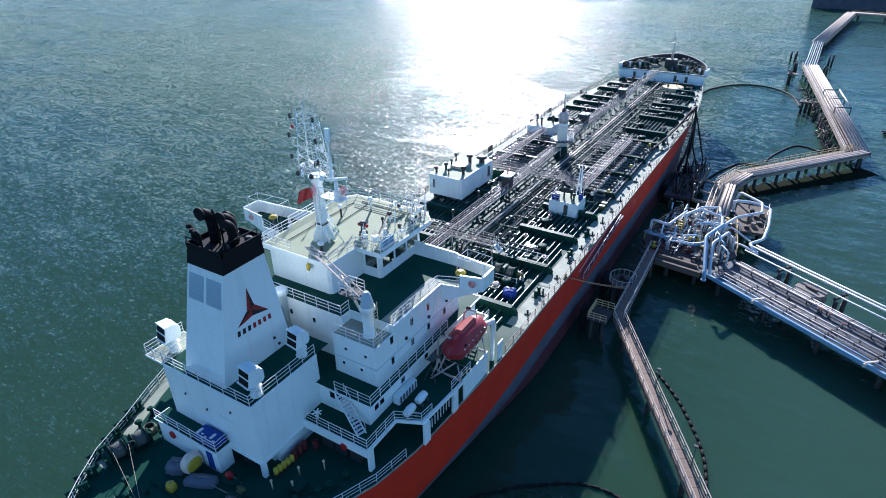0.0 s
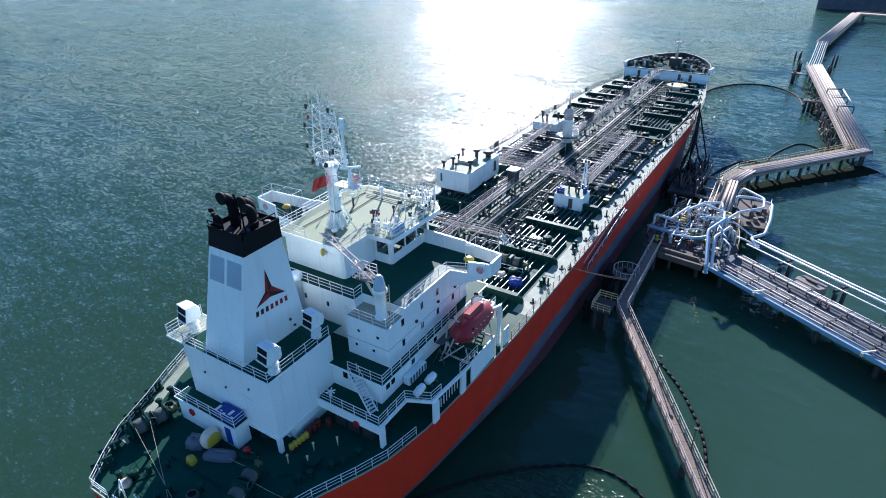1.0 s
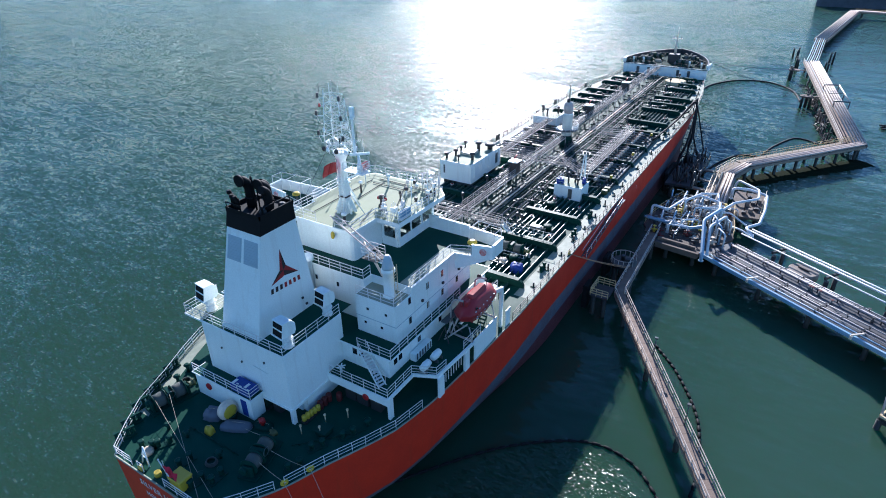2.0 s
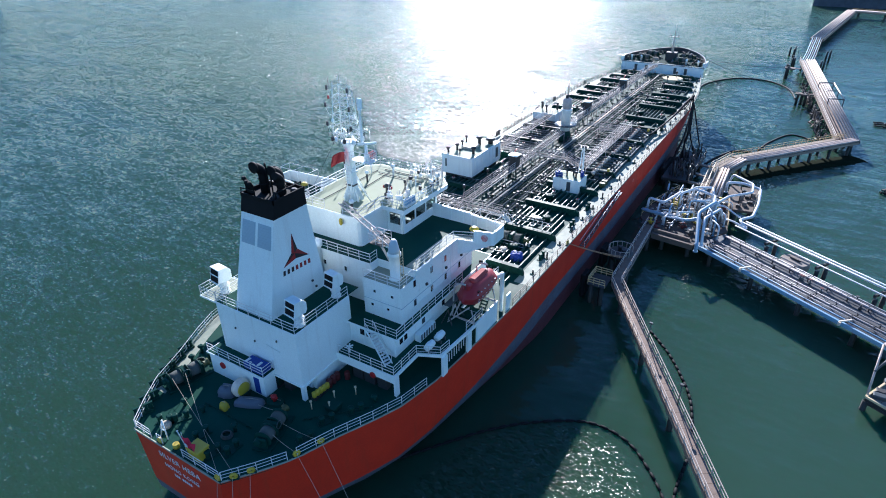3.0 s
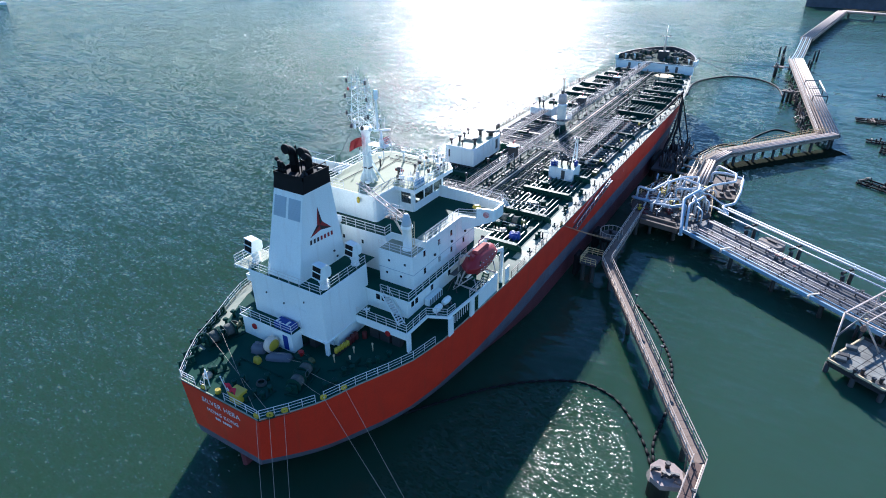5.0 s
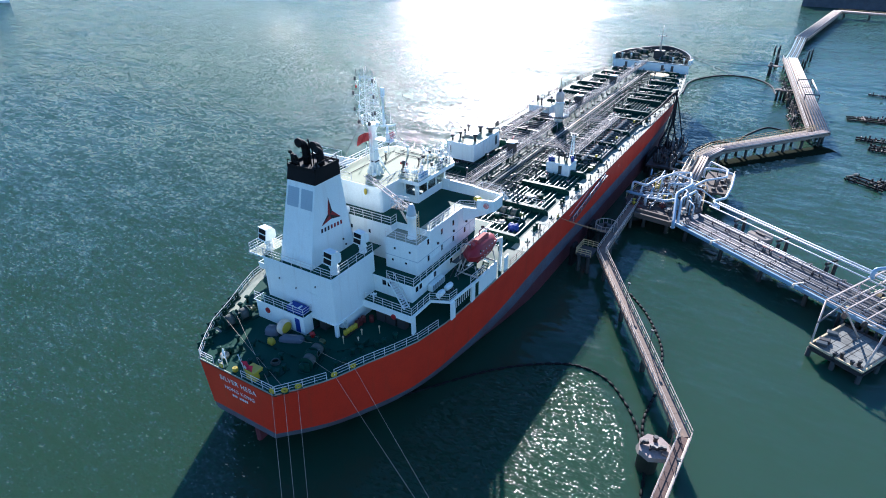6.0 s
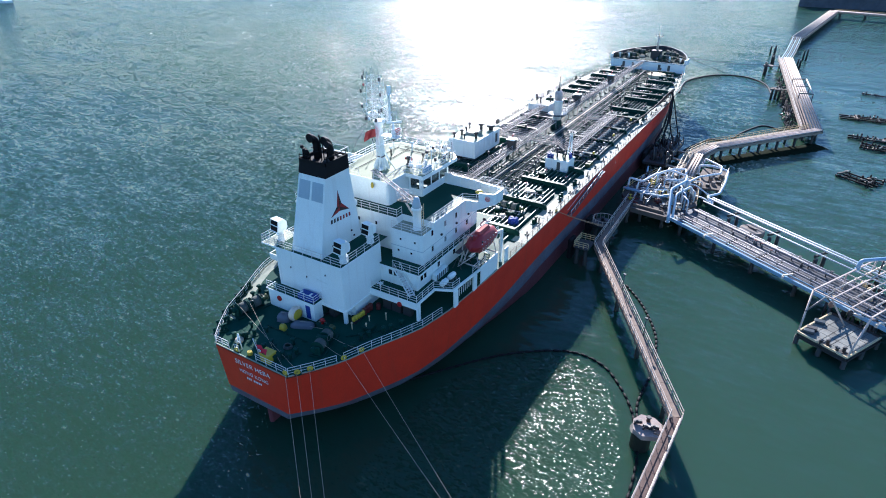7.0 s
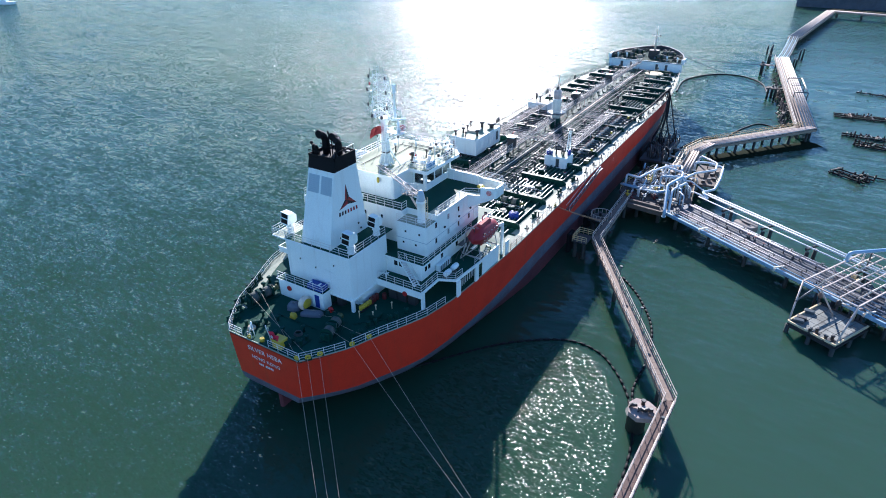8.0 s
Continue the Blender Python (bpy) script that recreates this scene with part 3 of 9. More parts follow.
part("deck_plating", Mesh().box(-11.6, 25.6, B, 11.6, 45.3, B + 0.012), DECK, slab)
# tower of two storeys
CD = 20.4
tower = part("tower", Mesh().box(-10.7, 30.6, B, 10.7, 42.2, DK - 0.15), WHITE, house, "white main tower of the superstructure")
part("centre_wall", Mesh().box(-5.9, 29.4, B, 5.9, 30.6, DK - 0.15), WHITE, tower)
for s in (1, -1):
    part("crane_bay", Mesh().box(min(s * 5.9, s * 10.7), 27.9, B, max(s * 5.9, s * 10.7), 30.6, CD - 0.02), WHITE, tower)
    # the crane deck's pale colour stands for sunlight lying on it
    part("crane_deck", Mesh().box(min(s * 6.0, s * 10.6), 28.0, CD - 0.02, max(s * 6.0, s * 10.6), 30.5, CD), MARGIN, tower, "green crane deck below the bridge deck, paled for sunlight")
    part("seam", Mesh().box(min(s * 5.87, s * 10.73), 27.86, 18.05, max(s * 5.87, s * 10.73), 30.6, 18.11), LOUVRE, tower, "grey weld seam with dirt along it")
    part("seam", Mesh().box(min(s * 10.69, s * 10.73), 30.6, 18.05, max(s * 10.69, s * 10.73), 42.1, 18.11), LOUVRE, tower)
    for y_, z0_ in ((33.4, 16.3), (37.2, 16.3), (40.6, 16.3)):
        part("conduit", Mesh().tube([(s * 10.76, y_, z0_), (s * 10.76, y_, 20.6)], 0.03, 5), WHITE, tower)
    for y_ in (32.2, 36.1, 39.4):
        part("wall_lamp", Mesh().box(min(s * 10.7, s * 10.92), y_, 18.6, max(s * 10.7, s * 10.92), y_ + 0.3, 18.85, 0.04), DARK, tower)
for z in (17.2, 18.6):
    part("seam", Mesh().box(-10.73, 30.6, z, 10.73, 42.23, z + 0.05), WHITE, tower)
wall_windows(tower, [(10.7, y, z, "+x") for z in (17.6, 19.9) for y in (30.2, 33.4, 36.2, 39.2)], 0.42, 0.75)
wall_windows(tower, [(x, 29.4, 19.6, "-y") for x in (-3.0, -0.5, 2.4)], 0.3, 0.5)
wall_windows(tower, [(x, 27.9, z, "-y") for x, z in ((7.4, 19.2), (9.6, 19.2), (7.0, 17.5), (9.0, 17.5))], 0.28, 0.28)


def wing_x(x, s):
    """Outboard places on the bridge wings; the port wing reaches further out."""
    return s * x if s > 0 or x <= 10.8 else -(10.8 + (x - 10.8) * 1.68)


slab = part("bridge_deck_slab", Mesh().prism([(-10.8, 30.6), (-5.9, 30.6), (-5.9, 29.3), (5.9, 29.3), (5.9, 30.6), (10.8, 30.6), (10.8, 38.6), (12.7, 39.0), (14.85, 39.6), (14.85, 41.9), (10.8, 42.4), (-10.8, 42.4), (wing_x(14.85, -1), 41.9), (wing_x(14.85, -1), 39.6), (wing_x(12.7, -1), 39.0), (-10.8, 38.6)], DK - 0.2, DK), WHITE, house)
part("deck_plating", Mesh().prism([(-10.6, 30.7), (-5.8, 30.7), (-5.8, 29.4), (5.8, 29.4), (5.8, 30.7), (10.6, 30.7), (10.6, 38.7), (12.6, 39.1), (14.7, 39.7), (14.7, 41.8), (10.7, 42.3), (-10.7, 42.3), (wing_x(14.7, -1), 41.8), (wing_x(14.7, -1), 39.7), (wing_x(12.6, -1), 39.1), (-10.6, 38.7)], DK, DK + 0.012), DECK, slab, "dark green bridge deck")
for s in (1, -1):
    t = 0.12
    xo = wing_x(14.85, s)
    bracket = Mesh().add([(s * 10.7, 38.9, DK - 0.2), (xo, 39.7, DK - 0.2), (s * 10.7, 38.9, DK - 2.2), (s * 10.7, 39.05, DK - 0.2), (xo, 39.85, DK - 0.2), (s * 10.7, 39.05, DK - 2.2)],
                         [(0, 2, 1), (3, 4, 5), (0, 1, 4, 3), (1, 2, 5, 4), (2, 0, 3, 5)])
    part("wing_bracket", bracket, WHITE, house, "sloped white bracket plate under the bridge wing")
    for (x0, y0), (x1, y1), h in (((5.15, 42.5), (10.5, 42.35), 1.5), ((10.5, 42.35), (14.85, 41.9), 1.38), ((14.85, 41.9), (14.85, 39.6), 1.35), ((14.85, 39.6), (12.7, 39.0), 1.3)):
        x0, x1 = wing_x(x0, s), wing_x(x1, s)
        bw = part("wing_bulwark", Mesh().bar((x0, y0, DK - 0.2 + (h + 0.2) / 2), (x1, y1, DK - 0.2 + (h + 0.2) / 2), t, h + 0.2), WHITE, house, "white bridge wing bulwark plate")
        part("cap_rail", Mesh().bar((x0, y0, DK + h + 0.03), (x1, y1, DK + h + 0.03), 0.2, 0.05), WHITE, bw)
        for k in (0.2, 0.5, 0.8):
            px_, py_ = x0 + (x1 - x0) * k, y0 + (y1 - y0) * k
            part("stanchion", Mesh().bar((px_, py_ - 0.07, DK + 0.02), (px_, py_ - 0.07, DK + h - 0.05), 0.06, 0.06), WHITE, bw)

# pale strip painted where a sun patch lies on the green bridge deck
part("deck_margin", Mesh().prism([(9.3, 30.75), (10.55, 30.75), (10.55, 38.7), (12.5, 39.15), (12.5, 40.2), (9.3, 38.9)], DK + 0.012, DK + 0.02), MARGIN, slab, "bridge deck edge strip, paled for the sun patch")

# wheelhouse: a block with a wider front part, big windows, flat roof deck
wh = part("wheelhouse", Mesh().prism([(-5.0, 32.0), (-4.8, 31.7), (2.5, 31.7), (2.8, 31.9), (2.9, 32.2), (2.9, 36.5), (-5.05, 36.5), (-5.04, 36.3)], DK, R - 0.5), WHITE, house, "white wheelhouse with large windows all round its front")
roof_ring = [(-5.6, 31.5), (3.0, 31.5), (3.1, 35.5), (6.05, 35.5), (6.2, 44.2), (4.8, 45.7), (-4.8, 45.7), (-6.2, 44.2), (-6.05, 35.5), (-5.6, 35.5)]
slab = part("roof", Mesh().prism(roof_ring, R - 0.5, R), WHITE, house, "white-edged wheelhouse roof")
part("deck_plating", Mesh().prism([(x * 0.98, 38.5 + (y - 38.5) * 0.98) for x, y in roof_ring], R, R + 0.012), ROOFDECK, slab, "green painted compass deck")
# the bridge room: sills, headers and mullions leave clear windows between them
SILL, HEAD = DK + 1.05, DK + 2.62


def window_wall(p, q, n, margin=0.28, mullion=0.2):
    p, q = Vector((*p, 0)), Vector((*q, 0))
    a = (q - p).normalized()
    length = (q - p).length
    for z0, z1 in ((DK, SILL), (HEAD, R - 0.5)):
        mid = Vector((0, 0, (z0 + z1) / 2))
        part("wall_band", Mesh().bar(p + mid, q + mid, 0.14, z1 - z0), WHITE, wh)
    wide = (length - 2 * margin - (n - 1) * mullion) / n
    zm = Vector((0, 0, (SILL + HEAD) / 2))
    posts = [(0, margin)] + [(margin + i * (wide + mullion) - mullion, margin + i * (wide + mullion)) for i in range(1, n)] + [(length - margin, length)]
    for t0, t1 in posts:
        part("mullion", Mesh().bar(p + a * t0 + zm, p + a * t1 + zm, 0.14, HEAD - SILL), WHITE, wh)
    for i in range(n):
        t0 = margin + i * (wide + mullion)
        pane = part("pane", Mesh().bar(p + a * t0 + zm, p + a * (t0 + wide) + zm, 0.03, HEAD - SILL), CLEAR, wh, "clear wheelhouse window pane")
        pane.visible_shadow = False


for p_, q_, n_ in (((2.97, 36.5), (5.0, 36.5), 1), ((5.08, 36.57), (5.12, 43.3), 3), ((5.1, 43.4), (4.05, 44.9), 1), ((3.95, 44.95), (-3.95, 44.95), 6), ((-4.05, 44.9), (-5.1, 43.4), 1), ((-5.12, 43.3), (-5.08, 36.57), 3)):
    window_wall(p_, q_, n_)
part("floor", Mesh().prism([(-5.0, 36.5), (5.0, 36.5), (5.05, 43.3), (3.9, 44.85), (-3.9, 44.85), (-5.05, 43.3)], DK + 0.014, DK + 0.03), STEEL, wh, "grey wheelhouse floor")
for x0, x1, y0, y1, h in ((-3.2, 3.2, 42.4, 43.5, 1.0), (1.0, 3.0, 37.4, 38.4, 0.95)):
    desk = part("console", Mesh().box(x0, y0, DK + 0.03, x1, y1, DK + h, 0.04), LOUVRE, wh, "grey bridge console")
    part("desk_top", Mesh().box(x0 - 0.05, y0 - 0.05, DK + h, x1 + 0.05, y1 + 0.05, DK + h + 0.04), DARK, desk)

# engine casing
casing = thing("engine_casing", (0, 22, 12.7), "white engine casing block behind the superstructure", "casing")
body = part("body", Mesh().box(-5.4, 18.4, 12.75, 5.4, 26.2, C - 0.03, 0.04), WHITE, casing)
part("lip", Mesh().box(-5.5, 18.3, 12.6, 5.5, 24.5, 12.8), WHITE, body)
part("deck_plating", Mesh().box(-5.3, 18.5, C - 0.03, 5.3, 27.85, C), DECK, body, "dark green casing deck")
part("lower_wall", Mesh().box(-5.2, 20.5, M, 5.2, 25.98, 12.6), WHITE, casing, "white set-back wall under the casing")
part("panel", Mesh().box(-0.6, 20.44, M + 0.5, 0.1, 20.5, M + 1.9), CREAM, casing, "faded orange-cream notice panel")
part("corner_post", Mesh().box(4.9, 18.5, M, 5.3, 18.9, 12.7), WHITE, casing)
part("corner_post", Mesh().box(-5.3, 18.5, M, -4.9, 18.9, 12.7), WHITE, casing)
annex = thing("stern_annex", (-2, 17.6, M), "small white deckhouse with a railed green roof deck", "deckhouse")
body = part("body", Mesh().box(-6.2, 16.9, M, 1.6, 18.38, A - 0.12), WHITE, annex)
part("roof_slab", Mesh().box(-6.4, 16.7, A - 0.12, 1.9, 18.36, A), WHITE, annex)
part("deck_plating", Mesh().box(-6.3, 16.8, A, 1.8, 18.36, A + 0.012), DECK, annex)
part("door", Mesh().box(0.2, 16.84, M + 0.2, 0.95, 16.9, M + 2.1, 0.02), BLUE, body, "dark blue steel door")
part("life_ring", Mesh().spin([(0.22, -0.06), (0.38, -0.06), (0.38, 0.06), (0.22, 0.06)], (-4.3, 16.82, M + 1.6), 14, "y"), REDPAINT, body, "red life ring")

# rails of the superstructure
railing([(-6.25, 16.85, A), (1.75, 16.85, A), (1.75, 18.3, A)])
railing([(5.6, 23.55, A), (12.55, 23.55, A), (12.55, 27.5, A), (14.8, 28.5, A), (14.95, 30.0, A)])
railing([(7.6, 25.65, B), (11.55, 25.65, B), (11.55, 38.5, B)])
railing([(-5.3, 18.5, C), (5.3, 18.5, C), (5.3, 26.1, C)])
railing([(-5.3, 18.5, C), (-5.3, 26.1, C)])
railing([(-5.8, 29.45, DK), (5.8, 29.45, DK), (5.8, 30.6, DK)])
railing([(10.6, 30.8, DK), (10.6, 38.2, DK), (12.6, 39.0, DK)])
railing([(-10.6, 28.0, CD), (-10.6, 30.4, CD)])
railing([(-10.6, 30.8, DK), (-10.6, 38.2, DK), (wing_x(12.6, -1), 39.0, DK)])

# ---- funnel ----
funnel = thing("ship_funnel", (0, 22.5, C), "white tapered ship funnel with a black top and emblem", "funnel")


def frustum(m, lo, hi, z0, z1):
    """lo, hi: x0, y0, x1, y1 below and above."""
    v = [(x, y, z) for (x0, y0, x1, y1), z in ((lo, z0), (hi, z1)) for x, y in ((x0, y0), (x1, y0), (x1, y1), (x0, y1))]
    return m.add(v, [(3, 2, 1, 0), (4, 5, 6, 7)] + [(i, (i + 1) % 4, (i + 1) % 4 + 4, i + 4) for i in range(4)])


fbody = part("body", frustum(Mesh(), (-2.9, 18.9, 2.0, 26.6), (-2.15, 21.1, 2.0, 25.3), C, 28.75), WHITE, funnel)
part("black_top", frustum(Mesh(), (-2.2, 21.05, 2.05, 25.35), (-2.1, 21.35, 2.05, 25.25), 28.75, 30.2), BLACK, funnel, "black painted funnel top")

# ---- funnel details ----
def on_face(u, h, side):
    """A point on the funnel's sloping face: u along it from 0 to 1 and h its height share. Sides: stern and starboard."""
    x0, y0, x1, y1 = (lo + (hi - lo) * h for lo, hi in ((-2.9, -2.15), (18.9, 21.1), (2.0, 2.0), (26.6, 25.3)))
    z = C + (28.75 - C) * h
    return (x0 + (x1 - x0) * u, y0, z) if side == "stern" else (x1, y0 + (y1 - y0) * u, z)


def face_plate(m, pts, side, out, thick=0.02):
    """A flat plate on a funnel face; pts are (u, h), counter-clockwise from outside."""
    n = Vector((0, -0.976, 0.22)) if side == "stern" else Vector((1, 0, 0))
    base = [Vector(on_face(u, h, side)) + n * out for u, h in pts]
    k = len(base)
    v = base + [p + n * thick for p in base]
    return m.add(v, [tuple(range(k - 1, -1, -1)), tuple(range(k, 2 * k))] + [(i, (i + 1) % k, (i + 1) % k + k, i + k) for i in range(k)])


for u0, u1 in ((0.06, 0.46), (0.54, 0.94)):
    lv = part("louvre", face_plate(Mesh(), [(u0, 0.70), (u1, 0.70), (u1, 0.93), (u0, 0.93)], "stern", 0.005, 0.03), LOUVRE, funnel, "pale grey slatted ventilation louvre")
    for i in range(9):
        h = 0.71 + i * 0.0245
        part("slat", face_plate(Mesh(), [(u0 + 0.02, h), (u1 - 0.02, h), (u1 - 0.02, h + 0.016), (u0 + 0.02, h + 0.016)], "stern", 0.03, 0.05), LOUVRE, lv)
# three-pointed emblem of kite-shaped halves, one dark and one red to each arm; bars stand for the lettering below
cu, ch = 0.492, 0.563
for tip, w1, w2 in (((0.456, 0.79), (-0.075, 0.015), (0.065, 0.035)), ((0.788, 0.464), (0.065, 0.035), (0.01, -0.06)), ((0.228, 0.473), (0.01, -0.06), (-0.075, 0.015))):
    for w, mt, order in ((w1, EMBLEM_RED, 1), (w2, EMBLEM_DARK, -1)):
        tri = [(cu, ch), tip, (cu + w[0], ch + w[1])]
        area = (tri[1][0] - tri[0][0]) * (tri[2][1] - tri[0][1]) - (tri[2][0] - tri[0][0]) * (tri[1][1] - tri[0][1])
        part("emblem_arm", face_plate(Mesh(), tri if area > 0 else tri[::-1], "starboard", 0.012, 0.01), mt, fbody, "dark red and black emblem on the funnel")
for i in range(7):
    u0 = 0.221 + i * 0.088
    h0 = 0.390 - 0.004 * i
    part("emblem_bar", face_plate(Mesh(), [(u0, h0), (u0 + 0.048, h0 - 0.003), (u0 + 0.048, h0 + 0.049), (u0, h0 + 0.052)], "starboard", 0.012, 0.01), EMBLEM_DARK if i < 3 else EMBLEM_RED, fbody)
for u, h in ((0.25, 0.08), (0.75, 0.14), (0.8, 0.05)):
    part("bracket", face_plate(Mesh(), [(u, h), (u + 0.03, h), (u + 0.03, h + 0.02), (u, h + 0.02)], "starboard", 0.0, 0.12), DARK, fbody)
# coaming of the black top, deck inside, exhaust pipes
ring = part("coaming", Mesh().box(-2.12, 21.3, 30.15, 2.06, 21.4, 30.55).box(-2.12, 25.2, 30.15, 2.06, 25.3, 30.55).box(-2.12, 21.3, 30.15, -2.02, 25.3, 30.55).box(1.96, 21.3, 30.15, 2.06, 25.3, 30.55), BLACK, funnel)
def exhaust(x, y, r, h, reach, cowl=False, mouth=False):
    """A sooty pipe that stands in the funnel top and curves over aft; reach: how far its end leans."""
    top = 30.2 + h
    bow = [(x, y - reach * (1 - math.cos(a)), top - reach * 0.9 + reach * 0.9 * math.sin(a)) for a in np.linspace(0, math.pi * 0.42, 6)]
    pipe = part("exhaust_pipe", Mesh().tube([(x, y, 29.9)] + bow, r, 14), BLACK, funnel, "sooty black exhaust pipe bent aft")
    part("pipe_clamp", Mesh().spin([(r * 1.02, 0), (r * 1.14, 0.03), (r * 1.14, 0.12), (r * 1.02, 0.15)], (x, y, 30.2 + h * 0.3), 14), BLACK, pipe)
    ex, ey, ez = bow[-1]
    if mouth:
        rim = Mesh().spin([(r * 1.1, -0.1), (r * 1.22, -0.1), (r * 1.22, 0.12), (r * 1.1, 0.12)], (ex, ey - 0.05, ez), 18, "y")
        for k in range(3):
            a = math.pi * k / 3
            rim.bar((ex - r * 1.1 * math.cos(a), ey - 0.08, ez - r * 1.1 * math.sin(a)), (ex + r * 1.1 * math.cos(a), ey - 0.08, ez + r * 1.1 * math.sin(a)), 0.05, 0.05)
        part("mouth", rim, BLACK, pipe, "round black pipe mouth with a cross of bars")
    if cowl:
        part("cowl", Mesh().spin([(r * 1.3, 0), (r * 1.35, 0.1), (r * 0.9, 0.3)], (ex, ey, ez), 10), BLACK, pipe)


for x, y, r, h, reach, cowl, mouth in ((-0.75, 23.1, 0.44, 2.75, 1.2, False, True), (0.75, 23.7, 0.42, 2.45, 1.1, False, True), (1.35, 23.2, 0.36, 2.2, 0.9, False, False),
                                       (0.1, 24.3, 0.34, 2.2, 0.8, False, False), (-1.75, 21.9, 0.17, 1.55, 0.25, True, False), (-1.3, 21.8, 0.19, 1.3, 0.3, True, False), (-0.9, 21.75, 0.17, 1.25, 0.3, True, False),
                                       (0.25, 22.7, 0.08, 2.9, 0.1, True, False), (0.45, 22.9, 0.07, 2.6, 0.1, True, False), (1.75, 22.0, 0.1, 0.9, 0.2, False, False)):
    exhaust(x, y, r, h, reach, cowl, mouth)
part("top_deck", Mesh().box(-2.0, 21.4, 30.0, 1.95, 25.2, 30.22), BLACK, funnel)
part("pipe_brace", Mesh().tube([(-1.9, 23.4, 31.2), (1.9, 23.4, 31.2)], 0.06, 6), BLACK, funnel)
part("top_rail", Mesh().tube([(-2.05, 21.4, 30.4), (-2.05, 21.4, 31.0), (-0.2, 21.35, 31.0), (-0.2, 21.35, 30.4)], 0.04, 5), BLACK, funnel)
part("top_rail", Mesh().tube([(1.95, 21.6, 30.4), (1.95, 21.6, 31.1), (1.98, 25.0, 31.1), (1.98, 25.0, 30.4)], 0.04, 5), BLACK, funnel)
for x, y in ((1.6, 24.4), (1.3, 22.4), (-1.7, 24.6)):
    part("flange", Mesh().spin([(0.35, 0), (0.35, 0.35), (0.2, 0.5)], (x, y, 30.1), 10), DARK, funnel)
# ladder rungs up the funnel's after edge
part("cable_tray", Mesh().bar(on_face(0.02, 0.02, "stern"), on_face(0.02, 0.98, "stern"), 0.12, 0.06), WHITE, fbody)


# ---- box-headed ventilators ----
def ventilator(at, turn, s=1.0):
    ob = local_thing("ventilator", at, "white mushroom-post ventilator with a dark slatted intake box", "ventilator", "deck ventilators", turn)
    part("trunk", Mesh().spin([(0.62 * s, 0), (0.66 * s, 0.1), (0.55 * s, 0.15), (0.55 * s, 1.9 * s)], (0, 0, 0), 14), WHITE, ob)
    part("collar", Mesh().spin([(0.66 * s, 1.0 * s), (0.70 * s, 1.04 * s), (0.66 * s, 1.1 * s)], (0, 0, 0), 14), WHITE, ob)
    hd = Mesh()
    w = 0.85 * s
    prof = [(-1.1, 1.85), (0.5, 1.85), (0.72, 2.2), (0.72, 3.1), (0.3, 3.55), (-0.75, 3.6)]
    v = [(sx * w, y * s, z * s) for sx in (-1, 1) for y, z in prof]
    n = len(prof)
    hd.add(v, [tuple(range(n)), tuple(range(2 * n - 1, n - 1, -1))] + [(i + n, (i + 1) % n + n, (i + 1) % n, i) for i in range(n)])
    head = part("head", hd, WHITE, ob)
    lo, hi = Vector((0, -1.1, 1.85)) * s, Vector((0, -0.75, 3.6)) * s
    out = Vector((0, -0.98, 0.2))
    for name, k0, k1, in_, d, mt, lab in (("intake", 0.05, 0.95, 0.08, 0.02, BLACK, "dark slatted intake grille"), ("mid_bar", 0.46, 0.54, 0.0, 0.05, WHITE, ""), ("sill", -0.02, 0.05, -0.05, 0.12, WHITE, ""), ("lintel", 0.94, 1.0, -0.03, 0.08, WHITE, "")):
        p, q = lo.lerp(hi, k0), lo.lerp(hi, k1)
        v = [Vector((sx * (w - in_), e.y, e.z)) + out * o for o in (-0.03, d) for sx, e in ((-1, p), (1, p), (1, q), (-1, q))]
        part(name, Mesh().add(v, [(3, 2, 1, 0), (4, 5, 6, 7)] + [(i, (i + 1) % 4, (i + 1) % 4 + 4, i + 4) for i in range(4)]), mt, head, lab)
    return ob


ventilator((4.7, 19.8, C), -8, 0.84)
ventilator((4.4, 25.4, C), -8, 0.80)
ventilator((-5.95, 20.2, C), -8, 0.86)
part("bracket_deck", Mesh().box(-7.8, 18.4, C - 0.2, -5.4, 22.5, C - 0.03), WHITE, casing)
# green plating given the pale colour for the sun on it
part("deck_plating", Mesh().box(-7.7, 18.5, C - 0.03, -5.4, 22.4, C - 0.018), MARGIN, casing, "green bracket deck, paled for sunlight")
railing([(-5.4, 18.5, C), (-7.7, 18.5, C), (-7.7, 22.4, C)])
# small brackets and lights on the casing wall
for x, z in ((-3.0, 16.6), (2.8, 17.2), (-0.4, 16.0)):
    part("wall_lamp", Mesh().box(x - 0.05, 18.26, z, x + 0.05, 18.4, z + 0.2), STEEL, casing)
part("pipe_on_wall", Mesh().tube([(1.2, 18.33, 16.3), (3.0, 18.33, 16.1)], 0.04, 6), WHITE, casing)
part("stub_vent", Mesh().spin([(0.5, -2.7), (0.5, 2.6), (0.7, 2.7), (0.7, 3.2), (0.4, 3.35)], (-1.2, 29.0, 18.9), 14), WHITE, house)

# ---- blue covered box on the annex, hoses and lockers ----
tarp = thing("covered_box", (0.2, 17.5, A), "deck box covered with a blue tarpaulin tied with white cord", "box")
m = Mesh().box(-1.1, 16.95, A, 1.5, 18.25, A + 0.75, 0.12)
tb = part("tarpaulin", m, BLUE, tarp)
for i in range(5):
    part("cord", Mesh().box(-0.9 + i * 0.5, 17.1 + 0.12 * (i % 2), A + 0.75, -0.62 + i * 0.5, 17.22 + 0.12 * (i % 2) + 0.5 * (i % 3 == 0), A + 0.79), LETTER, tb)

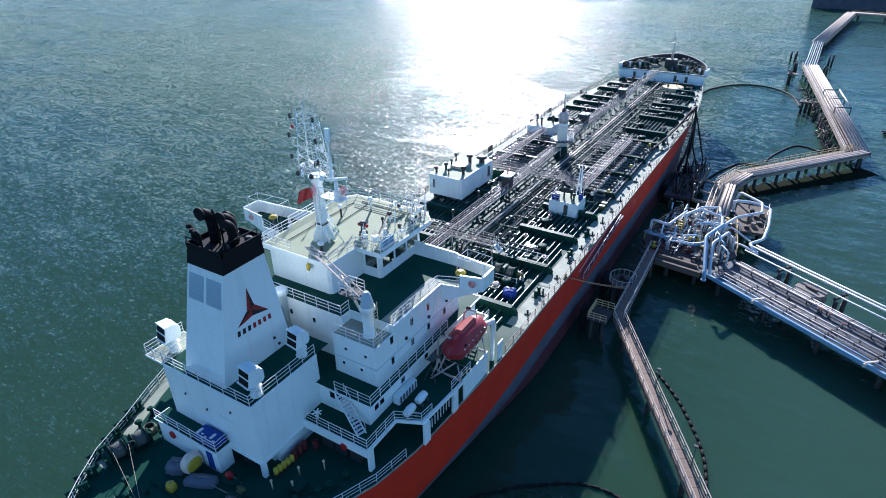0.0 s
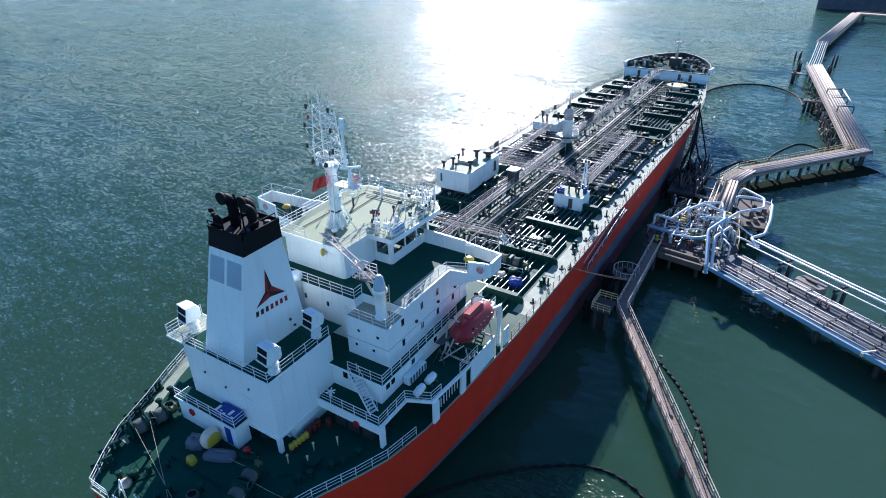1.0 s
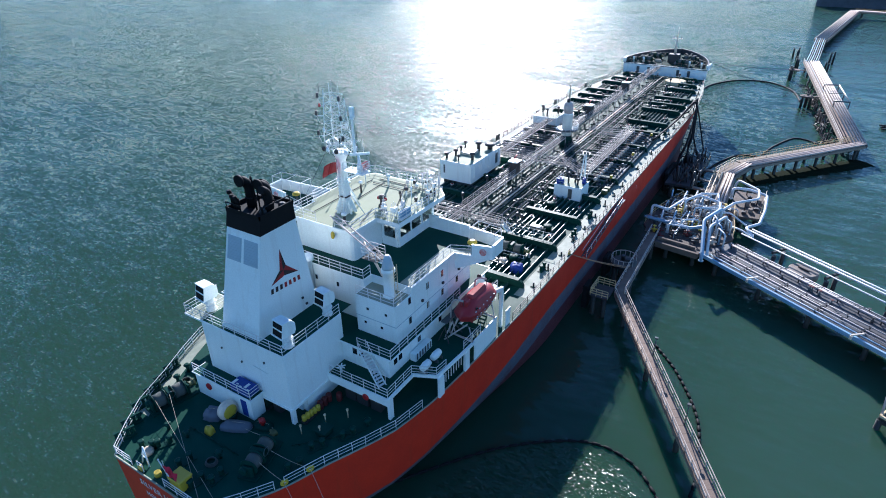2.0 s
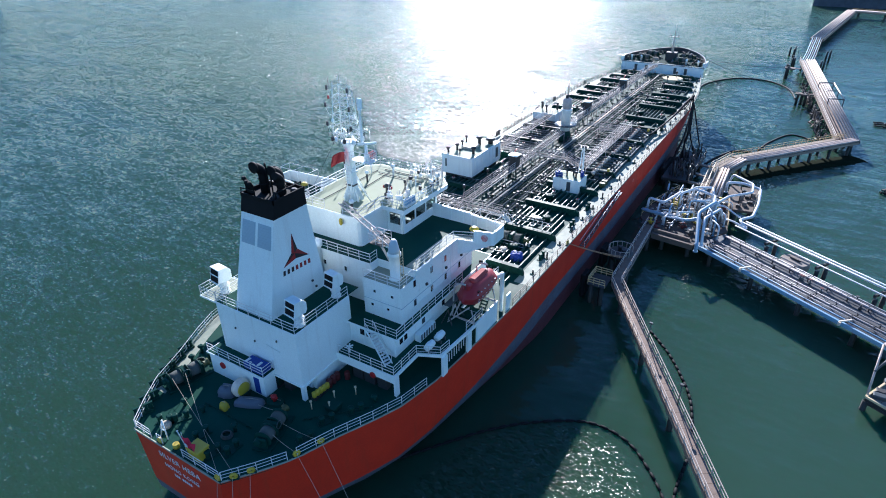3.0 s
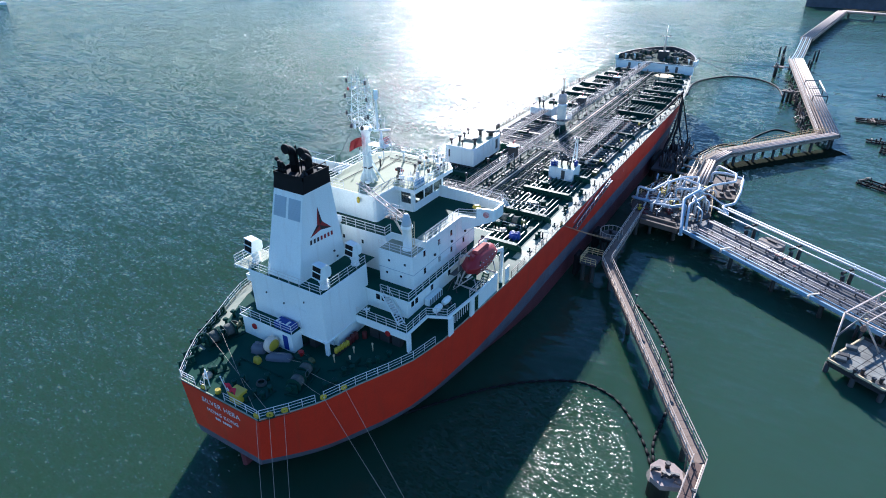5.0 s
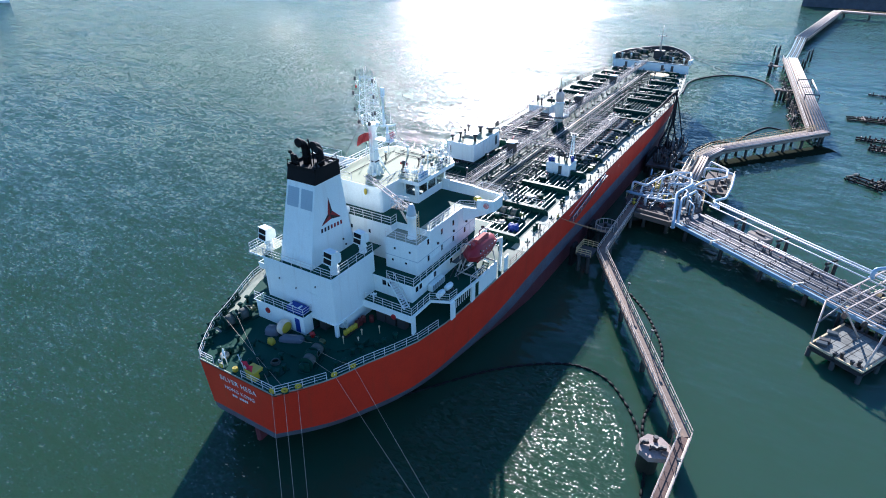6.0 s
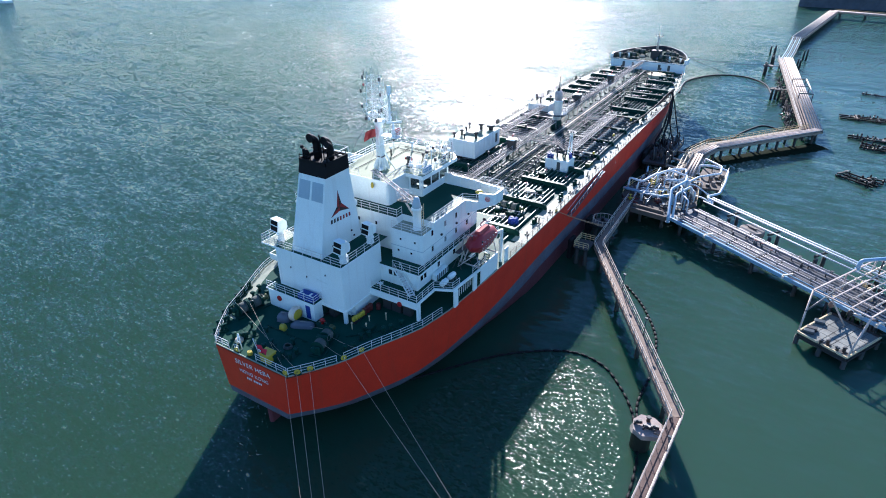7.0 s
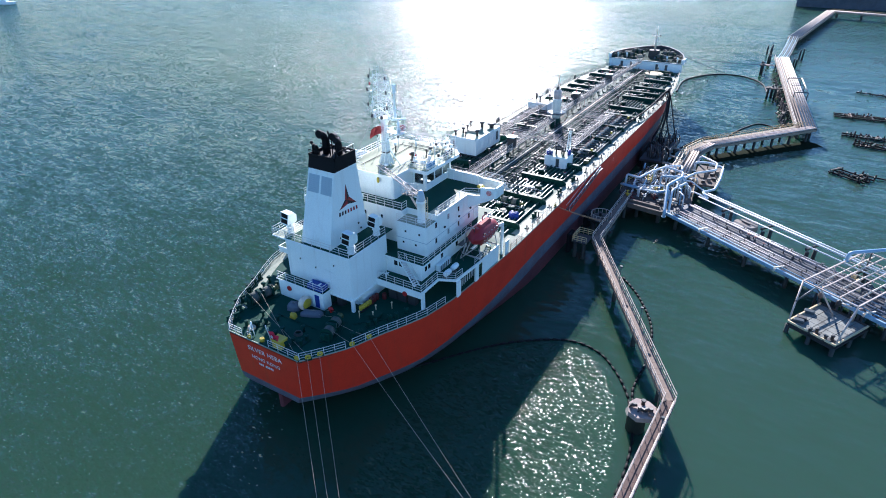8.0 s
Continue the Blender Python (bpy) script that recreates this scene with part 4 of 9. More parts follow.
# ---- mast on the wheelhouse roof ----
mast = thing("radar_mast", (0.2, 35.2, R), "white radar mast with a lattice head crowded with aerials and lamps", "mast")
mx, my = -0.6, 35.1
trunk = Mesh()
frustum(trunk, (mx - 0.48, my - 0.42, mx + 0.48, my + 0.42), (mx - 0.36, my - 0.32, mx + 0.36, my + 0.32), R, R + 5.8)
part("trunk", trunk, WHITE, mast)
for k in range(8):                                   # gussets round the foot and up the trunk's corners
    a = math.pi * (k + 0.5) / 4
    c, s = math.cos(a), math.sin(a)
    part("gusset", Mesh().bar((mx + 0.5 * c, my + 0.45 * s, R + 1.5), (mx + 1.05 * c, my + 0.95 * s, R + 0.1), 0.06, 0.4), WHITE, mast)
for k in (-0.3, 0.3):
    part("rib", Mesh().bar((mx + k, my - 0.5, R + 0.2), (mx + k * 0.8, my - 0.42, R + 5.8), 0.1, 0.12), WHITE, mast)
for z in (1.9, 3.4):
    part("band", Mesh().box(mx - 0.56, my - 0.5, R + z, mx + 0.56, my + 0.5, R + z + 0.12), DARK if z < 2 else WHITE, mast)
part("brace", Mesh().tube([(mx + 2.0, my + 0.6, R), (mx + 0.4, my + 0.2, R + 2.4)], 0.06, 6), WHITE, mast)
part("brace", Mesh().tube([(mx, my + 2.2, R), (mx, my + 0.3, R + 3.4)], 0.12, 8), WHITE, mast)
bowl = Mesh().spin([(0.42, 5.7), (0.48, 6.0), (0.78, 6.75), (0.82, 6.95), (0.78, 6.95)], (mx, my, R), 12)
plat = part("platform", bowl, WHITE, mast, "white flared platform at the trunk's head")
ring = [(mx + 1.45 * math.cos(math.pi * k / 5), my + 1.25 * math.sin(math.pi * k / 5)) for k in range(10)]
for k in range(10):
    p, q = ring[k], ring[(k + 1) % 10]
    part("post", Mesh().tube([(*p, R + 6.9), (*p, R + 7.9)], 0.03, 5), RAIL, plat)
    for h in (7.4, 7.9):
        part("rail", Mesh().tube([(*p, R + h), (*q, R + h)], 0.028, 5), RAIL, plat)
# lattice above the platform, drawn in towards its head
LAT = (((-1.35, -0.7), (-1.05, -0.45)), ((1.25, -0.7), (0.75, -0.45)), ((1.25, 0.7), (0.7, 0.45)), ((-1.35, 0.7), (-1.05, 0.45)))
H0, H1, NL = R + 6.95, R + 12.7, 6


def lat(i, z):
    k = (z - H0) / (H1 - H0)
    (a, b), (c, d) = LAT[i % 4]
    return Vector((mx - 0.1 + a + (c - a) * k, my + b + (d - b) * k, z))


for i in range(4):
    part("lattice_post", Mesh().tube([lat(i, H0), lat(i, H1 + (0.5, 0.0, -0.4, 0.9)[i])], 0.04, 6), WHITE, mast)
for k in range(NL):
    z0, z1 = H0 + (H1 - H0) * k / NL, H0 + (H1 - H0) * (k + 1) / NL
    for i in range(4):
        part("brace", Mesh().tube([lat(i, z0), lat(i + 1, z1)], 0.018, 4), WHITE, mast)
        part("brace", Mesh().tube([lat(i, z1), lat(i + 1, z1)], 0.022, 4), WHITE, mast)
        if k % 2 == 0:
            part("brace", Mesh().tube([lat(i, z1), lat(i + 1, z0)], 0.016, 4), RAIL, mast)
for k in (-0.2, 0.2):                                # climbing ladder inside
    part("stile", Mesh().tube([(mx - 0.3 + k, my - 0.1, H0), (mx - 0.3 + k, my - 0.1, H1)], 0.025, 4), RAIL, mast)
for k in range(17):
    part("rung", Mesh().tube([(mx - 0.5, my - 0.1, H0 + 0.33 * k), (mx - 0.1, my - 0.1, H0 + 0.33 * k)], 0.018, 4), RAIL, mast)
    if k < 15:
        part("rung", Mesh().tube([(mx - 0.22, my - 0.6, R + 0.4 + 0.36 * k), (mx + 0.22, my - 0.6, R + 0.4 + 0.36 * k)], 0.02, 4), RAIL, mast)
for side, z, arm in ((0, 8.5, 0.55), (0, 10.5, 0.75), (0, 12.3, 0.5), (1, 8.4, 0.25), (1, 10.4, 0.3), (1, 12.3, 0.35)):
    p = lat(side, R + z)
    q = p + Vector((-arm if side == 0 else arm, -0.25, 0.0))
    yard = part("lamp_arm", Mesh().tube([p, q], 0.03, 5), WHITE, mast)
    part("lamp", Mesh().spin([(0.11, 0), (0.13, 0.06), (0.13, 0.42), (0.08, 0.5)], (q.x, q.y, q.z + 0.02), 8), DARK, yard, "dark navigation lamp")
    part("guard", Mesh().tube([q + Vector((0, 0, 0)), q + Vector((0.25, 0.1, -0.7)), p + Vector((0, 0, -0.9))], 0.02, 4), RAIL, yard)
part("lamp", Mesh().spin([(0.1, 0), (0.12, 0.05), (0.12, 0.3), (0.06, 0.36)], (mx - 1.75, my - 0.5, R + 11.35), 8), REDPAINT, mast, "small red signal lamp")
for i, (dx, dy, z, h) in enumerate(((-1.6, -0.5, 12.6, 1.0), (-1.0, 0.3, 12.8, 0.8), (-0.4, 0.0, 12.7, 1.3), (0.2, 0.3, 12.4, 1.1), (0.7, -0.3, 11.8, 0.9), (1.5, 0.4, 7.2, 2.6), (-1.6, 0.8, 7.2, 2.2), (1.2, -1.2, 7.2, 1.9), (2.2, 0.1, 7.0, 2.3), (2.6, 0.5, 6.8, 1.7), (-1.8, -0.3, 7.0, 1.6), (0.1, -1.3, 7.0, 1.7), (0.9, 1.1, 7.0, 2.8))):
    part("aerial", Mesh().tube([(mx + dx, my + dy, R + z), (mx + dx, my + dy, R + z + h)], 0.028, 4), RAIL if i % 4 else DARK, mast)
for i, (dx, dy, z, r) in enumerate(((-1.3, -1.0, 7.0, 0.2), (1.5, -0.9, 7.0, 0.24), (-0.5, -1.3, 7.1, 0.17), (0.5, -1.2, 7.05, 0.22), (1.9, 0.2, 7.2, 0.2), (-1.7, 0.2, 7.3, 0.18), (0.9, -0.9, 8.2, 0.15), (-1.2, -0.8, 8.9, 0.14), (0.8, 0.3, 9.3, 0.16))):
    part("dome", Mesh().spin([(r * 0.6, 0), (r, 0.12), (r, 0.3), (r * 0.6, 0.45), (0.04, 0.52)], (mx + dx, my + dy, R + z), 9), WHITE if i % 3 else DARK, mast)
for i, (p, q) in enumerate((((-1.6, -0.9, 7.1), (1.6, -0.6, 8.6)), ((-1.2, 0.6, 8.0), (1.7, -0.4, 7.2)), ((-1.7, -0.6, 8.3), (0.3, 0.4, 9.3)), ((1.2, -0.5, 8.9), (2.2, 0.0, 8.2)), ((0.9, -0.4, 9.8), (1.9, 0.0, 9.2)), ((1.9, -0.2, 8.6), (2.5, 0.2, 8.2)))):
    part("strut", Mesh().tube([(mx + p[0], my + p[1], R + p[2]), (mx + q[0], my + q[1], R + q[2])], 0.05, 5), WHITE if i % 2 else RAIL, mast)
sc = part("radar_post", Mesh().spin([(0.22, 0), (0.17, 0.3), (0.13, 3.4), (0.2, 3.5), (0.2, 3.7)], (mx + 1.95, my - 0.1, R + 7.0), 8), WHITE, mast)
part("radar_scanner", Mesh().box(mx + 1.68, my - 0.2, R + 10.72, mx + 2.22, my + 0.12, R + 11.75, 0.06), WHITE, sc, "white radar scanner box")
wing = part("side_platform", Mesh().box(mx + 0.7, my - 0.8, R + 5.1, mx + 3.3, my + 0.6, R + 5.18), WHITE, mast)
part("bracket", Mesh().bar((mx + 0.4, my - 0.1, R + 3.9), (mx + 2.6, my - 0.1, R + 5.1), 0.12, 0.16), WHITE, wing)
for i, (a, b) in enumerate(((0.9, -0.8), (2.1, -0.8), (3.25, -0.8), (3.25, 0.55), (2.0, 0.55))):
    part("post", Mesh().tube([(mx + a, my + b, R + 5.15), (mx + a, my + b, R + 6.2)], 0.03, 5), RAIL, wing)
for h in (5.7, 6.2):
    part("rail", Mesh().tube([(mx + 0.9, my - 0.8, R + h), (mx + 3.25, my - 0.8, R + h), (mx + 3.25, my + 0.55, R + h), (mx + 2.0, my + 0.55, R + h)], 0.028, 5), RAIL, wing)
part("gearbox", Mesh().spin([(0.3, 0), (0.32, 0.5), (0.2, 0.8), (0.12, 1.9)], (mx + 2.5, my - 0.2, R + 5.18), 9), WHITE, wing)
part("radar_scanner", Mesh().bar((mx + 1.7, my - 0.6, R + 7.0), (mx + 3.6, my + 0.2, R + 7.25), 0.2, 0.22), WHITE, wing)
for x1, y1 in ((-4.5, -2.8), (3.5, 6.0), (-3.8, 5.5)):
    part("stay", Mesh().tube([(mx, my, R + 9.6), (mx + x1, my + y1, R)], 0.014, 4), STEEL, mast)


def flag(at, w, h, m, label, sag=0.25, group=""):
    ob = thing("flag", at, label, "flag", group)
    g = Mesh()
    nx, nz = 8, 5
    v = [(at[0] - w * i / nx, at[1] + 0.16 * math.sin(i * 1.3 + j * 0.7), at[2] + h * j / nz - sag * (i / nx) ** 1.5) for j in range(nz + 1) for i in range(nx + 1)]
    f = [(j * (nx + 1) + i, j * (nx + 1) + i + 1, (j + 1) * (nx + 1) + i + 1, (j + 1) * (nx + 1) + i) for j in range(nz) for i in range(nx)]
    g.add(v, f, True)
    g.add([(x, y + 0.015, z) for x, y, z in v], [q[::-1] for q in f], True)
    part("cloth", g, m, ob)
    part("halyard", Mesh().tube([(at[0] + 0.04, at[1], at[2] - 0.8), (at[0] + 0.04, at[1], at[2] + h + 0.5)], 0.025, 4), RAIL, ob)
    return ob


flag((mx + 0.1, my - 1.0, R + 4.9), 1.9, 1.15, REDPAINT, "plain red signal flag drooping from the mast", 1.0)
flag((mx + 3.0, my + 0.6, R + 5.3), 1.0, 0.9, material("red_and_white_bunting", (0.5, 0.1, 0.11), 0.8, second=(0.7, 0.62, 0.6), patch=1.0, patch_scale=3.0), "small red and white courtesy flag", 0.5)

# ---- compass deck fittings ----
railing([(-5.4, 31.7, R), (-1.9, 31.7, R)])
railing([(0.6, 31.7, R), (2.9, 31.7, R), (3.0, 35.6, R), (5.9, 35.65, R), (6.05, 44.0, R)])
railing([(4.7, 45.6, R), (-4.7, 45.6, R), (-6.05, 44.0, R), (-5.9, 35.65, R), (-5.5, 35.6, R), (-5.5, 31.7, R)])
binn = thing("compass_binnacle", (1.9, 38.2, R), "standard compass binnacle with red balls on the roof", "compass")
part("pedestal", Mesh().spin([(0.45, 0), (0.45, 0.2), (0.28, 0.3), (0.25, 0.9), (0.4, 1.0), (0.4, 1.2), (0.15, 1.4)], (1.9, 38.2, R), 12), DARK, binn)
for s in (-1, 1):
    part("ball", Mesh().spin([(0.05, 0), (0.17, 0.08), (0.2, 0.2), (0.17, 0.32), (0.05, 0.4)], (1.9 + s * 0.45, 38.2, R + 0.75), 10), REDPAINT, binn)
for i, (x, y, h, r) in enumerate(((3.4, 39.5, 1.3, 0.12), (4.2, 40.5, 1.6, 0.1), (2.8, 41.5, 0.9, 0.2), (-2.5, 40.0, 1.1, 0.18), (-3.4, 42.0, 1.5, 0.1), (5.0, 42.5, 1.9, 0.07), (5.3, 43.5, 1.2, 0.14), (-0.8, 43.0, 1.2, 0.2), (-5.0, 39.0, 2.2, 0.07), (0.7, 33.2, 0.7, 0.25))):
    ob = thing("roof_fitting", (x, y, R), "small white post fitting with a cap on the roof deck", "fitting", "roof deck fittings")
    part("stem", Mesh().tube([(x, y, R), (x, y, R + h)], r * 0.6, 8), WHITE if i % 3 else DARK, ob)
    part("cap", Mesh().spin([(r, 0), (r * 1.3, 0.1), (r * 1.3, 0.25), (r * 0.6, 0.38)], (x, y, R + h), 10), WHITE if i % 2 else DARK, ob)
ob = thing("roof_screen", (5.6, 37.1, R), "blue-grey slatted light screen on the roof edge", "screen")
for i in range(6):
    part("slat", Mesh().box(5.35, 36.3 + 0.32 * i, R + 0.25, 5.85, 36.36 + 0.32 * i, R + 0.95), BLUESTEEL, ob)
part("base_rail", Mesh().bar((5.6, 36.2, R + 0.14), (5.6, 38.1, R + 0.14), 0.5, 0.22), RAIL, ob)
for x0, y0, x1, y1 in ((-3.6, 33.0, -3.6, 43.5), (-1.6, 38.2, -1.9, 43.8), (4.0, 37.5, 0.6, 44.6), (-3.0, 44.2, 3.8, 44.2), (-3.0, 42.9, 3.4, 42.9), (2.6, 33.4, 1.4, 37.0)):
    part("pipe_run", Mesh().tube([(x0, y0, R + 0.12), (x1, y1, R + 0.12)], 0.05, 5), DARK, slab)

rnd = random.Random(31)
for i in range(34):
    if i < 16:
        x, y = rnd.uniform(4.6, 5.8), rnd.uniform(36.0, 44.6)
    elif i < 24:
        x, y = rnd.uniform(3.0, 5.8), rnd.uniform(35.7, 36.8)
    else:
        x, y = rnd.uniform(1.5, 5.4), rnd.uniform(43.6, 45.4)
    h = rnd.uniform(0.8, 2.6)
    ob = thing("roof_aerial", (x, y, R), "thin white aerial post with a small fitting on the roof edge", "aerial", "roof aerials")
    part("rod", Mesh().tube([(x, y, R), (x, y, R + h)], 0.035, 5), RAIL, ob)
    part("box", Mesh().box(x - 0.16, y - 0.12, R + h * 0.45, x + 0.16, y + 0.12, R + h * 0.45 + rnd.uniform(0.2, 0.5)), (WHITE, RAIL, DARK, WHITE)[i % 4], ob)
    part("stay", Mesh().tube([(x, y, R + h * 0.7), (x + rnd.uniform(-0.6, 0.6), y + rnd.uniform(-0.6, 0.6), R)], 0.02, 4), RAIL, ob)
for a, b in (((3.4, 43.9), (5.6, 43.9)), ((3.4, 45.0), (5.0, 45.0))):
    fr = thing("aerial_frame", (*a, R), "white tubular aerial frame on the roof edge", "frame", "roof frames")
    for p in (a, b):
        part("post", Mesh().tube([(*p, R), (*p, R + 2.3)], 0.05, 6), RAIL, fr)
    for h in (0.9, 1.6, 2.3):
        part("bar", Mesh().tube([(*a, R + h), (*b, R + h)], 0.04, 5), RAIL, fr)

# ---- bridge wing fittings ----
for s in (1, -1):
    xi = wing_x(12.2, s)
    ob = thing("wing_searchlight", (xi, 40.0, DK), "yellow-topped gyro repeater stand on the bridge wing", "instrument", "wing instruments")
    part("stem", Mesh().spin([(0.22, 0), (0.14, 0.15), (0.12, 0.85)], (xi, 40.0, DK), 10), STEEL, ob)
    part("cap", Mesh().spin([(0.42, 0), (0.55, 0.1), (0.52, 0.2), (0.25, 0.42)], (xi, 40.0, DK + 0.85), 14), YELLOW, ob, "yellow canvas cap")
    fr = thing("awning_frame", (wing_x(13.5, s), 41, DK + 1.25), "white pipe awning frame over the bridge wing", "frame", "awning frames")
    pts = [(wing_x(11.8, s), 40.0), (wing_x(14.7, s), 40.2), (wing_x(14.7, s), 41.8), (wing_x(11.8, s), 42.1)]
    for i in range(4):
        part("post", Mesh().tube([(*pts[i], DK + (0.01 if i == 0 else 1.3)), (*pts[i], DK + 2.5)], 0.035, 5), RAIL, fr)
        part("rail", Mesh().tube([(*pts[i], DK + 2.5), (*pts[(i + 1) % 4], DK + 2.5)], 0.035, 5), RAIL, fr)
    part("rail", Mesh().tube([((pts[0][0] + pts[1][0]) / 2, 40.1, DK + 2.5), ((pts[2][0] + pts[3][0]) / 2, 41.95, DK + 2.5)], 0.03, 5), RAIL, fr)
    xr = wing_x(13.9, s)
    lr = thing("life_ring", (xr, 39.2, DK + 0.5), "red and white life ring hung on the wing bulwark", "life ring", "life rings")
    part("ring", Mesh().spin([(0.24, -0.06), (0.40, -0.06), (0.40, 0.06), (0.24, 0.06)], (xr, 39.22, DK + 0.6), 14, "y"), material("life_ring_cloth", (0.6, 0.12, 0.1), 0.7, second=(0.75, 0.7, 0.66), patch=1.0, patch_scale=2.2), lr)

# ---- provision crane on the tower ----
pc = thing("provision_crane", (9.0, 29.4, CD), "white slewing provision crane with a ladder-like jib", "crane")
px, py = 9.0, 29.4
part("pedestal", Mesh().spin([(0.66, 0), (0.66, 0.05), (0.54, 0.1), (0.54, 2.6), (0.7, 2.7), (0.7, 3.0), (0.45, 3.2)], (px, py, CD), 16), WHITE, pc)
part("slew_house", Mesh().spin([(0.62, 3.1), (0.55, 3.4), (0.38, 4.2), (0.2, 4.5)], (px, py, CD), 12), LOUVRE, pc, "grey slewing head")
jib_a, jib_b = Vector((px - 0.3, py + 0.2, CD + 3.6)), Vector((0.6, 31.6, R + 1.4))
side = (jib_b - jib_a).cross(Vector((0, 0, 1))).normalized() * 0.32
drop = Vector((0, 0, -0.5))
jib = part("jib", Mesh().bar(jib_a + side, jib_b + side, 0.09, 0.14).bar(jib_a - side, jib_b - side, 0.09, 0.14), WALKPAINT, pc, "weathered white lattice jib")
part("lower_chord", Mesh().tube([jib_a + drop, jib_b + drop * 0.5], 0.05, 6), WALKPAINT, jib)
for i in range(13):
    p = jib_a.lerp(jib_b, (i + 0.5) / 13)
    part("rung", Mesh().tube([p + side, p - side], 0.035, 5), WALKPAINT, jib)
    part("lacing", Mesh().tube([p + side, p + drop * (1 - 0.5 * i / 13), p - side], 0.025, 4), WALKPAINT, jib)
part("ram", Mesh().tube([(px - 0.4, py, CD + 1.6), jib_a.lerp(jib_b, 0.4)], 0.13, 8), PIPEWHITE, pc)
part("hook_block", Mesh().spin([(0.1, 0), (0.2, 0.2), (0.2, 0.6), (0.1, 0.8)], (0.6, 31.3, R - 1.2), 8), YELLOW, pc, "yellow hook block")
part("platform", Mesh().box(px - 3.0, py - 0.1, CD + 3.3, px - 1.2, py + 1.4, CD + 3.36), GRATING, pc)
part("platform_arm", Mesh().bar((px - 0.4, py + 0.3, CD + 3.1), (px - 2.6, py + 0.6, CD + 3.25), 0.15, 0.15), WHITE, pc)
railing([(px - 1.3, py - 0.1, CD + 3.36), (px - 3.0, py - 0.1, CD + 3.36), (px - 3.0, py + 1.4, CD + 3.36), (px - 1.3, py + 1.4, CD + 3.36)], step=0.9)
for i in range(9):
    part("rung", Mesh().tube([(px + 0.85, py - 0.25, CD + 0.3 + i * 0.33), (px + 0.85, py + 0.25, CD + 0.3 + i * 0.33)], 0.025, 4), CREAM, pc)
for k in (-0.25, 0.25):
    part("stile", Mesh().tube([(px + 0.85, py + k, CD), (px + 0.85, py + k, CD + 3.6)], 0.035, 5), CREAM, pc)
railing([(6.0, 27.95, CD), (10.55, 27.95, CD), (10.55, 30.3, CD)])


# ---- inclined ladders ----
def stair(p, q, w=0.8, n=12, label="white steel inclined ladder between two decks"):
    p, q = Vector(p), Vector(q)
    ob = thing("inclined_ladder", tuple(p), label, "ladder", "inclined ladders")
    flat = Vector((q.x - p.x, q.y - p.y, 0)).normalized()
    s = Vector((flat.y, -flat.x, 0)) * w / 2
    for k in (s, -s):
        part("stringer", Mesh().bar(p + k, q + k, 0.06, 0.22), WHITE, ob)
        part("handrail", Mesh().tube([p + k + Vector((0, 0, 0.95)), q + k + Vector((0, 0, 0.95))], 0.03, 5), RAIL, ob)
        for t in (0.02, 0.35, 0.68, 0.98):
            part("post", Mesh().tube([p.lerp(q, t) + k, p.lerp(q, t) + k + Vector((0, 0, 0.95))], 0.025, 5), RAIL, ob)
    for i in range(n):
        c = p.lerp(q, (i + 0.7) / (n + 0.4))
        part("tread", Mesh().bar(c - s, c + s, 0.24, 0.04), RAIL, ob)
    return ob


stair((11.2, 24.6, A), (8.2, 25.6, B))
stair((12.0, 40.5, A), (12.0, 43.5, M))

# ---- lifeboat and davits ----
lb = thing("lifeboat", (13.9, 37.6, 15.6), "orange-red enclosed lifeboat hanging in white davits", "lifeboat")
sec = []
for i in range(13):
    t = i / 12
    w = 1.15 * max(0, 1 - abs(2 * t - 1) ** 3.4) ** 0.45 + 0.2
    keel = 15.0 + 0.95 * abs(2 * t - 1) ** 3.4
    roof = 17.75 - 0.8 * abs(2 * t - 1) ** 3.4
    mid = 16.35 + 0.2 * abs(2 * t - 1) ** 2
    sec.append([(0, keel), (w * 0.72, keel + 0.3), (w, mid - 0.1), (w * 1.04, mid), (w * 0.98, mid + 0.1), (w * 0.8, roof - 0.55), (w * 0.42, roof - 0.1), (0, roof)])
m = Mesh()
v = []
for i, s in enumerate(sec):
    y = 34.5 + 6.7 * i / 12
    ring = [(13.9 + x, y, z) for x, z in s] + [(13.9 - x, y, z) for x, z in reversed(s[1:-1])]
    v += ring
n = 14
m.add(v, [(i * n + j, i * n + (j + 1) % n, (i + 1) * n + (j + 1) % n, (i + 1) * n + j) for i in range(12) for j in range(n)] + [tuple(range(n - 1, -1, -1)), tuple(12 * n + j for j in range(n))], True)
shell = part("shell", m, ORANGE, lb)
part("conning_dome", Mesh().box(13.5, 35.2, 17.3, 14.3, 36.1, 18.0, 0.18), ORANGE, lb)
# the canopy's red is paler than the shell's, as sunlight on the top
part("canopy", Mesh().box(13.42, 36.5, 17.2, 14.38, 39.5, 18.0, 0.22), material("sunlit_red_canopy", (0.40, 0.09, 0.08), 0.7, specular=0.2), lb, "rounded canopy top, red paled for the sun on it")
for y in (35.6, 36.4, 37.2, 38.0, 38.8, 39.6):
    part("grab_line", Mesh().box(15.26, y, 16.30, 15.36, y + 0.18, 16.34), LETTER, shell)
    part("grab_line", Mesh().box(15.03, y + 0.3, 15.78, 15.13, y + 0.48, 15.82), LETTER, shell)
    part("grab_line", Mesh().box(15.08, y, 16.82, 15.18, y + 0.18, 16.86), LETTER, shell)
    if y < 36:
        part("porthole", Mesh().box(14.95, y + 0.3, 16.95, 15.08, y + 0.6, 17.12), GLASS, shell)
part("bilge_keel", Mesh().bar((14.5, 36, 15.15), (14.5, 40, 15.15), 0.08, 0.14), ORANGE, lb)
